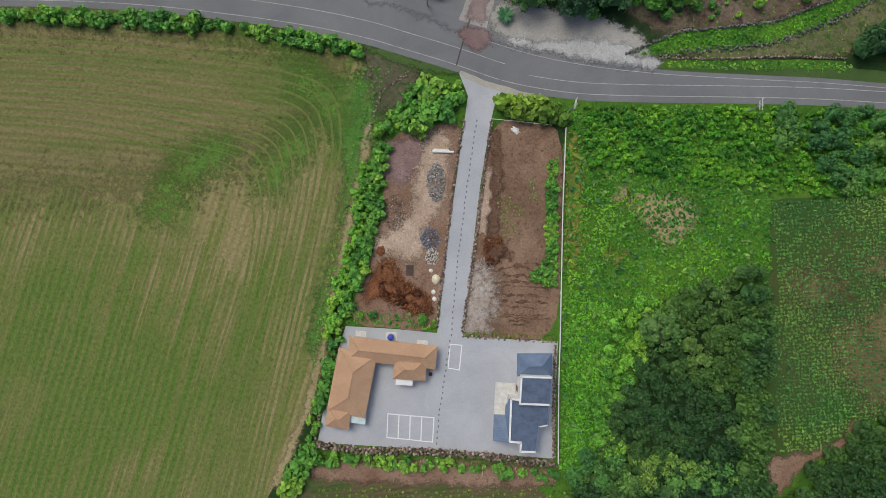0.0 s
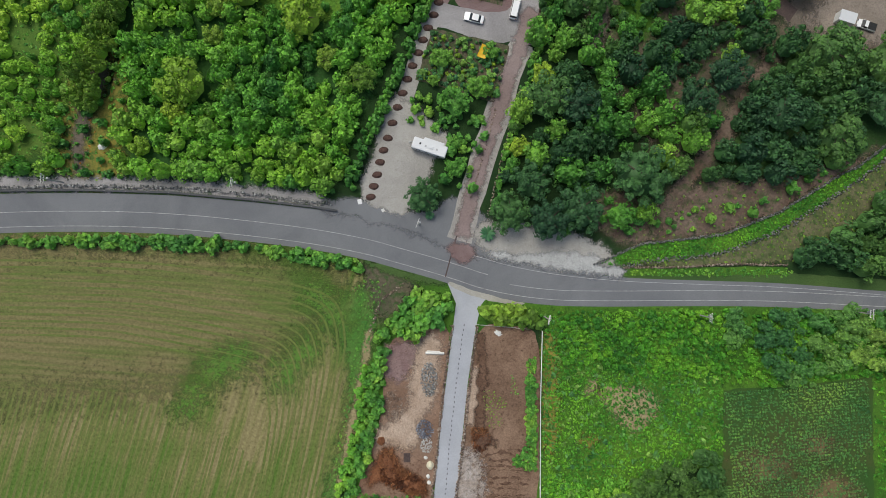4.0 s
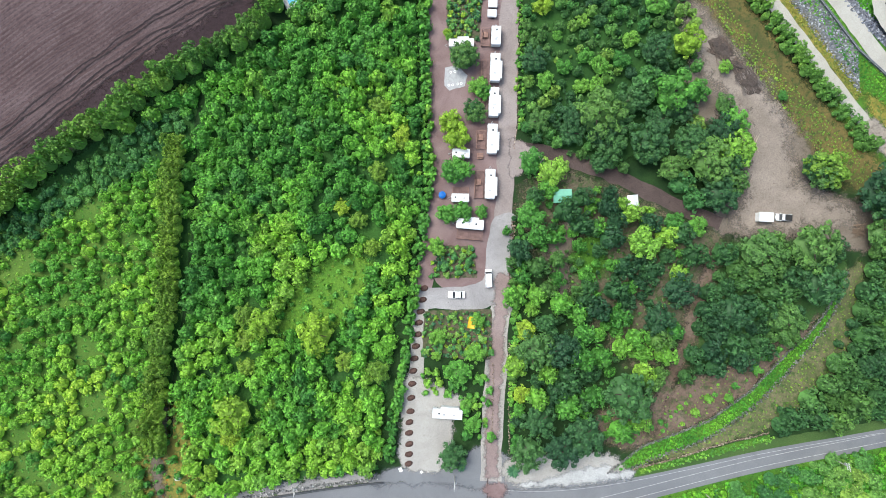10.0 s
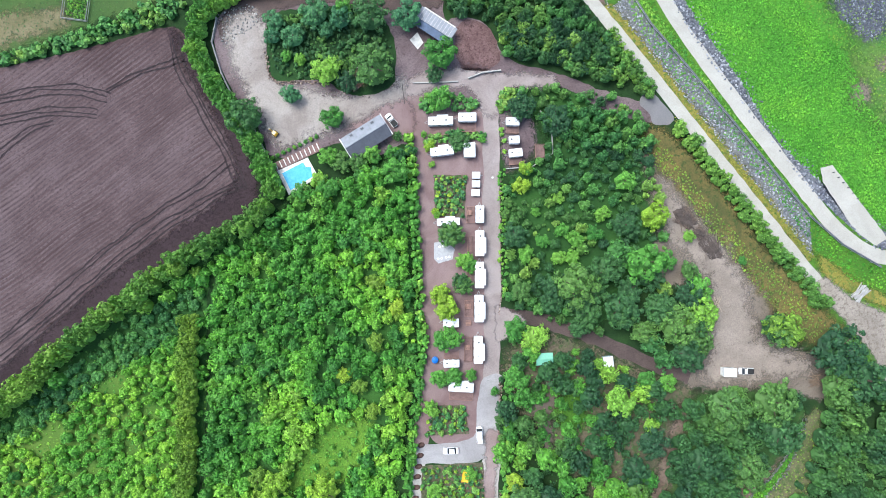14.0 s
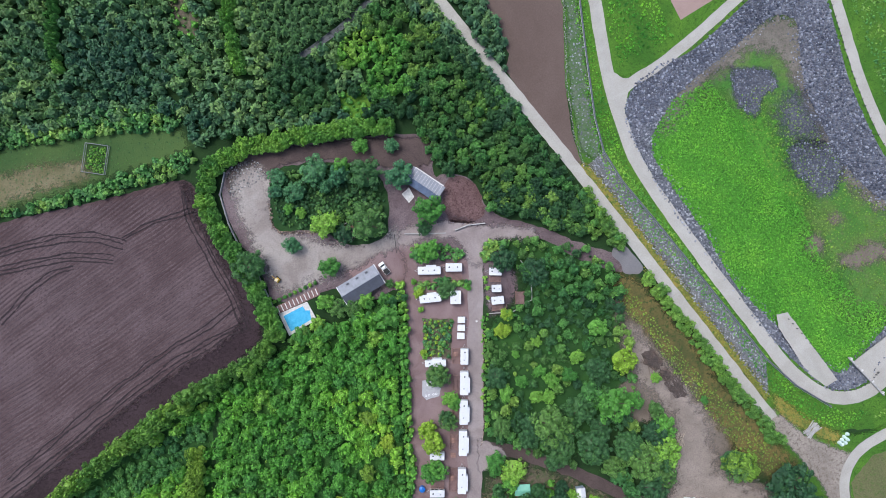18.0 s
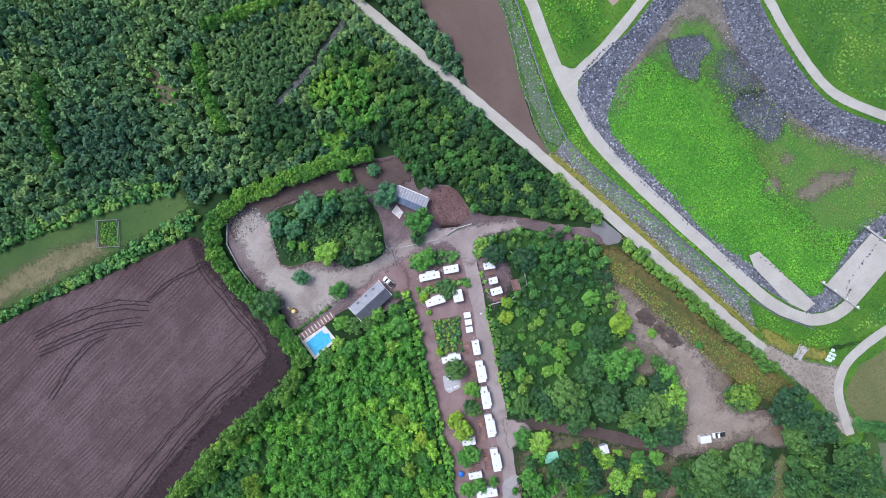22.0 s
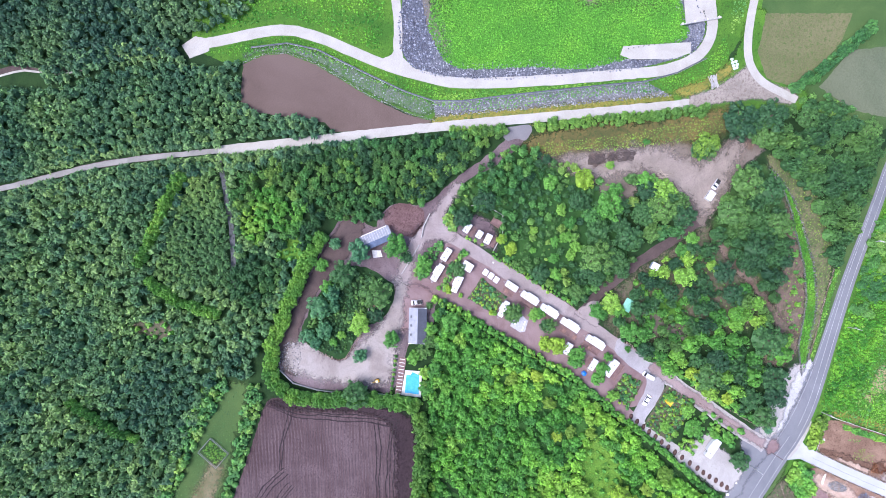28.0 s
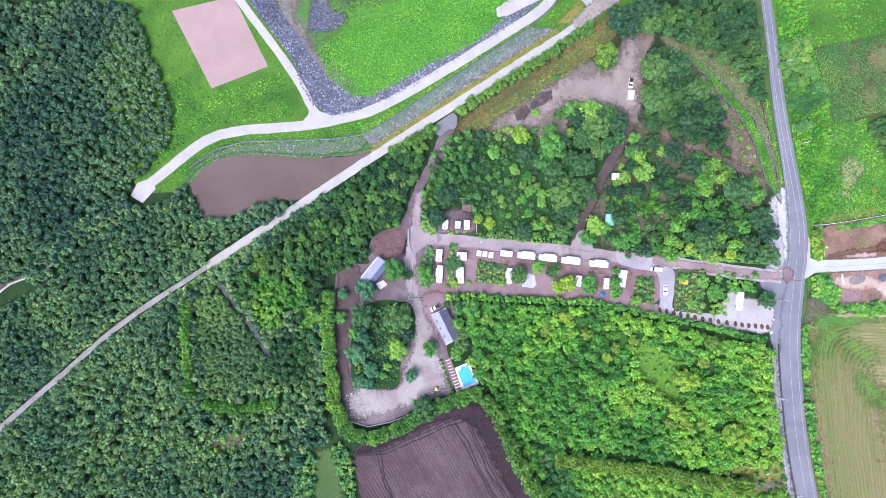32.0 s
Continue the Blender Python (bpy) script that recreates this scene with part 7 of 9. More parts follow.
def blue_house():
    root = root_at("house", 17, -30, 0, "modern house with dark flat roofs, white parapets and blue metal hips", "house")
    o = lambda pts: [(x - 17, y + 30) for x, y in pts]  # noqa: E731
    prism("wall", o([(15.5, -20.7), (21.6, -20.8), (21.5, -24.4), (15.4, -24.2)]), 0.05, 3.2, RENDER_W, root)
    hip_roof("roof", -1.6, 5.6, 4.7, 9.5, 3.3, 1.5, BLUEROOF, root, 0.25, "blue-grey metal hipped roof")
    for nm, pts, h in (("tower", [(15.7, -24.2), (21.4, -24.4), (21, -29.5), (15.4, -29.3)], 5.6), ("block", [(13.9, -28.7), (15.8, -28.9), (15.7, -29.6), (21.1, -29.9), (20.9, -33.7), (19.2, -34), (18.6, -38.8), (15.6, -38.7), (15.8, -37), (13.6, -36.8)], 4.4)):
        pts = o(pts)
        wall = prism("wall", pts, 0.05, h, RENDER_W, root)
        cx, cy = sum(p[0] for p in pts) / len(pts), sum(p[1] for p in pts) / len(pts)
        prism("flat_roof", [(cx + (x - cx) * 0.97, cy + (y - cy) * 0.97) for x, y in pts], h - 0.1, h + 0.06, SLATE, root, "dark blue flat roof")
        n = len(pts)
        for i in range(n):
            (x0, y0), (x1, y1) = pts[i], pts[(i + 1) % n]
            d, a = math.hypot(x1 - x0, y1 - y0), math.degrees(math.atan2(y1 - y0, x1 - x0))
            west = (x0 + x1) / 2 < cx + 0.6
            boxed("parapet", ((x0 + x1) / 2, (y0 + y1) / 2, h + 0.12, d + 0.2, 0.34 if west else 0.2, 0.4), RENDER_W if west or i % 2 == 0 else BLUEROOF, root, "white parapet" if west else "", 0.02, a)
    prism("wall", o([(13.6, -29.4), (13.7, -36.9), (11, -36.9), (11.2, -32.6), (13.4, -32.5)]), 0.05, 2.5, RENDER_W, root)
    bm = bmesh.new()
    v = [bm.verts.new((x - 17, y + 30, z)) for x, y, z in ((10.6, -37.3, 2.5), (13.7, -37.4, 3.6), (13.9, -28.6, 3.6), (13.0, -30.4, 2.9), (12.9, -32.2, 2.8), (10.8, -32.2, 2.5))]
    f = bm.faces.new(v)
    r = bmesh.ops.extrude_face_region(bm, geom=[f])
    bmesh.ops.translate(bm, vec=(0, 0, -0.15), verts=[g for g in r["geom"] if isinstance(g, bmesh.types.BMVert)])
    low = part("lean_to_roof", bm, BLUEROOF, root, "blue-grey metal lean-to roof")
    for i in range(10):
        y = -37 + i * 0.5 + 30
        rodded("seam", (-6.3, y, 2.58), (-3.4, y, 3.6), 0.035, BLUEROOF, low, sides=5)
    for i in range(12):
        x = -1.6 + 0.55 * i
        rodded("seam", (x, 9.7, 3.36), (min(max(x, 0.5), 2.6), 7.6, 4.75), 0.035, BLUEROOF, root, sides=5)
    for x, y, z, sx, sy in ((-3.35, -3, 1.4, 0.08, 1.6), (-5.9, -4.5, 1.3, 0.08, 1.4), (1, -8.85, 1.5, 1.4, 0.08), (4.3, 3, 4.0, 0.08, 1.4), (4.4, -1.6, 2.0, 0.08, 1.6)):
        boxed("window", (x, y, z, sx, sy, 1.3), GLASS, root, "dark window", 0.0)
    boxed("door", (-1.55, 2.5, 1.15, 0.1, 1.0, 2.1), WOOD, root, "front door", 0.0)


blue_house()
ter = prism("terrace", [(11.3, -26.5), (15.3, -26.7), (15.2, -29.5), (13.8, -29), (13.5, -33.1), (11, -33.1)], 0.07, 0.25, CONCPALE, None, "", 0.03)
tagged(ter, "pale concrete terrace beside the flat-roofed house", "terrace")

# parking bays, drain, tank and pads of the paved yard
def painted_lines(name, strokes, z, label):
    bm = bmesh.new()
    for (x0, y0), (x1, y1) in strokes:
        d, a = math.hypot(x1 - x0, y1 - y0), math.degrees(math.atan2(y1 - y0, x1 - x0))
        box(bm, (x0 + x1) / 2, (y0 + y1) / 2, z, d + 0.16, 0.2, 0.012, a)
    return tagged(part(name, bm, plain("bay_paint", (0.8, 0.8, 0.8), 0.7, 0.1, 1.0)), label, "road marking", kind="structure")


topl = [(-9.9, -32.7), (-7.7, -32.9), (-5.5, -33.1), (-3.2, -33.3), (-0.8, -33.5)]
botl = [(-10.1, -37.4), (-7.9, -37.6), (-5.6, -37.8), (-3.4, -38.1), (-1.1, -38.3)]
painted_lines("parking_bays", list(zip(topl, botl)) + list(zip(topl[:-1], topl[1:])) + list(zip(botl[:-1], botl[1:])), 0.086, "four white painted parking bays")
one = [(2.4, -19), (4.7, -19.2), (4.2, -24.1), (2, -23.7)]
painted_lines("parking_bay", list(zip(one, one[1:] + one[:1])), 0.086, "single white painted parking bay")
drain = new("drain_line")
tagged(drain, "row of dark drain grates along the driveway", "drain", kind="structure")
gm = bmesh.new()
box(gm, 0, 0, 0, 0.22, 0.45, 0.02)
grate_mesh = bpy.data.meshes.new("grate")
gm.to_mesh(grate_mesh)
gm.free()
grate_mesh.materials.append(plain("grey_grate", (0.15, 0.15, 0.16), 0.7, 0.2, 2))
for i, (x, y) in enumerate(resample([(7.6, 25.1), (5.4, 10), (3.6, -4.8), (2.6, -17.2), (1.8, -22), (0.2, -33), (-0.3, -38.6)], 1.05, False)):
    g = new("grate", grate_mesh)
    g.parent, g.location, g.rotation_euler = drain, (x + random.uniform(-0.1, 0.1), y, 0.074 if y > -17 else 0.09), (0, 0, radians(-8))
tank = root_at("water_tank", -9.3, -17.5, 0, "blue dome-topped water tank on a concrete pad", "tank")
boxed("pad", (0.1, 0, 0.13, 2.2, 1.9, 0.1), CONCPALE, tank, "", 0.02)
rodded("shell", (0, 0, 0.18), (0, 0, 1.2), 0.62, plain("dark_blue_plastic", (0.03, 0.05, 0.30), 0.35), tank, "", sides=20)
rodded("dome", (0, 0, 1.2), (0, 0, 1.5), 0.62, plain("blue_lid", (0.06, 0.08, 0.45), 0.35), tank, "", 0.15, 20)
for x, y, sx, sy in ((-3.1, -18.8, 2.2, 1.3), (-15.2, -16.9, 2.1, 1.1)):
    tagged(boxed("slab", (x, y, 0.12, sx, sy, 0.09), CONCPALE, None, "", 0.02, -6), "pale concrete slab by the house", "slab")
drum = root_at("fire_drum", -1.5, -24.8, 0, "small rusty round drum standing on the yard", "drum")
rodded("shell", (0, 0, 0.08), (0, 0, 0.7), 0.38, plain("rust", (0.16, 0.06, 0.04), 0.9, 0.3, 3), drum, "", sides=16)
rodded("ash", (0, 0, 0.7), (0, 0, 0.71), 0.3, RUBBER, drum, "", sides=16)

# walls round the plots
for k, (line, h, label) in enumerate([([(-23.9, -38.6), (-16.2, -39.8), (-0.8, -40), (10.2, -41), (19.3, -42.2), (23, -42.4)], 1.0, "dry-stone wall of brown and pale stones below the yard"), ([(5.0, 25.1), (3.2, 13.5), (1.4, -1.3), (-0.3, -15.5)], 0.5, "low dry-stone edging of the driveway"), ([(10.5, 24.8), (9.4, 17.1), (7.7, 3.5), (4.8, -16.7)], 0.5, "low dry-stone edging of the driveway"), ([(5, -17.4), (13.9, -18), (23.4, -18.6)], 0.4, "low stone edging between plot and yard"), ([(23.1, -19.4), (22.8, -31.8), (22.9, -41.3)], 0.8, "dry-stone wall beside the flat-roofed house"), ([(-19.0, -16), (-22.4, -27), (-24.2, -38)], 0.7, "dry-stone wall under the hedge"), ([(-9.6, 22.4), (-13.5, 24.5), (-11, 31), (-6, 34.5)], 0.4, "low stone line beside the field track")]):
    stone_wall(line, h, 0.55 if h < 0.9 else 1.3, 0.26 if h < 0.9 else 0.34, label, 100 + k)
stone_wall([(-108, 57.2), (-80, 57.6), (-57, 56.9), (-38, 55), (-22, 52.6)], 0.5, 0.8, 0.28, "pale stones along the edge of the wood", 120, STONEGREY)
stone_wall(BANK_IN, 0.6, 0.5, 0.22, "dry-stone wall curving above the road", 121, STONEDULL)
stone_wall(BANK_OUT, 0.7, 1.1, 0.26, "broad dry-stone wall below the grass bank", 128, STONEDULL)
stone_wall([(43.8, 37.6), (56.8, 37.4), (66.9, 38.0), (80.9, 37.6)], 0.5, 0.4, 0.25, "low stone wall beside the road", 122)
stone_wall([(13.4, 50), (17.4, 65), (21, 78)], 0.35, 0.5, 0.22, "stones along the lane", 123)
stone_wall([(24.6, 90.5), (27.2, 99), (30.2, 108.5)], 0.5, 0.9, 0.3, "dark boulders along the camp lane", 124)
stone_wall([(35.5, 127.5), (38.3, 134), (41, 144), (44.6, 156), (47.8, 167)], 0.35, 0.5, 0.22, "stones along the camp lane", 125)
stone_wall([(92.2, 282.6), (98, 275.8), (101.1, 267), (100.3, 255.4), (97.5, 244), (94.1, 231.4), (91.8, 215), (92, 204)], 0.35, 0.5, 0.24, "line of pale stones along the dark field", 129, STONEGREY)
stone_wall([(-7.6, 220), (-8.5, 213), (-6.5, 210.5), (2, 208.3), (7, 205.8)], 0.6, 0.9, 0.3, "stone edging of the planted island", 126)
stone_wall([(15.5, 74), (11.5, 60), (9.5, 54)], 0.35, 0.5, 0.22, "stones along the lane", 127)
# heaps on the west plot
hs = np.random.default_rng(9)
for k, (x, y, rx, ry, n, mat_, low, label) in enumerate([(-0.4, 13.0, 1.9, 3.9, 330, STONEGREY, 0.13, "heap of grey stones on the plot"), (-8.6, 7, 2.4, 3.8, 260, STONEBROWN, 0.10, "spread heap of brownish rubble"), (-1.5, 1.8, 2.0, 2.2, 220, STONEMAT, 0.12, "heap of greyish stones beside the driveway"), (-1.2, -1.6, 1.4, 1.8, 130, CONCPALE, 0.10, "heap of pale rubble")]):
    r = np.sqrt(hs.random(n))
    a = hs.uniform(0, 6.283, n)
    stones("stone_heap", [(x + rx * q * math.cos(b), y + ry * q * math.sin(b), 0.05 + 0.5 * (1 - q * q)) for q, b in zip(r, a)], low, low * 1.9, mat_, label, "stones", 130 + k)
heap("soil_mound", -9.4, -6.2, 1.7, 3.2, 0.8, 20, RUSTSOIL, "heap of rust-red soil with dry stalks", "heap", 4, lumpy=0.5)
heap("soil_mound", -11.3, -0.6, 0.9, 1.0, 0.4, 0, RUSTSOIL, "small heap of rust-red soil", "heap", 6, lumpy=0.4)
heap("soil_mound", 11.4, -1.0, 2.0, 1.5, 0.7, 30, plain("brown_mound_soil", (0.15, 0.08, 0.05), 0.95, 0.3, 2.5, relief=0.1), "heap of brown soil churned by wheels", "heap", 7, lumpy=0.5)
heap("soil_mound", -4.2, -10.6, 2.6, 1.7, 0.7, -10, RUSTSOIL, "heap of rust-red soil with dry stalks", "heap", 5, lumpy=0.5)
tagged(boxed("pit_cover", (-5.6, -4.4, 0.1, 1.5, 2.1, 0.1), DARKDIRT, None, "", 0.03), "dark square pit in the bare plot", "pit")
sheet = root_at("plastic_sheet", 1.0, 19.0, -2, "long rolled white plastic sheet on the soil", "sheet")
bm = bmesh.new()
rod(bm, (-2.1, 0, 0.25), (2.1, -0.05, 0.25), 0.32, 0.26, 10)
rod(bm, (-1.8, 0.35, 0.18), (1.2, 0.3, 0.18), 0.2, 0.14, 8)
part("roll", bm, SHEET, sheet)
for k, (x, y, r, m_) in enumerate([(-0.4, -6.2, 1.0, plain("cream_bag", (0.72, 0.66, 0.48), 0.7)), (-0.9, -8.7, 0.5, SHEET), (-0.7, -10.1, 0.5, SHEET), (-1.4, -4.5, 0.45, SHEET)]):
    heap("bulk_bag", x, y, r * 0.85, r, r * 0.7, 20 * k, m_, "pale bulk bag slumped on the plot", "bag", 20 + k, "bulk bags", 0.2)
heap("tarpaulin", 15.3, 23.2, 0.9, 0.5, 0.4, -30, SHEET, "crumpled white tarpaulin by the bushes", "tarpaulin", 31, lumpy=0.6)
fence = root_at("wire_fence", 0, 0, 0, "white-topped fence along the bare plot", "fence")
fl = resample([(25.1, 23.6), (24.5, 8.2), (24, -17.3), (23.7, -27), (23.6, -42.4)], 2.6, False)
for (x0, y0), (x1, y1) in zip(fl[:-1], fl[1:]):
    rodded("rail", (x0, y0, 1.1), (x1, y1, 1.1), 0.07, RENDER_W, fence, sides=6)
    rodded("rail", (x0, y0, 0.55), (x1, y1, 0.55), 0.04, RENDER_W, fence, sides=6)
    rodded("post", (x0, y0, 0), (x0, y0, 1.2), 0.06, RENDER_W, fence, sides=6)
fence = root_at("wire_fence", 0, 0, 0, "grey pipe fence at the head of the plot", "fence")
fl = resample([(10.4, 25.3), (15.8, 24.8), (22.3, 24.1)], 2.3, False)
for (x0, y0), (x1, y1) in zip(fl[:-1], fl[1:]):
    rodded("rail", (x0, y0, 1.0), (x1, y1, 1.0), 0.06, CONCPALE, fence, sides=6)
    rodded("post", (x0, y0, 0), (x0, y0, 1.1), 0.06, CONCPALE, fence, sides=6)
rail = root_at("guard_rail", 0, 0, 0, "dark steel guard rail along the road", "guard rail")
fl = resample([(-125, 56.6), (-95.6, 56.7), (-76.8, 56.6), (-57.9, 55.8), (-39, 53.9), (-26, 52.2), (-20.5, 51.2)], 4.0, False)
RAILMAT = plain("dark_rail", (0.045, 0.048, 0.055), 0.6, 0.15, 1)
for (x0, y0), (x1, y1) in zip(fl[:-1], fl[1:]):
    d, a = math.hypot(x1 - x0, y1 - y0), math.degrees(math.atan2(y1 - y0, x1 - x0))
    boxed("beam", ((x0 + x1) / 2, (y0 + y1) / 2, 0.55, d, 0.5, 0.35), RAILMAT, rail, "", 0.04, a)
    rodded("post", (x0, y0, 0), (x0, y0, 0.7), 0.07, STEEL, rail, sides=6)


def utility_pole(x, y, turn, height=7.6):
    root = root_at("utility_pole", x, y, turn, "grey concrete utility pole with white crossarms", "utility pole", "utility poles")
    rodded("shaft", (0, 0, 0), (0, 0, height), 0.17, CONC, root, "", 0.1, 10)
    for z, w in ((height - 0.3, 2.2), (height - 1.2, 1.7)):
        arm = boxed("crossarm", (0, 0.14, z, w, 0.12, 0.12), CONCPALE, root, "", 0.01)
        for k in (-0.45, -0.15, 0.15, 0.45):
            rodded("insulator", (k * w, 0.14, z + 0.05), (k * w, 0.14, z + 0.32), 0.07, RENDER_W, arm, "", 0.05)
    rodded("transformer", (0.3, -0.2, height - 2.4), (0.3, -0.2, height - 1.6), 0.22, STEEL, root, "", sides=12)


for x, y, a in ((-81.5, 58.4, 85), (-41.6, 57.0, 80), (-2.1, 47.9, 70), (25.7, 26.8, 78), (60.4, 26.7, 88), (95.1, 27.0, 88)):
    utility_pole(x, y, a)


# ---- caravans, cabins and cars ----
def caravan(x, y, turn, length, width, label, slide=0.0, vents=2, height=2.7, category="caravan"):
    root = root_at("caravan", x, y, turn, label, category, "caravans")
    body = boxed("body", (0, 0, 0.55 + (height - 0.65) / 2, width, length, height - 0.65), WHITE, root, "", 0.14)
    boxed("roof", (0, 0, height - 0.06, width - 0.12, length - 0.16, 0.1), WHITE, root, "white panelled roof", 0.04)
    if slide:
        sl = boxed("slide_out", (width / 2 + 0.22, -length * 0.08, height / 2 + 0.2, 0.6, length * slide, height - 0.7), WHITE, root, "", 0.05)
    for i in range(vents):
        v = boxed("roof_vent", (0.1 * (-1) ** i, length * (0.28 - 0.5 * i / max(vents - 1, 1)), height + 0.06, 0.42, 0.42, 0.12), STEEL if i % 2 else GLASS, root, "", 0.03)
    boxed("air_conditioner", (0, -length * 0.05, height + 0.1, 0.7, 0.9, 0.2), WHITE, root, "", 0.06)
    for s in (-1, 1):
        for f in (-0.28, 0.05, 0.3):
            boxed("window", (s * (width / 2 + 0.005), f * length, 1.75, 0.03, 0.9, 0.6), GLASS, root, "dark window", 0.0)
        bm = bmesh.new()
        rod(bm, (s * (width / 2 - 0.2), -0.35, 0.33), (s * (width / 2 - 0.02), -0.35, 0.33), 0.33, sides=14)
        w = part("wheel", bm, RUBBER, root)
        rodded("rim", (s * (width / 2 - 0.03), -0.35, 0.33), (s * (width / 2), -0.35, 0.33), 0.18, STEEL, w, "", sides=10)
    boxed("door", (-width / 2 - 0.005, -length * 0.2, 1.5, 0.04, 0.75, 1.8), plain("pale_door", (0.65, 0.66, 0.68), 0.5), root, "", 0.0)
    bm = bmesh.new()
    rod(bm, (-0.5, length / 2, 0.5), (0, length / 2 + 1.1, 0.5), 0.06)
    rod(bm, (0.5, length / 2, 0.5), (0, length / 2 + 1.1, 0.5), 0.06)
    part("tow_bar", bm, STEEL, root)
    boxed("chassis", (0, 0, 0.5, width * 0.7, length * 0.95, 0.14), STEEL, root, "", 0.0)
    return root


def deck(x, y, turn, sx, sy, label, bench=True):
    root = root_at("wooden_deck", x, y, turn, label, "deck", "caravan decks")
    bm = bmesh.new()
    n = max(4, int(sy / 0.28))
    for i in range(n):
        box(bm, 0, -sy / 2 + (i + 0.5) * sy / n, 0.45, sx, sy / n - 0.03, 0.05)
    part("deck_top", bm, DECK, root)
    bm = bmesh.new()
    for i in (-1, 0, 1):
        box(bm, i * sx * 0.45, 0, 0.24, 0.1, sy, 0.36)
    part("joists", bm, WOOD, root)
    for s in (-1, 1):
        boxed("rail", (0, s * sy / 2, 1.3, sx, 0.09, 0.09), DECKRAIL, root, "", 0.01)
        boxed("rail", (-sx / 2, 0, 1.3 if s < 0 else 0.9, 0.09, sy, 0.09), DECKRAIL, root, "", 0.01)
        for k in (-1, 1):
            boxed("post", (k * sx / 2, s * sy / 2, 0.7, 0.1, 0.1, 1.3), DECKRAIL, root, "", 0.01)
    if bench:
        b = root_at("picnic_table", x, y, turn + 4, "brown wooden picnic table on the deck", "table", "picnic tables", 0.48)
        boxed("tabletop", (-0.2, 0.6, 0.72, 0.75, 1.5, 0.06), DECKRAIL, b, "", 0.01)
        for s in (-0.62, 0.62):
            boxed("bench", (-0.2 + s, 0.6, 0.43, 0.26, 1.5, 0.05), DECKRAIL, b, "", 0.01)
        for s in (-0.6, 0.6):
            boxed("trestle", (-0.2, 0.6 + s, 0.36, 1.3, 0.08, 0.7), DECKRAIL, b, "", 0.01)
    return root


HEAD = -16.7
AX = (math.sin(radians(16.7)), math.cos(radians(16.7)))
for k, (x, y, l, w) in enumerate([(38.4, 157, 5.0, 2.5), (36, 149, 7.4, 2.6), (33.3, 140.3, 7.6, 2.6), (30.4, 131.1, 7.8, 2.6), (26.8, 119.8, 7.8, 2.6)]):
    caravan(x, y, HEAD, l, w, ("short white caravan beside its deck" if k == 0 else "long white caravan with a slide-out beside the gravel lane"), 0.0 if k == 0 else 0.62)
    dx = -(w / 2 + 1.35)
    deck(x + dx * AX[1] - (0.2 if k else 0), y - dx * AX[0], HEAD, 2.4 if k in (0, 4, 3) else 1.4, l * (0.92 if k in (0, 4) else 0.6), "red-brown wooden deck beside a caravan", k in (0, 3, 4))
for x, y, a, l, w, label in [(35.3, 186, 75, 7.2, 2.5, "white caravan parked across the pitch"), (43, 184.8, 74, 5.2, 2.6, "white caravan parked across the pitch"), (33.2, 177.5, 80, 6.8, 2.5, "white caravan between two trees"), (40.9, 175.6, -15, 4.2, 3.4, "square white cabin with an awning roof"), (55.2, 179.9, 73, 3.9, 2.4, "small white caravan with dark roof hatches"), (54.1, 174.7, 76, 3.0, 2.3, "small white caravan under a tree"), (53.4, 171, 80, 3.9, 2.4, "small white caravan with a front deck"), (29.1, 157.5, 76, 6.6, 2.1, "white caravan half hidden under a tree"), (21.5, 129.5, 73, 4.6, 2.4, "pale caravan under the trees"), (18.3, 118.3, 74, 4.6, 2.2, "small white caravan with a brown deck"), (19.0, 111, 70, 7.2, 2.6, "white caravan with a dark deck in front")]:
    caravan(x, y, a, l, w, label, 0.45 if l > 6 else 0.0, 2 if l < 5 else 3)
    if label.split()[-1] not in ("tree", "trees") and l != 4.2:
        ux, uy = math.sin(radians(16.7)), math.cos(radians(16.7))
        out = 1.35 if l > 5 else 1.0
        out = -out - w if label.endswith("brown deck") else out
        deck(x - ux * (w / 2 + out), y - uy * (w / 2 + out), a, 1.9 if l < 5 else 2.5, l * 0.92, "red-brown wooden deck in front of a caravan", False)
deck(60.5, 169.7, -16, 2.8, 3.8, "low wooden terrace behind the small caravans", False)
table = root_at("picnic_table", 26.3, 127.8, -16, "brown wooden picnic table between two caravans", "table", "picnic tables", 0.06)
boxed("tabletop", (0, 0, 0.72, 1.7, 0.75, 0.06), DECKRAIL, table, "", 0.01)
for s in (-0.62, 0.62):
    boxed("bench", (0, s, 0.43, 1.7, 0.26, 0.05), DECKRAIL, table, "", 0.01)
    boxed("trestle", (s, 0, 0.36, 0.08, 1.3, 0.7), DECKRAIL, table, "", 0.01)
caravan(0.5, 64.8, 71, 7.8, 2.5, "white motor caravan parked on the pale pad", 0.6, 4, 2.9)
for x, y in ((40.7, 168.2), (39.95, 165.8), (39.1, 163.4)):
    c = root_at("camping_trailer", x, y, HEAD, "small white folded camping trailer", "trailer", "camping trailers")
    boxed("body", (0, 0, 0.75, 2.3, 1.9, 0.75), WHITE, c, "", 0.08)
    boxed("lid", (0, 0, 1.2, 2.4, 2.0, 0.16), WHITE, c, "", 0.05)
    for s in (-1, 1):
        rodded("wheel", (0.3, s * 0.98, 0.3), (0.3, s * 1.1, 0.3), 0.3, RUBBER, c, "", sides=12)
    rodded("tow_bar", (1.1, 0, 0.5), (2.0, 0, 0.45), 0.05, STEEL, c)


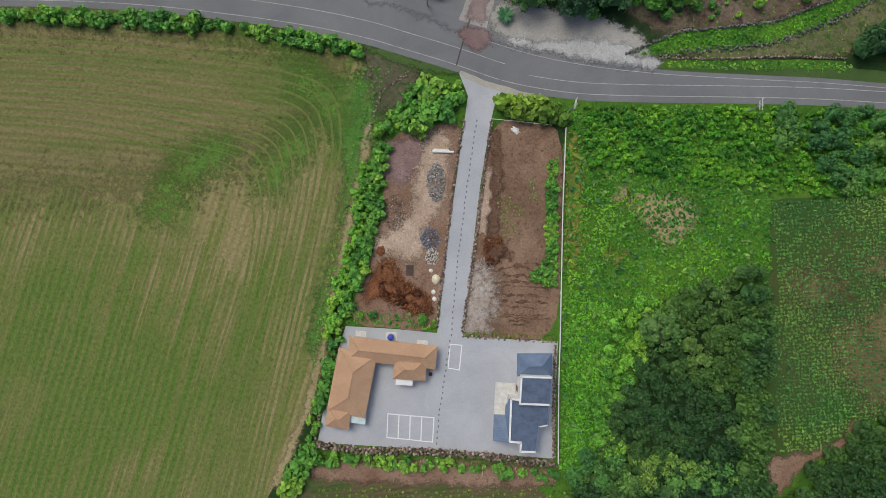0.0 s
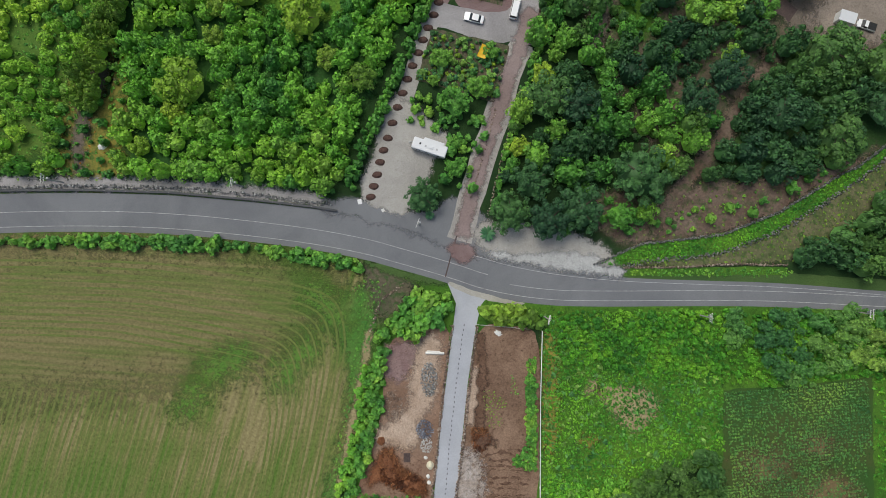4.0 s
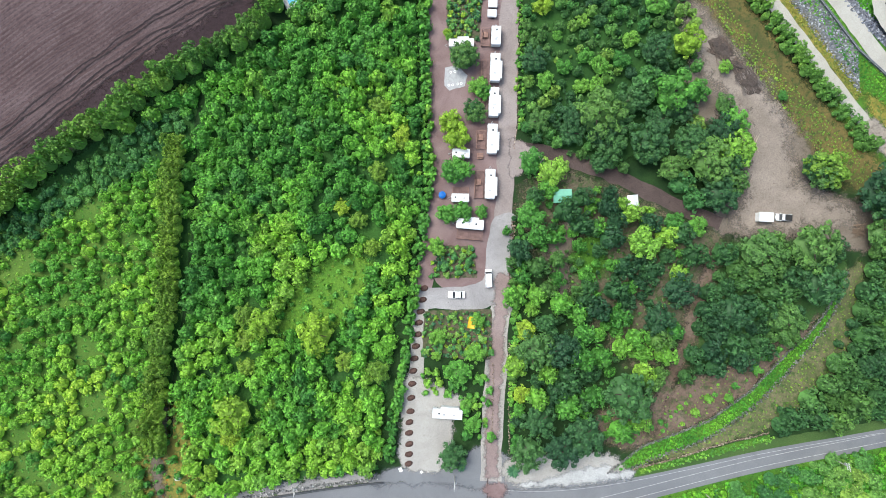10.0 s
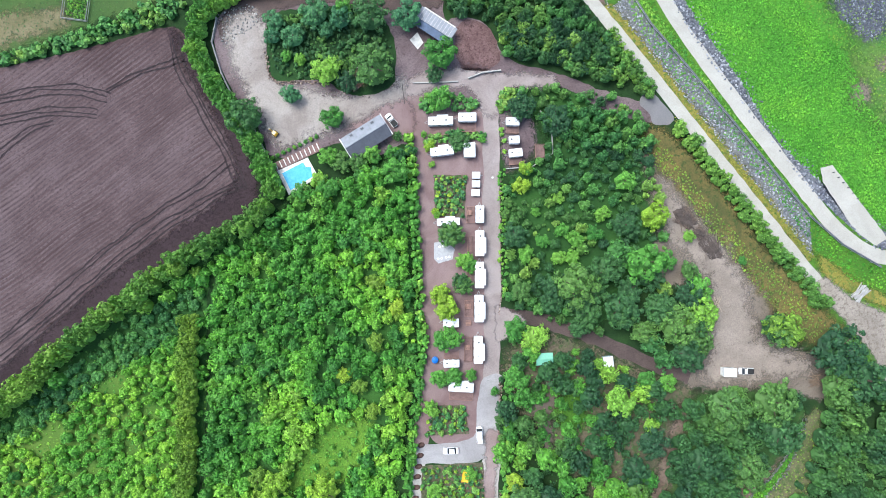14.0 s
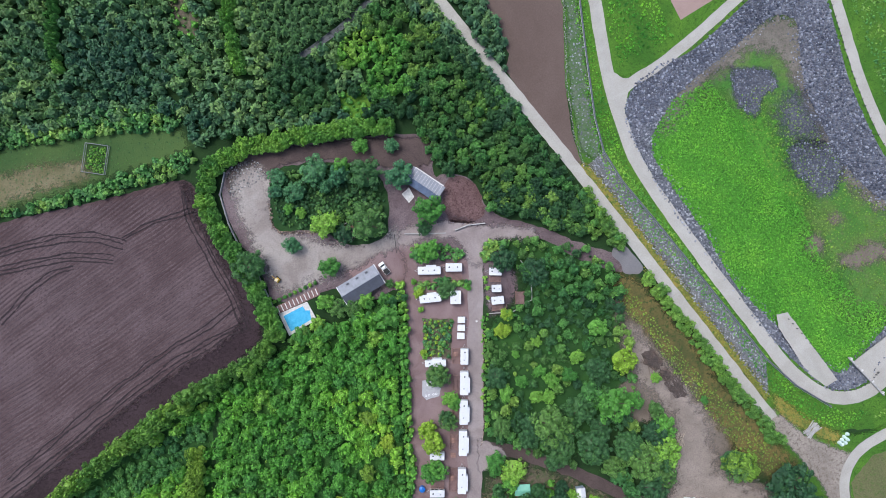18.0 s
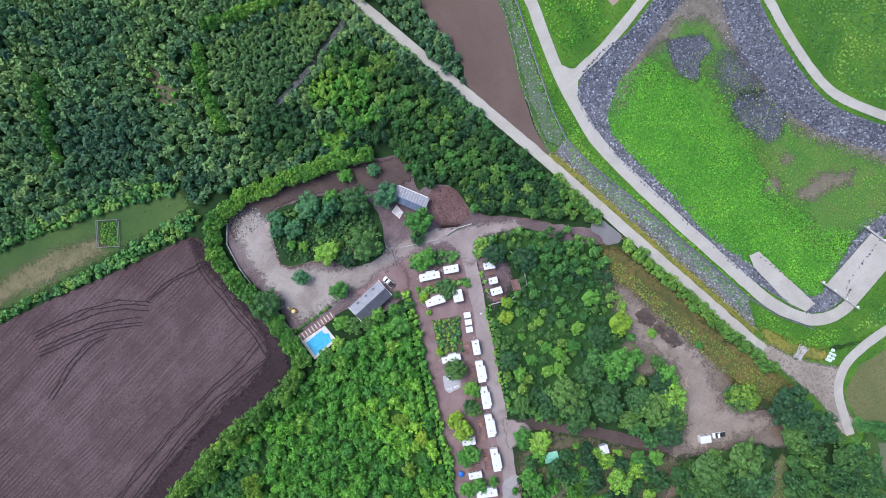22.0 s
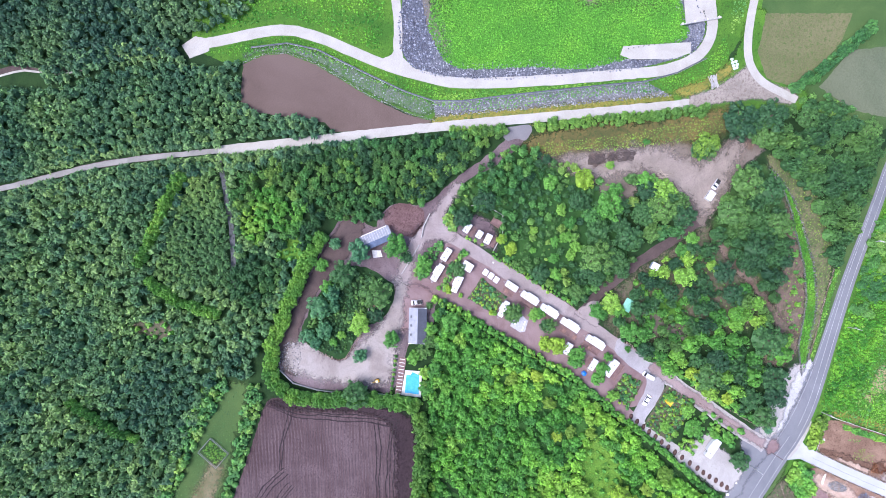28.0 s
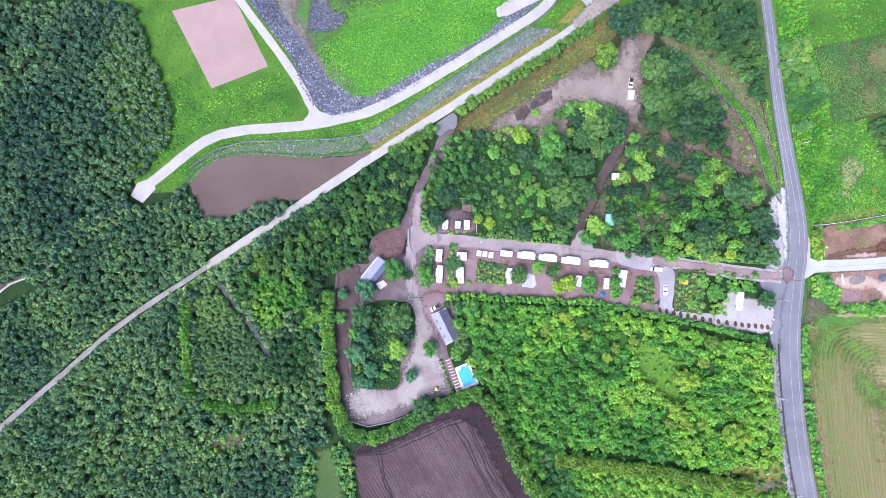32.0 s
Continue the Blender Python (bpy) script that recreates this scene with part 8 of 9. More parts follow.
def car(x, y, turn, length, paint, label, tall=False, bed=False):
    root = root_at("car", x, y, turn, label, "car", "parked cars")
    w, h = 1.8, (1.9 if tall else 1.45)
    bm = bmesh.new()
    prof = [(-length / 2, 0.35), (length / 2, 0.35), (length / 2, 0.75), (length / 2 - 0.15, 0.88), (length * 0.22, 0.98), (-length * 0.40, 1.0), (-length / 2, 0.92)]
    a = [bm.verts.new((-w / 2, yy, z)) for yy, z in prof]
    b = [bm.verts.new((w / 2, yy, z)) for yy, z in prof]
    bm.faces.new(a), bm.faces.new(b[::-1])
    for i in range(len(prof)):
        bm.faces.new((a[i], b[i], b[(i + 1) % len(prof)], a[(i + 1) % len(prof)]))
    bmesh.ops.bevel(bm, geom=bm.edges[:], offset=0.09, segments=2, affect="EDGES", clamp_overlap=True)
    part("body", bm, paint, root)
    y0, y1 = (-length * 0.46, length * 0.36) if tall else ((-0.1, length * 0.30) if bed else (-length * 0.36, length * 0.22))
    s0, s1 = (y0 + 0.12, y1 - 0.55) if tall else (y0 + (0.15 if bed else 0.6), y1 - 0.65)

    def frustum(nm, zl, zh, material, label_=""):
        bm = bmesh.new()
        lo = [bm.verts.new((sx * (w / 2 - 0.06), yy, zl)) for sx, yy in ((-1, y0), (1, y0), (1, y1), (-1, y1))]
        hi = [bm.verts.new((sx * (w / 2 - 0.22), yy, zh)) for sx, yy in ((-1, s0), (1, s0), (1, s1), (-1, s1))]
        bm.faces.new(lo[::-1]), bm.faces.new(hi)
        for i in range(4):
            bm.faces.new((lo[i], lo[(i + 1) % 4], hi[(i + 1) % 4], hi[i]))
        return part(nm, bm, material, root, label_)

    frustum("windows", 0.95, h - 0.06, GLASS, "dark glass")
    boxed("roof", (0, (s0 + s1) / 2, h - 0.03, w - 0.38, s1 - s0 + 0.12, 0.07), paint, root, "", 0.025)
    if bed:
        boxed("load_bed", (0, -length * 0.27, 1.02, w - 0.15, length * 0.42, 0.1), RUBBER, root, "dark load bed", 0.02)
    for sx in (-1, 1):
        for f in (-0.3, 0.32):
            bm = bmesh.new()
            rod(bm, (sx * (w / 2 - 0.2), f * length, 0.32), (sx * (w / 2 + 0.01), f * length, 0.32), 0.32, sides=14)
            wh = part("wheel", bm, RUBBER, root)
            rodded("rim", (sx * (w / 2), f * length, 0.32), (sx * (w / 2 + 0.03), f * length, 0.32), 0.19, STEEL, wh, "", sides=10)
        boxed("headlight", (sx * 0.62, length / 2 - 0.04, 0.72, 0.36, 0.1, 0.16), GLASS, root, "", 0.01)
        boxed("tail_light", (sx * 0.68, -length / 2 + 0.03, 0.8, 0.26, 0.08, 0.16), REDP, root, "", 0.01)
        boxed("mirror", (sx * (w / 2 + 0.1), y1 - 0.35, 1.0, 0.18, 0.1, 0.14), paint, root, "", 0.02)
    return root


CARWHITE = plain("white_car_paint", (0.80, 0.80, 0.80), 0.25, 0.03, 0.5)
car(10.8, 94.0, 75, 4.5, CARWHITE, "white saloon car parked on the gravel bay")
car(20.1, 96.0, -14, 4.9, CARWHITE, "white van parked beside the garden bed", tall=True)
car(21.8, 190.6, 22, 4.4, CARWHITE, "white pickup beside the lodge", bed=True)
car(99.4, 91.4, 72, 4.4, CARWHITE, "white pickup parked in the clearing", bed=True)
hut = root_at("site_hut", 94.2, 92.8, 72, "white site hut at the edge of the clearing", "hut")
boxed("body", (0, 0, 1.15, 2.3, 3.6, 2.2), RENDER_W, hut, "", 0.03)
boxed("roof", (0, 0, 2.3, 2.5, 3.8, 0.12), WHITE, hut, "", 0.03)
boxed("door", (1.16, -0.6, 1.05, 0.04, 0.85, 2.0), STEEL, hut, "", 0.0)
boxed("window", (1.16, 0.8, 1.5, 0.04, 0.9, 0.7), GLASS, hut, "", 0.0)
hut = root_at("shed", 61.6, 105.9, -10, "small white shed roof under the trees", "shed")
boxed("body", (0, 0, 1.2, 2.5, 2.6, 2.3), plain("blue_grey_wall", (0.35, 0.42, 0.5), 0.7), hut, "", 0.02)
hip_roof("roof", -1.25, -1.3, 1.25, 1.3, 2.45, 0.35, WHITE, hut, 0.15, "", True)
boxed("door", (0, -1.32, 1.05, 0.85, 0.04, 1.95), WOOD, hut, "", 0.0)
hut = root_at("shed", 44.2, 111.9, -14, "shed with a green sheet-metal roof", "shed")
boxed("body", (0, 0, 1.2, 4.2, 3.0, 2.3), WOOD, hut, "", 0.02)
hip_roof("roof", -2.1, -1.5, 2.1, 1.5, 2.45, 0.5, GREENROOF, hut, 0.25, "green sheet roof", True)
for i in range(9):
    for s in (-1, 1):
        rodded("roof_rib", (-2.2 + i * 0.55, s * 1.72, 2.5), (-2.2 + i * 0.55, 0.05 * s, 2.96), 0.03, GREENROOF, hut, "", sides=5)
boxed("door", (1.0, -1.52, 1.05, 0.9, 0.04, 1.95), STEEL, hut, "", 0.0)

# ---- lodge, pavilion, pool ----
lodge = root_at("lodge", 13.5, 187.6, 15.5, "long lodge with a grey and dark gabled roof", "lodge")
boxed("wall", (0, 0.1, 1.5, 12.4, 6.0, 2.9), RENDER_W, lodge, "", 0.0)
for s, out, m_, l_ in ((1, 3.4, ROOFGREY, "light grey roof slope"), (-1, 3.5, ROOFDARK, "dark roof slope")):
    bm = bmesh.new()
    v = [bm.verts.new(p) for p in ((-6.8, s * out, 2.9), (6.8, s * out, 2.9), (6.8, 0, 4.3), (-6.8, 0, 4.3))]
    f = bm.faces.new(v)
    r = bmesh.ops.extrude_face_region(bm, geom=[f])
    bmesh.ops.translate(bm, vec=(0, 0, -0.15), verts=[g for g in r["geom"] if isinstance(g, bmesh.types.BMVert)])
    slope = part("roof_slope", bm, m_, lodge, l_)
    for i in range(15):
        x = -6.6 + i * 0.94
        rodded("seam", (x, s * out, 2.95), (x, s * 0.05, 4.33), 0.03, m_, slope, "", sides=5)
for x in (-3.4, 0.2, 3.6):
    boxed("roof_vent", (x, 2.5, 3.5, 0.9, 0.5, 0.35), ROOFDARK, lodge, "dark roof vent", 0.03)
rodded("ridge_cap", (-6.8, 0, 4.34), (6.8, 0, 4.34), 0.13, ROOFGREY, lodge, "", sides=6)
for x in (-6.85, 6.85):
    boxed("gable_trim", (x, 0, 3.2, 0.2, 7.0, 0.18), RENDER_W, lodge, "white gable trim", 0.02)
for i in range(4):
    boxed("window", (-4.5 + i * 3, 3.12, 1.6, 1.4, 0.06, 1.1), GLASS, lodge, "", 0.0)
boxed("door", (5.2, 3.12, 1.1, 1.0, 0.06, 2.05), WOOD, lodge, "", 0.0)
pav = root_at("pavilion", 41.6, 212.8, -50, "pavilion with a long grey monopitch roof", "pavilion")
boxed("roof", (0.2, 0.7, 3.4, 12.0, 3.4, 0.15), ROOFGREY, pav, "pale grey sheet roof", 0.03)
boxed("roof", (0.2, -2.1, 3.15, 11.4, 2.3, 0.12), SLATE, pav, "darker lower roof", 0.03)
for i in range(11):
    rodded("roof_rib", (-4.9 + i, -1.1, 3.5), (-4.9 + i, 2.3, 3.5), 0.04, CONCPALE, pav, "", sides=5)
boxed("ridge_beam", (0.2, 2.45, 3.45, 10.6, 0.35, 0.25), CONCPALE, pav, "", 0.02)
boxed("wall", (0, 1.2, 1.6, 9.2, 2.0, 3.2), RENDER_W, pav, "", 0.0)
for x in (-4.2, -1.4, 1.4, 4.2):
    rodded("post", (x, -2.8, 0), (x, -2.8, 3.1), 0.09, WOOD, pav)
tagged(prism("doorstep", [(33.6, 211.8), (36.4, 213.2), (37.2, 209.8), (35, 208.4)], 0.03, 0.2, CONCPALE, None, "", 0.03), "pale concrete step of the pavilion", "step")
WATER, wt, wp = nodes_of("pool_water")
wn_ = noise_node(wt, coords(wt), 1.2, 4, 0.6)
wt.links.new(ramp(wt, wn_, [(0.3, (0.05, 0.33, 0.56)), (0.7, (0.09, 0.43, 0.66))]), wp.inputs["Base Color"])
wp.inputs["Roughness"].default_value = 0.3
wp.inputs["Specular IOR Level"].default_value = 0.15
bumped(wt, wp, wn_, 0.2, 0.01)
pool = root_at("swimming_pool", 0, 0, 0, "bright blue swimming pool with a white rim", "pool")
prism("rim", [(-14.4, 186.1), (-4.7, 187.3), (-3.3, 181), (-13.1, 178.4)], 0.06, 0.2, CONCPALE, pool, "white pool rim", 0.03)
prism("water", [(-13.1, 185.0), (-6.4, 186.3), (-6.0, 184.8), (-4.6, 184.4), (-5.0, 181.5), (-12.2, 179.6)], 0.2, 0.215, WATER, pool, "blue water")
sun_deck = root_at("sun_deck", 0, 0, 0, "red-brown deck with pale slats beside the pool", "deck")
prism("platform", [(-14.9, 188.5), (-0.5, 190.8), (-0.1, 188.2), (-14.5, 186.1)], 0.06, 0.3, DECK, sun_deck)
for i in range(11):
    f = (i + 0.5) / 11
    boxed("slat", (-14.7 + 14.4 * f, 187.3 + 2.3 * f, 0.33, 0.3, 2.0, 0.06), CONCPALE, sun_deck, "pale slat", 0.01, 8)
for i in range(9):
    tree("bush", -14.5 + i * 1.75, 190.1 + i * 0.28, 0.75, 900 + i)
for k, (x, y, r) in enumerate(((1.3, 185.6, 3.0), (4.6, 183.0, 3.4), (-8.6, 177.4, 3.2), (-3.2, 179.6, 2.8), (9.2, 181.6, 3.0), (13.8, 181.6, 2.4), (19, 181.4, 2.2), (22, 185.5, 1.6))):
    tree("oak" if k % 3 == 1 else "bush", x, y, r, 960 + k)
for k, (x, y, r) in enumerate(((-17.9, -13.0, 1.0), (-15.3, -13.2, 0.85), (-12.7, -13.1, 0.95), (-3.1, -14.0, 1.1), (29.5, 183.9, 1.1), (29.3, 174.9, 1.1), (26.5, 160.4, 1.3))):
    tree("bush", x, y, r, 940 + k)
STAKE = plain("pale_stake", (0.42, 0.36, 0.24), 0.9, 0.2, 3)
for k, x in enumerate((-16.1, -13.2, -9.8, -8.9, -3.4, 1.3, 4.7, 8.6, 12, 15.3)):
    y = -41.6 - (x + 16) * 0.075
    frame_ = root_at("plant_stake", x, y, 12 * math.sin(k * 5), "pale leaning stake among young plants", "stake", "garden stakes")
    rodded("stake", (0, 0.7, 0), (0.3, -1.3, 1.1), 0.07, STAKE, frame_, sides=6)
    rodded("prop", (0.25, -1.1, 0), (0.1, 0.2, 0.6), 0.05, STAKE, frame_, sides=6)


def palm(x, y, radius, seed):
    """A low fan of stiff bluish fronds."""
    rng = random.Random(seed)
    root = root_at("palm", x, y, rng.uniform(0, 90), "low palm with stiff bluish green fronds", "palm", "low palms")
    rodded("trunk", (0, 0, 0), (0, 0, 1.0), 0.22, BARK, root, "", 0.18)
    for k in range(16):
        a, up = k * 2.4, 0.2 + 0.7 * (k / 16)
        bm = bmesh.new()
        pts = []
        for q in range(6):
            d = radius * q / 5
            pts.append((d, 0.9 + d * up - 0.35 * d * d / radius, 0.28 * math.sin(math.pi * (0.12 + 0.86 * q / 5)) * radius / 1.6))
        low = [bm.verts.new((d * math.cos(a) - w * math.sin(a), d * math.sin(a) + w * math.cos(a), z - 0.12 * w)) for d, z, w in pts]
        mid_ = [bm.verts.new((d * math.cos(a), d * math.sin(a), z + 0.06)) for d, z, w in pts]
        high = [bm.verts.new((d * math.cos(a) + w * math.sin(a), d * math.sin(a) - w * math.cos(a), z - 0.12 * w)) for d, z, w in pts]
        for q in range(5):
            bm.faces.new((low[q], low[q + 1], mid_[q + 1], mid_[q])), bm.faces.new((mid_[q], mid_[q + 1], high[q + 1], high[q]))
        part("frond", bm, LEAF["blue"], root)


palm(13.2, 45.6, 1.9, 1)
palm(0.3, 49.9, 1.2, 2)
dig = root_at("mini_excavator", -11.7, 196.6, 35, "small yellow excavator on the gravel", "excavator")
for s in (-0.6, 0.6):
    boxed("track", (s, 0, 0.32, 0.36, 1.9, 0.5), RUBBER, dig, "", 0.12)
boxed("body", (0, -0.2, 0.85, 1.25, 1.3, 0.5), YELLOW, dig, "yellow body", 0.08)
boxed("cab_roof", (0, -0.05, 1.95, 1.0, 1.0, 0.08), plain("pale_yellow", (0.75, 0.62, 0.35), 0.5), dig, "", 0.03)
for dx in (-0.45, 0.45):
    for dy in (-0.45, 0.4):
        rodded("cab_post", (dx, dy, 1.1), (dx, dy, 1.95), 0.04, RUBBER, dig, sides=6)
rodded("boom", (0, 0.5, 1.0), (0, 1.6, 1.7), 0.11, YELLOW, dig)
rodded("arm", (0, 1.6, 1.7), (0, 2.3, 0.7), 0.09, YELLOW, dig)
boxed("bucket", (0, 2.3, 0.45, 0.6, 0.5, 0.45), STEEL, dig, "", 0.06)


def low_wall(name, line, w, h, material, label, piece=3.0, posts=False):
    root = root_at(name, 0, 0, 0, label, "wall")
    pts = resample(line, piece, False)
    for (x0, y0), (x1, y1) in zip(pts[:-1], pts[1:]):
        d, a = math.hypot(x1 - x0, y1 - y0), math.degrees(math.atan2(y1 - y0, x1 - x0))
        boxed("panel", ((x0 + x1) / 2, (y0 + y1) / 2, h / 2, d, w, h), material, root, "", 0.02, a)
        if posts:
            boxed("post", (x0, y0, h / 2 + 0.1, w + 0.1, w + 0.1, h + 0.2), material, root, "", 0.02, a)
    return root


low_wall("boundary_wall", [(-18.5, 233.8), (-21.8, 227.5), (-21.7, 218), (-20.3, 209.2), (-17.2, 199.6), (-15.6, 190), (-14.8, 180)], 0.3, 0.8, CONC, "low grey concrete wall round the yard", 2.6, True)
low_wall("garden_wall", [(46.6, 196), (51, 196.4), (56.5, 195.5)], 0.35, 0.9, CONC, "grey garden wall beside the yard")
low_wall("garden_wall", [(30.8, 199.4), (37, 197.6), (43.6, 196)], 0.35, 0.6, CONC, "grey garden wall beside the yard")
low_wall("garden_wall", [(19.2, 207.6), (16.4, 208.4), (13.4, 207.6)], 0.25, 0.6, CONC, "pale edging wall of the island")
low_wall("garden_wall", [(49.7, 167.6), (57, 166), (64, 168), (66, 176), (64, 181)], 0.25, 0.7, CONC, "grey wall behind the small caravans")
low_wall("cable_cover", [(27.8, 200.2), (26.8, 194.2)], 0.18, 0.12, RUBBER, "dark cable cover across the gravel")
patch("red_terrace", [(46.2, 197.6), (56.5, 196.6), (58, 201.5), (57.4, 207.4), (53.8, 212.6), (48.4, 213), (44.6, 204)], 0.07, earth("dark_red_cinder", (0.105, 0.062, 0.06), (0.16, 0.10, 0.095), (0.075, 0.042, 0.04), 0.25, 1.2), "dark red cinder terrace by the pavilion", "terrace", soft=0.6)
pad = patch("tent_pad", [(23.4, 153), (26.7, 152.9), (28.6, 149.4), (27.2, 146.9), (23.0, 146.8), (22, 148.4)], 0.09, plain("grey_pad", (0.42, 0.42, 0.43), 0.9, 0.15, 1.5), "grey gravel pad with white rings", "pad", soft=0.15, smooth=False)
for k, (x, y) in enumerate(((24.6, 151.4), (25.7, 151.3), (23.2, 148.2), (24.2, 148.0), (25.6, 147.9), (26.5, 147.8))):
    bm = bmesh.new()
    inner = [bm.verts.new((0.2 * math.cos(i * 0.5236), 0.2 * math.sin(i * 0.5236), 0)) for i in range(12)]
    outer = [bm.verts.new((0.36 * math.cos(i * 0.5236), 0.36 * math.sin(i * 0.5236), 0)) for i in range(12)]
    for i in range(12):
        bm.faces.new((inner[i], inner[(i + 1) % 12], outer[(i + 1) % 12], outer[i]))
    r = bmesh.ops.extrude_face_region(bm, geom=bm.faces[:])
    bmesh.ops.translate(bm, vec=(0, 0, 0.06), verts=[g for g in r["geom"] if isinstance(g, bmesh.types.BMVert)])
    ring = part("pad_ring", bm, RENDER_W)
    ring.location = (x, y, 0.095)
    tagged(ring, "white concrete ring set on the grey pad", "ring", "pad rings")
tank = root_at("water_tank", 13.95, 120.4, 0, "bright blue round water tank beside the cinder path", "tank")
rodded("shell", (0, 0, 0.05), (0, 0, 1.2), 0.95, BLUE, tank, "", sides=24)
rodded("dome", (0, 0, 1.2), (0, 0, 1.55), 0.95, BLUE, tank, "", 0.3, 24)
rodded("lid", (0, 0, 1.55), (0, 0, 1.65), 0.3, BLUE, tank, "", sides=14)
tarp = root_at("sun_sail", 12.8, 86.0, -20, "yellow tarpaulin stretched over poles in the garden", "tarpaulin")
bm = bmesh.new()
grid = [[bm.verts.new((-1.0 + 2.0 * i / 6 + 0.15 * (j - 3) / 3, -1.5 + 3.0 * j / 6, 2.1 + 0.25 * ((i - 3) / 3) ** 2 - 0.2 * math.cos((j - 3) / 3))) for j in range(7)] for i in range(7)]
for i in range(6):
    for j in range(6):
        bm.faces.new((grid[i][j], grid[i + 1][j], grid[i + 1][j + 1], grid[i][j + 1]))
part("canvas", bm, YELLOW, tarp)
for dx, dy in ((-1, -1.45), (1, -1.45), (-1, 1.45), (1, 1.45)):
    rodded("pole", (dx, dy, 0), (dx, dy, 2.15), 0.035, STEEL, tarp, sides=6)
for k, (x, y) in enumerate([(2.7, 97.8), (1.5, 95.0), (0.2, 92.1), (-1.0, 89.4), (-2.1, 86.5), (-3.4, 83.6), (-4.6, 80.6), (-5.7, 77.5), (-6.9, 74.3), (-8.1, 70.8), (-9.2, 67.4), (-10.2, 64.7), (-11.0, 62), (-11.7, 59.2), (-12.5, 56.6), (-13.2, 54.2)]):
    heap("soil_heap", x + 0.3, y, 1.15, 0.78, 0.55, 5 * math.sin(k * 3), SOILHEAP, "small dark heap of soil on the gravel strip", "heap", 40 + k, "row of soil heaps", 0.15)
tagged(boxed("manhole_frame", (-10.2, 51.2, 0.08, 0.7, 0.7, 0.05), CONCPALE, None, "", 0.01, 20), "pale square manhole in the apron", "manhole")
tagged(boxed("manhole_frame", (-15.4, 53.2, 0.1, 0.9, 1.1, 0.12), RENDER_W, None, "", 0.02, 10), "white utility box lid by the road", "manhole")
tagged(boxed("manhole_frame", (45.2, 166.3, 0.09, 0.6, 0.6, 0.05), CONCPALE, None, "", 0.01, 5), "pale square manhole in the lane", "manhole")
tagged(boxed("white_slab", (-99, 45.2, 0.15, 3.6, 2.0, 0.2), RENDER_W, None, "", 0.03, 5), "white concrete culvert slab beside the road", "slab")
heap("boulder", -72.6, 66.4, 1.1, 0.8, 0.7, 20, SHEET, "pale boulder in the rough glade", "boulder", 61)
heap("tarpaulin", 87.4, 14.1, 0.8, 0.7, 0.7, 0, BLUE, "blue tarpaulin among the shrubs", "tarpaulin", 62)

# ---- basin edge, embankment and clearing ----
post_bm = bmesh.new()
box(post_bm, 0, 0, 0.4, 0.26, 0.26, 0.8, bevel=0.03)
post_mesh = bpy.data.meshes.new("post")
post_bm.to_mesh(post_mesh)
post_bm.free()
post_mesh.materials.append(plain("dark_post", (0.10, 0.10, 0.10), 0.8, 0.2, 3))
rowp = new("marker_posts")
tagged(rowp, "rows of short dark posts along the basin track", "posts", kind="structure")
for line, gap in ((offset_line(resample(rounded(PATH_B[8:], False, 2), 2, False), 2.4), 2.3), (offset_line(resample(rounded([(187, 122.5), (199, 126.5), (209, 133.4), (214.8, 144.1), (211.4, 154.5), (199, 167), (190, 178), (187, 189), (185, 207), (185.1, 226.7), (185, 240)], False, 2), 2, False), 2.0), 2.3), (offset_line(resample(rounded([(114, 226), (121, 227.6), (132, 231.5), (149.7, 240), (164, 247)], False, 2), 2, False), -2.1), 2.3), (offset_line(resample(rounded([(139.5, 142), (145, 131), (150, 119)], False, 1), 2, False), 0), 2.0)):
    for x, y in resample(line, gap, False):
        o = new("post", post_mesh)
        o.parent, o.location = rowp, (x, y, 0.02)
WALL_N = [(99, 281), (104.6, 268), (105.6, 256), (102.6, 238), (99.6, 218)]
low_wall("retaining_wall", WALL_N + EMB_WALL, 0.32, 0.9, plain("dark_wall_block", (0.13, 0.14, 0.16), 0.9, 0.25, 1.5), "dark retaining wall along the embankment", 3.2)
rail = root_at("pipe_rail", 0, 0, 0, "grey pipe rail on the retaining wall", "rail")
fl = resample(offset_line(WALL_N + EMB_WALL, -0.45), 3.2, False)
for (x0, y0), (x1, y1) in zip(fl[:-1], fl[1:]):
    rodded("rail", (x0, y0, 1.1), (x1, y1, 1.1), 0.06, STEEL, rail, sides=6)
    rodded("post", (x0, y0, 0), (x0, y0, 1.15), 0.08, STEEL, rail, sides=6)
for k, (a, b) in enumerate((((178.2, 132.4), (188.8, 110.4)), ((155.8, 122.2), (163.2, 107.6)))):
    root = root_at("weir_beam", (a[0] + b[0]) / 2, (a[1] + b[1]) / 2, math.degrees(math.atan2(b[1] - a[1], b[0] - a[0])), "grey concrete beam across the spillway", "beam", "weir beams")
    d = math.hypot(b[0] - a[0], b[1] - a[1])
    boxed("beam", (0, 0, 0.45, d, 0.5, 0.7), CONC, root, "", 0.04)
    for f in (-0.45, -0.15, 0.15, 0.45):
        boxed("pier", (f * d, 0.2, 0.5, 0.5, 0.9, 0.9), CONCPALE, root, "", 0.03)
for k, (x, y) in enumerate([(146.4, 97.6), (147.4, 98.3), (148.2, 97.2), (147.2, 96.4), (146, 96.2), (148.6, 98.9), (145.4, 97)]):
    heap("silage_bale", x, y, 0.62, 0.62, 1.0, 0, plain("pale_green_wrap", (0.62, 0.75, 0.70), 0.35, 0.1, 1), "pale wrapped bale beside the track", "bale", 70 + k, "wrapped bales", 0.12)


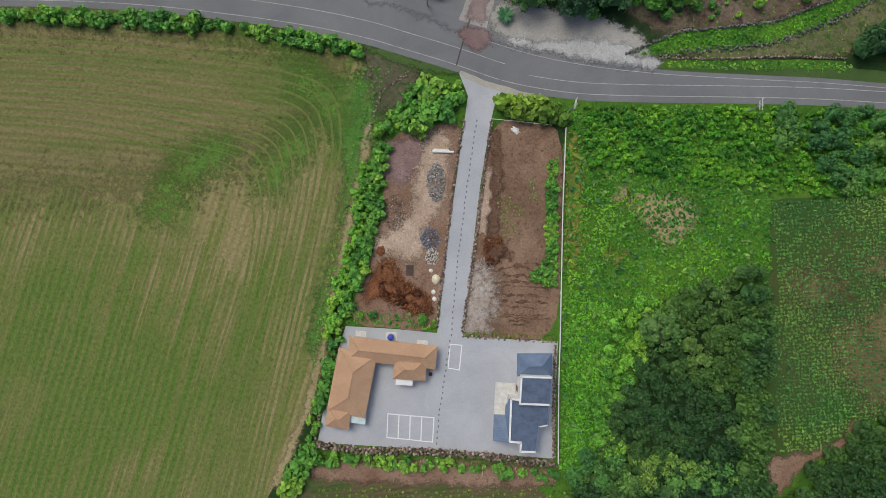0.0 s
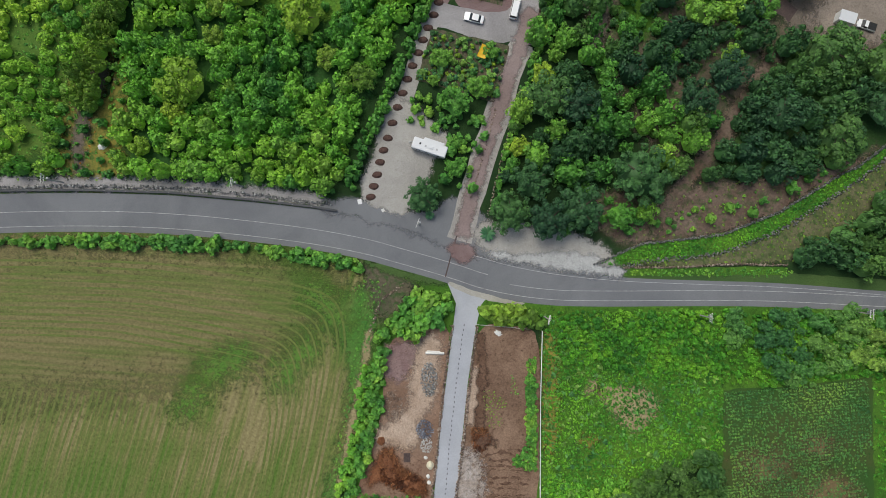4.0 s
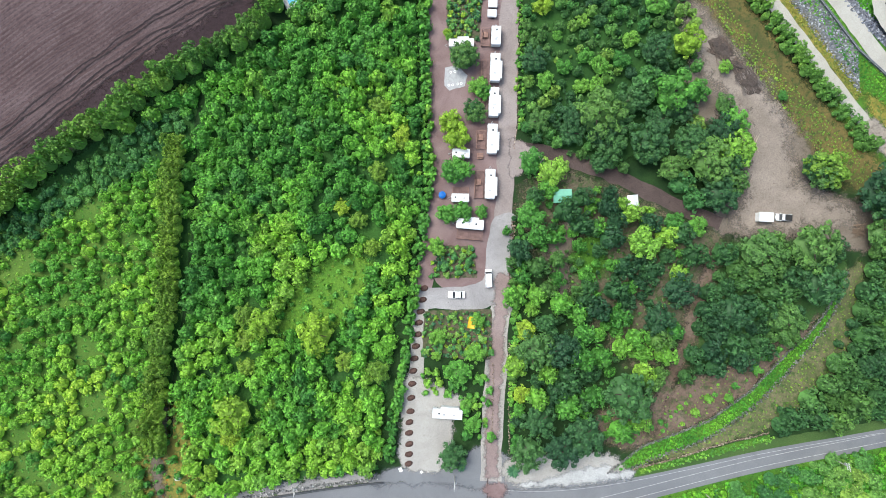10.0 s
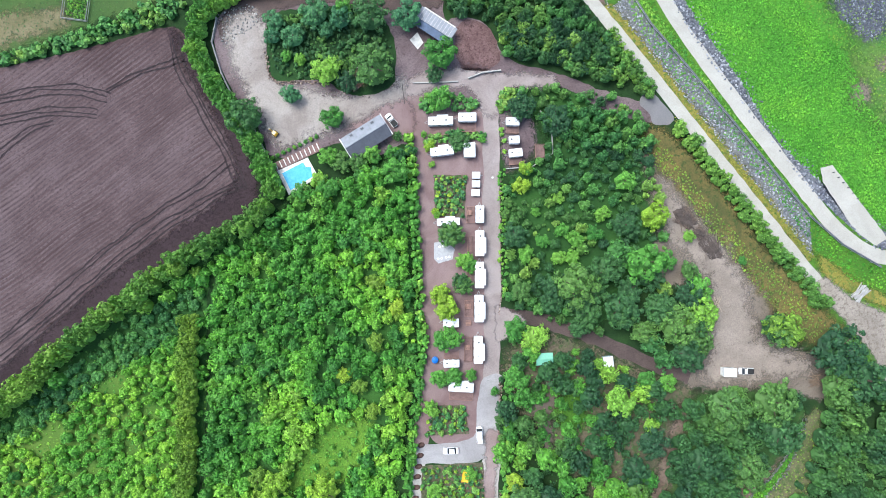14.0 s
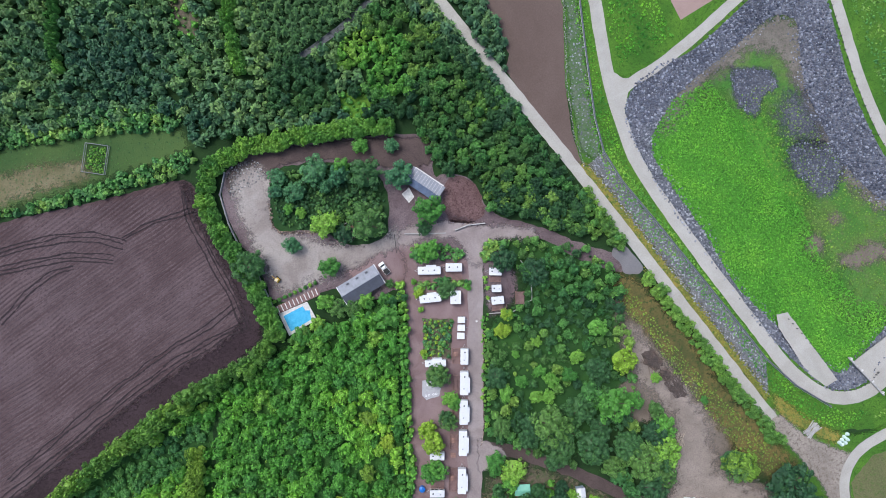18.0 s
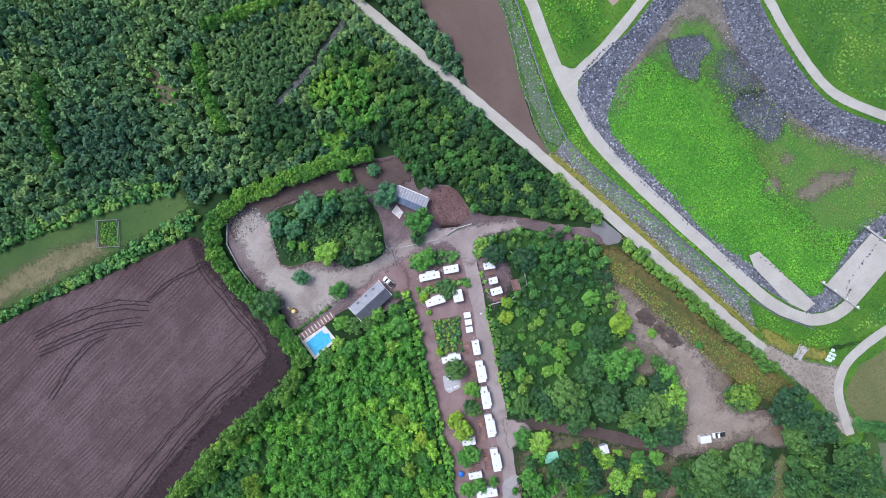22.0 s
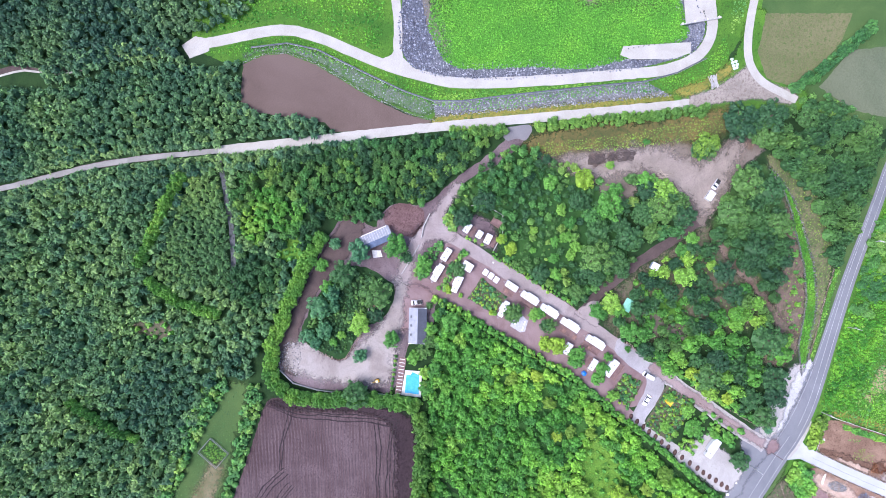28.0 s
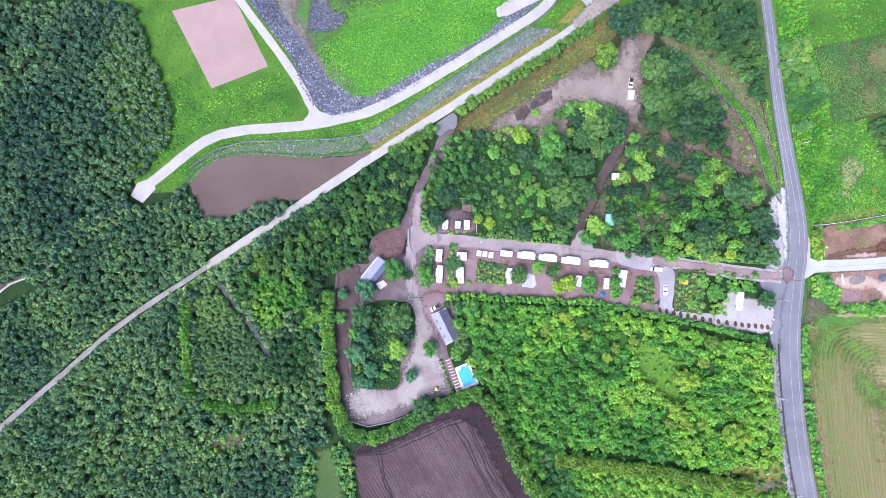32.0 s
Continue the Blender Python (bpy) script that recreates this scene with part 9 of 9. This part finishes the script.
def log_pile(x, y, turn, length, n, label, seed, material=None, spread=1.0, thick=0.12):
    rng = random.Random(seed)
    bm = bmesh.new()
    for i in range(n):
        px, pz = rng.uniform(-spread, spread), rng.uniform(0.1, 0.5)
        a = rng.uniform(-0.25, 0.25) * (3 if thick < 0.08 else 1)
        l = length * rng.uniform(0.6, 1.0)
        rod(bm, (px - l / 2 * math.sin(a), -l / 2 * math.cos(a), pz), (px + l / 2 * math.sin(a), l / 2 * math.cos(a), pz + rng.uniform(-0.1, 0.2)), thick * rng.uniform(0.6, 1.2), sides=6)
    ob = part("brush_heap", bm, material or WOOD)
    ob.location, ob.rotation_euler = (x, y, 0.03), (0, 0, radians(turn))
    return tagged(ob, label, "wood heap", kind="stuff")


log_pile(138.1, 103.3, -60, 6, 26, "stack of grey logs on the verge", 1, CONC, 1.3, 0.16)
BRUSHDARK = plain("brown_brush", (0.095, 0.072, 0.060), 0.95, 0.4, 2.5, relief=0.15)
for k, (x, y, rx, ry, a) in enumerate(((95.6, 138.6, 2.4, 3.6, 25), (100.2, 128.4, 2.5, 4.0, 20), (98, 133.5, 1.5, 2.0, 40), (92, 122.6, 2.4, 1.6, 0))):
    heap("brush_mound", x, y, rx, ry, 0.8, a, BRUSHDARK, "mound of cut branches and roots in the clearing", "wood heap", 63 + k, "wood heaps", 0.6)
    log_pile(x, y, a, ry * 1.7, 70, "tangled cut branches lying on the mound", 2 + k, plain("grey_twigs" if k % 2 else "brown_twigs", (0.26, 0.22, 0.195) if k % 2 else (0.17, 0.125, 0.10), 0.95, 0.35, 3), rx * 0.95, 0.055)
log_pile(96.8, 112.2, -5, 5.5, 12, "loose pale poles lying in the clearing", 4, plain("peeled_poles", (0.45, 0.38, 0.30), 0.9, 0.2, 3), 0.9, 0.07)
log_pile(118, 83, 70, 4.0, 30, "heap of branches at the end of the clearing", 5, None, 1.5, 0.06)
GREYMETAL = plain("dull_galvanised_pipe", (0.24, 0.25, 0.25), 0.6, 0.2, 2.0)
net = root_at("net_cage", -56.3, 249.3, -24, "grey framed vegetable enclosure in the grass strip", "enclosure")
for x0, y0, x1, y1 in ((-3.6, -4.6, 3.6, -4.6), (3.6, -4.6, 3.6, 4.6), (3.6, 4.6, -3.6, 4.6), (-3.6, 4.6, -3.6, -4.6)):
    rodded("rail", (x0, y0, 1.2), (x1, y1, 1.2), 0.11, GREYMETAL, net, sides=6)
    rodded("rail", (x0, y0, 0.3), (x1, y1, 0.3), 0.07, GREYMETAL, net, sides=6)
    rodded("post", (x0, y0, 0), (x0, y0, 1.3), 0.07, GREYMETAL, net, sides=6)
mass("vegetables", scatter([(-60.5, 247), (-57, 254), (-52, 251.5), (-55.5, 244)], 0.9, 77), "shrub", "bush", 0.3, 0.55, 78, "green vegetables inside the enclosure", "plants")
band("canal", [(40, 402), (65.8, 367.7), (67.6, 357.9), (69.3, 349.3), (78, 335.5), (88, 316)], 2.2, 0.03, DARKDIRT, "narrow dark canal in the forest", "canal")
band("canal_edge", offset_line([(40, 402), (65.8, 367.7), (67.6, 357.9), (69.3, 349.3), (74, 341)], -1.6), 0.8, 0.1, PALE, "pale concrete edge of the canal", "canal edge", thick=0.1)

# stones of the basin banks and the embankment
rng = np.random.default_rng(17)
g = scatter(BASIN_TOP, 0.8, 200, [BASIN_TOE])
tl, ol = [*BASIN_TOE, BASIN_TOE[0]], [*BASIN_TOP, BASIN_TOP[0]]
dt, do = near_line(g[:, 0], g[:, 1], tl), near_line(g[:, 0], g[:, 1], ol)
k = do / (do + dt + 1e-6)
west = (g[:, 0] < 136) & (g[:, 1] < 212)
for side, mat_, label in ((west, STONEPALE, "pale grey stones facing the basin bank"), (~west & (g[:, 0] < 152), STONEMAT, "grey basalt stones facing the basin bank"), (g[:, 0] >= 152, STONEDARK, "dark basalt stones facing the basin bank")):
    stones("bank_stones", [(x, y, -DEEP * q + 0.12) for (x, y), q in zip(g[side], k[side])], 0.24, 0.56, mat_, label, "stones", 201)
for k, poly in enumerate([STONE_1, STONE_2]):
    stones("loose_stones", [(x, y, -DEEP + 0.1) for x, y in scatter(poly, 0.8, 202 + k)], 0.16, 0.42, STONEDARK, "loose dark stones on the basin floor", "stones", 204 + k)
toe = scatter(BASIN_TOE, 1.0, 207)
near = near_line(toe[:, 0], toe[:, 1], tl)
toe = toe[(near < 3.2) & (np.random.default_rng(8).random(len(toe)) > near / 3.4)]
stones("loose_stones", [(x, y, -DEEP + 0.08) for x, y in toe], 0.16, 0.42, STONEMAT, "stones fallen to the foot of the bank", "stones", 212)
for k, poly in enumerate([RUBBLE, RUBBLE_N]):
    stones("rubble", [(x, y, 0.08) for x, y in scatter(poly, (0.66, 1.3)[k], 206 + k)], 0.2, 0.42, STONEPALE, "rubble stones of the embankment", "stones", 208 + k)
g = scatter([(-18, 235), (-8, 235.5), (-6, 230), (-12, 227), (-19, 226)], 0.9, 210)
stones("rubble", [(x, y, 0.12) for x, y in g], 0.15, 0.4, STONEGREY, "grey rubble at the corner of the yard", "stones", 211)


# ---- tufts of grass and weeds ----
def tuft_mesh(rng, blades):
    a = rng.uniform(0, 6.283, blades)
    d = np.sqrt(rng.random(blades)) * 0.7
    pos = np.stack([d * np.cos(a), d * np.sin(a), rng.uniform(0.1, 0.5, blades)], 1)
    n = np.stack([np.cos(a) * 0.5, np.sin(a) * 0.5, np.ones(blades)], 1) + rng.normal(size=(blades, 3)) * 0.35
    n /= np.linalg.norm(n, axis=1)[:, None]
    u = np.cross(n, rng.normal(size=(blades, 3)))
    u /= np.linalg.norm(u, axis=1)[:, None]
    v = np.cross(n, u)
    s = rng.uniform(0.25, 0.5, (blades, 1))
    quad = np.stack([pos - u * s * 1.3, pos - v * s * 0.6, pos + u * s * 1.3 - n * s * 0.3, pos + v * s * 0.6], 1).reshape(-1, 3)
    b = np.arange(blades)[:, None] * 4
    return quad, np.concatenate([b + [0, 1, 2], b + [0, 2, 3]])


MASS["tuft"] = [tuft_mesh(rng, 7) for _ in range(6)]
LEAFS["straw"] = leaf("mass_leaves_straw", (0.14, 0.19, 0.035), (0.21, 0.23, 0.042), (0.28, 0.265, 0.050), per_tree="tone")
TRACKS = [(PATH_A, 2.3), (PATH_B, 2.7), ([(178, 122), (187, 122.5), (199, 126.5), (209, 133.4), (214.8, 144.1), (211.4, 154.5), (199, 167), (190, 178), (187, 189), (185, 207), (185, 240)], 2.3), ([(140.5, 70), (143.4, 86), (150, 93), (162, 96), (200, 99)], 2.2)]
TRACK_FREE = [[(180.4, 130), (187, 117.5), (162, 107.8), (156, 120.5)]]
TUFTS = [
    ([(25, -9), (33, -9), (35, -14), (33, -28), (32, -44), (24, -44)], 0.8, "lush", 0.4, 0.9, 0.0, "bright green weeds beside the wall"),
    (GLADE_1, 1.2, "khaki", 0.3, 0.7, 0.0, "tall grass of the glade"),
    ([(25, 27), (42, 27.5), (64, 27), (66, 8), (66, -4), (54, -8), (46, -12), (40, -17), (40, -25), (34, -29), (33, -42), (25, -46), (24.6, -18)], 0.85, "weed", 0.35, 0.85, -0.0, "weeds and tall grass of the field"),
    ([(125.7, 216.7), (116.5, 207.9), (114.8, 200.9), (118.3, 189.6), (124.2, 172.9), (128.3, 154.3), (136.8, 139.4), (154, 118.4), (177, 131), (165, 140), (158, 154), (157, 170), (150, 185), (145, 205), (140, 220)], 0.8, "lush", 0.45, 0.85, -DEEP, "tall bright grass of the basin floor"),
    ([(146, 212), (158, 214), (166, 205), (170, 190), (180, 168), (192, 155), (203, 145), (202, 140), (190, 134), (178, 134), (166, 140), (160, 152), (158, 166), (152, 180), (146, 196)], 1.15, "khaki", 0.25, 0.6, -DEEP, "yellowing weeds of the basin floor"),
    ([(99.7, 298), (106.5, 286.6), (114, 274), (115, 258.8), (112.5, 244.4), (112, 232), (131, 236), (128, 266), (140, 282), (110, 292)], 1.2, "weed", 0.4, 1.0, 0.0, "weeds of the meadow beside the court"),
    ([(92.7, 296), (100.1, 286), (108, 271.9), (109, 257), (107, 240), (105.5, 223.8), (106, 200), (114, 179), (122, 158), (130, 137), (142, 112), (150, 105.5), (158, 104), (150, 100), (138, 106), (129, 120), (122, 140), (112, 163), (104, 180), (98, 198), (97.5, 214), (100.5, 235), (103, 256), (102, 268), (94, 286)], 1.0, "weed", 0.35, 0.8, 0.0, "weeds of the embankment"),
    ([(101, 172), (107, 163), (117, 144), (127, 124), (133.2, 114), (142, 105), (137, 103), (125, 120), (113, 141.5), (101, 165.4)], 0.9, "straw", 0.3, 0.6, 0.0, "dry yellow grass along the track"),
    ([(90.3, 170), (96, 160.6), (102, 145.5), (110, 127.9), (117.6, 113.9), (126, 97.9), (128, 87.8), (117.2, 97.1), (111, 110), (106, 122), (100, 135.3), (96, 148.4), (90, 157.9)], 1.0, "khaki", 0.3, 0.65, 0.0, "dry yellow grass beside the clearing"),
    ([(36.8, 52.9), (43.4, 55.6), (52.3, 50.6), (61.7, 57), (76, 57), (98, 61.3), (91.9, 57.1), (79.3, 49.6), (66.3, 44.7), (58.1, 43.8), (47.8, 42.8), (40, 44)], 1.9, "khaki", 0.2, 0.55, 0.0, "thin weeds on the open ground"),
    (offset_line(EMB_WALL[:-1], 0.4) + offset_line(EMB_WALL[:-1], 3.0)[::-1], 0.8, "bush", 0.35, 0.75, 0.0, "bright weeds between wall and road"),
    (beside_track(1.6)[::2] + beside_track(3.8)[::-2], 0.7, "straw", 0.3, 0.6, 0.0, "yellow grass along the concrete track"),
    (BANK_IN + BANK_OUT[::-1], 0.75, "weed", 0.4, 0.75, 0.0, "long grass on the bank"),
    (BANK_OUT + [(118, 76), (113, 62), (105, 50), (92, 42), (82, 38.4), (66.9, 38.2), (56.8, 37.6)], 1.25, "khaki", 0.25, 0.6, 0.0, "dry tufts of the slope"),
    ([(45.4, 37.2), (62.6, 36.9), (81.8, 36.7), (81.8, 35.1), (62.6, 35.3), (45.4, 35.8)], 0.8, "bush", 0.4, 0.7, 0.0, "long grass beside the road"),
    ([(-9.5, 35), (-12, 26), (-17, 10), (-20, -4), (-24, -25), (-25.5, -25), (-21.5, -4), (-18.5, 12), (-16, 24), (-18, 33), (-14, 36)], 1.0, "bush", 0.3, 0.55, 0.0, "fresh grass at the edge of the field"),
    ([(-125, 136), (-94, 144), (-80, 149), (-53, 154), (-59.6, 128.4), (-70, 93.4), (-80, 63), (-125, 63)], 1.7, "bush", 0.3, 0.8, 0.0, "weeds under the young bushes"),
    ([(25, 27), (42, 27.5), (64, 27), (66, 8), (66, -4), (54, -8), (46, -12), (40, -17), (40, -25), (34, -29), (33, -42), (25, -46), (24.6, -18)], 2.2, "leafy", 0.5, 1.2, 0.0, "darker weeds of the field"),
    ([(100, 12), (140, 10), (140, -60), (100, -60)], 1.6, "weed", 0.5, 1.1, 0.0, "weeds of the field"),
    ([(188, 250), (190, 225), (191, 190), (196, 176), (206, 166), (219, 152), (219, 138), (235, 150), (230, 250)], 1.5, "leafy", 0.5, 1.0, 0.0, "weeds outside the basin track"),
    ([(187, 117), (172, 105), (156, 102), (180, 96), (200, 104), (196, 120)], 1.3, "leafy", 0.5, 1.0, 0.0, "weeds outside the basin track"),
    ([(-18, -14.6), (-8, -15.4), (-0.8, -16), (-0.8, -13.6), (-8, -13), (-17, -12)], 1.0, "bush", 0.5, 0.9, 0.0, "plants along the edge of the yard"),
    ([(5.5, -17.2), (13.9, -17.8), (23.4, -18.2), (23.4, -17.2), (13.9, -16.8), (5.5, -16.4)], 0.7, "straw", 0.3, 0.6, 0.0, "yellowing plants along the stone edging"),
    ([(11.4, 10.4), (13.5, 10.4), (17.6, 7.6), (17.0, 6.2), (15.5, 6.1), (16.5, 3.0), (14.0, 1.5), (12.5, 2.5), (11.7, 7.6)], 0.75, "khaki", 0.2, 0.42, 0.0, "thin weeds on the bare plot"),
    ([(17.8, 14.0), (18.8, 14.0), (19.6, 9.4), (18.1, 9.4)], 0.6, "bush", 0.2, 0.4, 0.0, "fresh weeds on the bare plot"),
    ([(-24, -46.6), (23, -48), (24, -66), (-34, -66)], 1.3, "khaki", 0.3, 0.6, 0.0, "thin crop behind the wall"),
    ([(-85, 263), (-53, 258), (-27, 254), (-28, 246), (-44, 245), (-73, 243), (-91, 244)], 1.3, "oak", 0.2, 0.45, 0.0, "short grass of the strip"),
]
LEAFS["rust"] = leaf("mass_leaves_rust", (0.085, 0.030, 0.014), (0.17, 0.062, 0.028), (0.27, 0.125, 0.062), per_tree="tone")
mass("dry_stalks", scatter([(-11.5, -2.6), (-8.9, -2.6), (-7.4, -5.6), (-5.9, -7.1), (-1.8, -9.7), (-1.0, -12.8), (-2.3, -13.8), (-5.9, -12.2), (-10.0, -10.7), (-11.7, -9.2)], 0.5, 611), "tuft", "rust", 0.3, 0.65, 612, "rust-red heap of dry stalks on the plot", "dry stalks", lift=0.9, patchy=0.5)
mass("dry_stalks", scatter([(8.9, 2.5), (12.5, 2.0), (13.5, -0.5), (12.0, -3.1), (9.9, -3.6), (8.9, -1.5)], 0.5, 613), "tuft", "rust", 0.3, 0.6, 614, "brown heap of dry stalks beside the driveway", "dry stalks", lift=0.7, patchy=0.5)
mass("flowering_weeds", np.array(FLOWERS), "tuft", "flower", 0.25, 0.5, 89, "orange flowering weeds in the rough glade", "flowers", lift=0.0)
for k, (poly, hue) in enumerate(BRUSH):
    mass("underbrush", scatter(poly, 3.0, 500 + k), "tuft", hue, 0.4, 0.9, 520 + k, "low green underbrush between the trees", "underbrush", lift=0.1)
for k, (poly, gap, hue, low, high, z, label) in enumerate(TUFTS):
    ob = mass("grass_tufts", scatter(poly, gap, 300 + k, TRACK_FREE, TRACKS), "tuft", hue, low, high, 330 + k, label, "grass", lift=0.0, patchy=0.12)
    ob.location.z = z


# ---- ridges and ruts of the fields ----
def ridges(name, lines, width, height, material, field, z=0.02):
    """Low three-sided ridges along lines, each a piece of its field."""
    for line in lines:
        vs, fs = [], []
        left, right = ribbon_pts(line, width, 3.0) if len(line) > 2 else ([], [])
        n, b = len(left), len(vs)
        for (x0, y0), (x1, y1) in zip(left, right):
            h = height * (0.7 + 0.5 * noise.noise((x0 * 0.4, y0 * 0.4, 2)))
            jx, jy = 0.12 * noise.noise((x0, y0, 4)), 0.12 * noise.noise((x0, y0, 8))
            vs += [(x0, y0, z), ((x0 + x1) / 2 + jx, (y0 + y1) / 2 + jy, z + h), (x1, y1, z)]
        for i in range(n - 1):
            k = b + i * 3
            fs += [(k, k + 1, k + 4, k + 3), (k + 1, k + 2, k + 5, k + 4)]
        if fs:
            mesh_ob(name, vs, fs, material, field)


def clipped_rows(poly, angle, gap, wobble=0.3):
    """Straight rows at that angle inside an outline."""
    u = np.array([math.cos(radians(angle)), math.sin(radians(angle))])
    v = np.array([-u[1], u[0]])
    a = np.array(poly)
    s, t = a @ u, a @ v
    out = []
    for off in np.arange(t.min() + gap, t.max(), gap):
        q = np.arange(s.min(), s.max(), 2.0)
        px, py = q * u[0] + off * v[0], q * u[1] + off * v[1]
        ok = inside(px, py, poly)
        run = []
        for x, y, k in zip(px, py, ok):
            if k:
                d = wobble * noise.noise((x * 0.06, y * 0.06, 1.0))
                run.append((x + v[0] * d, y + v[1] * d))
            else:
                if len(run) > 3:
                    out.append(run)
                run = []
        if len(run) > 3:
            out.append(run)
    return out


NEAR_PLOUGH = [(-34, 233.5), (-31.6, 222), (-28.6, 209), (-25.8, 198), (-26.2, 187.4), (-33, 183.2), (-44.7, 179.8), (-62.6, 174), (-81, 166.2), (-98, 158.2), (-150, 138), (-150, 200), (-130, 236), (-93.2, 237.5), (-65.3, 235.9), (-46.6, 234.9)]
RIDGESOIL = earth("ridge_soil", (0.070, 0.049, 0.051), (0.112, 0.083, 0.086), (0.058, 0.039, 0.041), 0.10, 1.2, relief=0.1)
ridges("ridge", clipped_rows(NEAR_PLOUGH, 19.5, 1.25, 1.2), 0.55, 0.07, RIDGESOIL, ploughed_field)
RUTSOIL = plain("rut_soil_damp", (0.034, 0.024, 0.026), 1.0, 0.3, 1.0)
for line, count in (([(-95, 230.5), (-85.2, 230.3), (-72.9, 229.6), (-63.3, 227), (-54.5, 221.7)], 3), ([(-96, 225), (-86.8, 224.8), (-78.4, 223.8), (-71.3, 222.9), (-59.4, 218.4)], 3), ([(-55.7, 222.9), (-49, 225.3), (-43, 225.8), (-29.8, 226)], 2), ([(-100, 208), (-89.8, 214.6), (-79.8, 219), (-72.4, 219)], 2), ([(-30.8, 232), (-31.5, 222), (-28.4, 208), (-25.2, 194.5), (-24, 184)], 3), ([(-25, 184.6), (-34.5, 182.8), (-47.1, 179.6), (-63, 173.8), (-80, 166.4), (-98, 158.2), (-125, 147)], 3), ([(-27, 192), (-36, 187.8), (-48, 185), (-64, 179.4), (-82, 171.6), (-110, 159)], 2)):
    for k in range(count):
        wavy = [(x + 0.9 * noise.noise((x * 0.15, y * 0.15, k)), y + 0.9 * noise.noise((x * 0.15, y * 0.15, 7 + k))) for x, y in resample(line, 3, False)]
        band("wheel_rut", offset_line(wavy, -1.35 * k), 0.42, 0.14, RUTSOIL, "dark wheel rut across the ploughed field", "rut", soft=0.35)
loops = []
for k in range(1, 13):
    d = 1.5 * k
    r = max(2.0, 17.0 - 0.1 * d) + 0.1 * d
    ex, ey = 0.232, 0.973
    cx, cy = -13.5 - d * 1.03, 35.0 - d
    south = (cx - ex * (110 - d) / ey * 1.0, cy - (110 - d))
    south = (max(south[0], -140), max(south[1], -60))
    corner = [(cx - ex * r, cy - ey * r), (cx - ex * r * 0.45 - 0.15 * r, cy - 0.36 * r), (cx - 0.42 * r, cy - 0.08 * r + 0.3), (cx - r, cy + 0.10 * r)]
    west = [(cx - 30, cy + 4.5), (min(cx - 45, -70), cy + 7.5), (-140, cy + 8)]
    loops.append([(cx - ex * (cy - south[1]) / ey, south[1])] + corner + west)
loops += clipped_rows([(-31, -22), (-38, -6), (-52, 8), (-70, 12), (-100, 14), (-140, 12), (-140, -60), (-44, -60)], 73, 1.5, 0.4)
STRAW = earth("straw_swath", (0.112, 0.152, 0.037), (0.150, 0.163, 0.054), (0.110, 0.152, 0.039), 0.05, 0.6, cover=0.55)
ridges("swath", loops, 0.5, 0.022, STRAW, mown_field, 0.038)
rng = np.random.default_rng(71)
beds = []
for line in clipped_rows([(66.4, 9.0), (84.7, 10.2), (99.6, 11.6), (99.6, -31.8), (84.6, -34.4), (81.7, -36.6), (74.6, -40.5), (66.4, -41), (65.6, -34), (65.8, -16), (66.6, -3.6)], 4, 0.72, 0.3):
    beds += [(x + rng.uniform(-0.16, 0.16), y + rng.uniform(-0.14, 0.14)) for x, y in resample(line, 0.55, False) if rng.random() < (1.2 if y > 3.8 and x < 83 else 0.92) + 0.8 * noise.noise((x * 0.06, y * 0.06, 9.0))]
mass("bean_plants", np.array(beds), "tuft", "leafy", 0.38, 0.62, 72, "green bean plants in rows on reddish soil", "crop", lift=0.0, patchy=0.08)
rut = random.Random(5)
for k in range(13):
    y, x0, x1 = -4.0 - 0.95 * k + rut.uniform(-0.4, 0.4), rut.uniform(11, 15), rut.uniform(18.5, 22)
    bend = rut.uniform(0.2, 1.3) if k < 5 else rut.uniform(-0.3, 0.4)
    arc = [(x0 + (x1 - x0) * q, y + bend * math.sin(q * 3.0) - 0.5 * q) for q in (0, 0.2, 0.4, 0.6, 0.8, 1)]
    band("wheel_rut", arc, rut.uniform(0.2, 0.4), 0.055 + 0.0015 * k, RUTDARK, "wheel rut in the bare soil", "rut", soft=0.6)
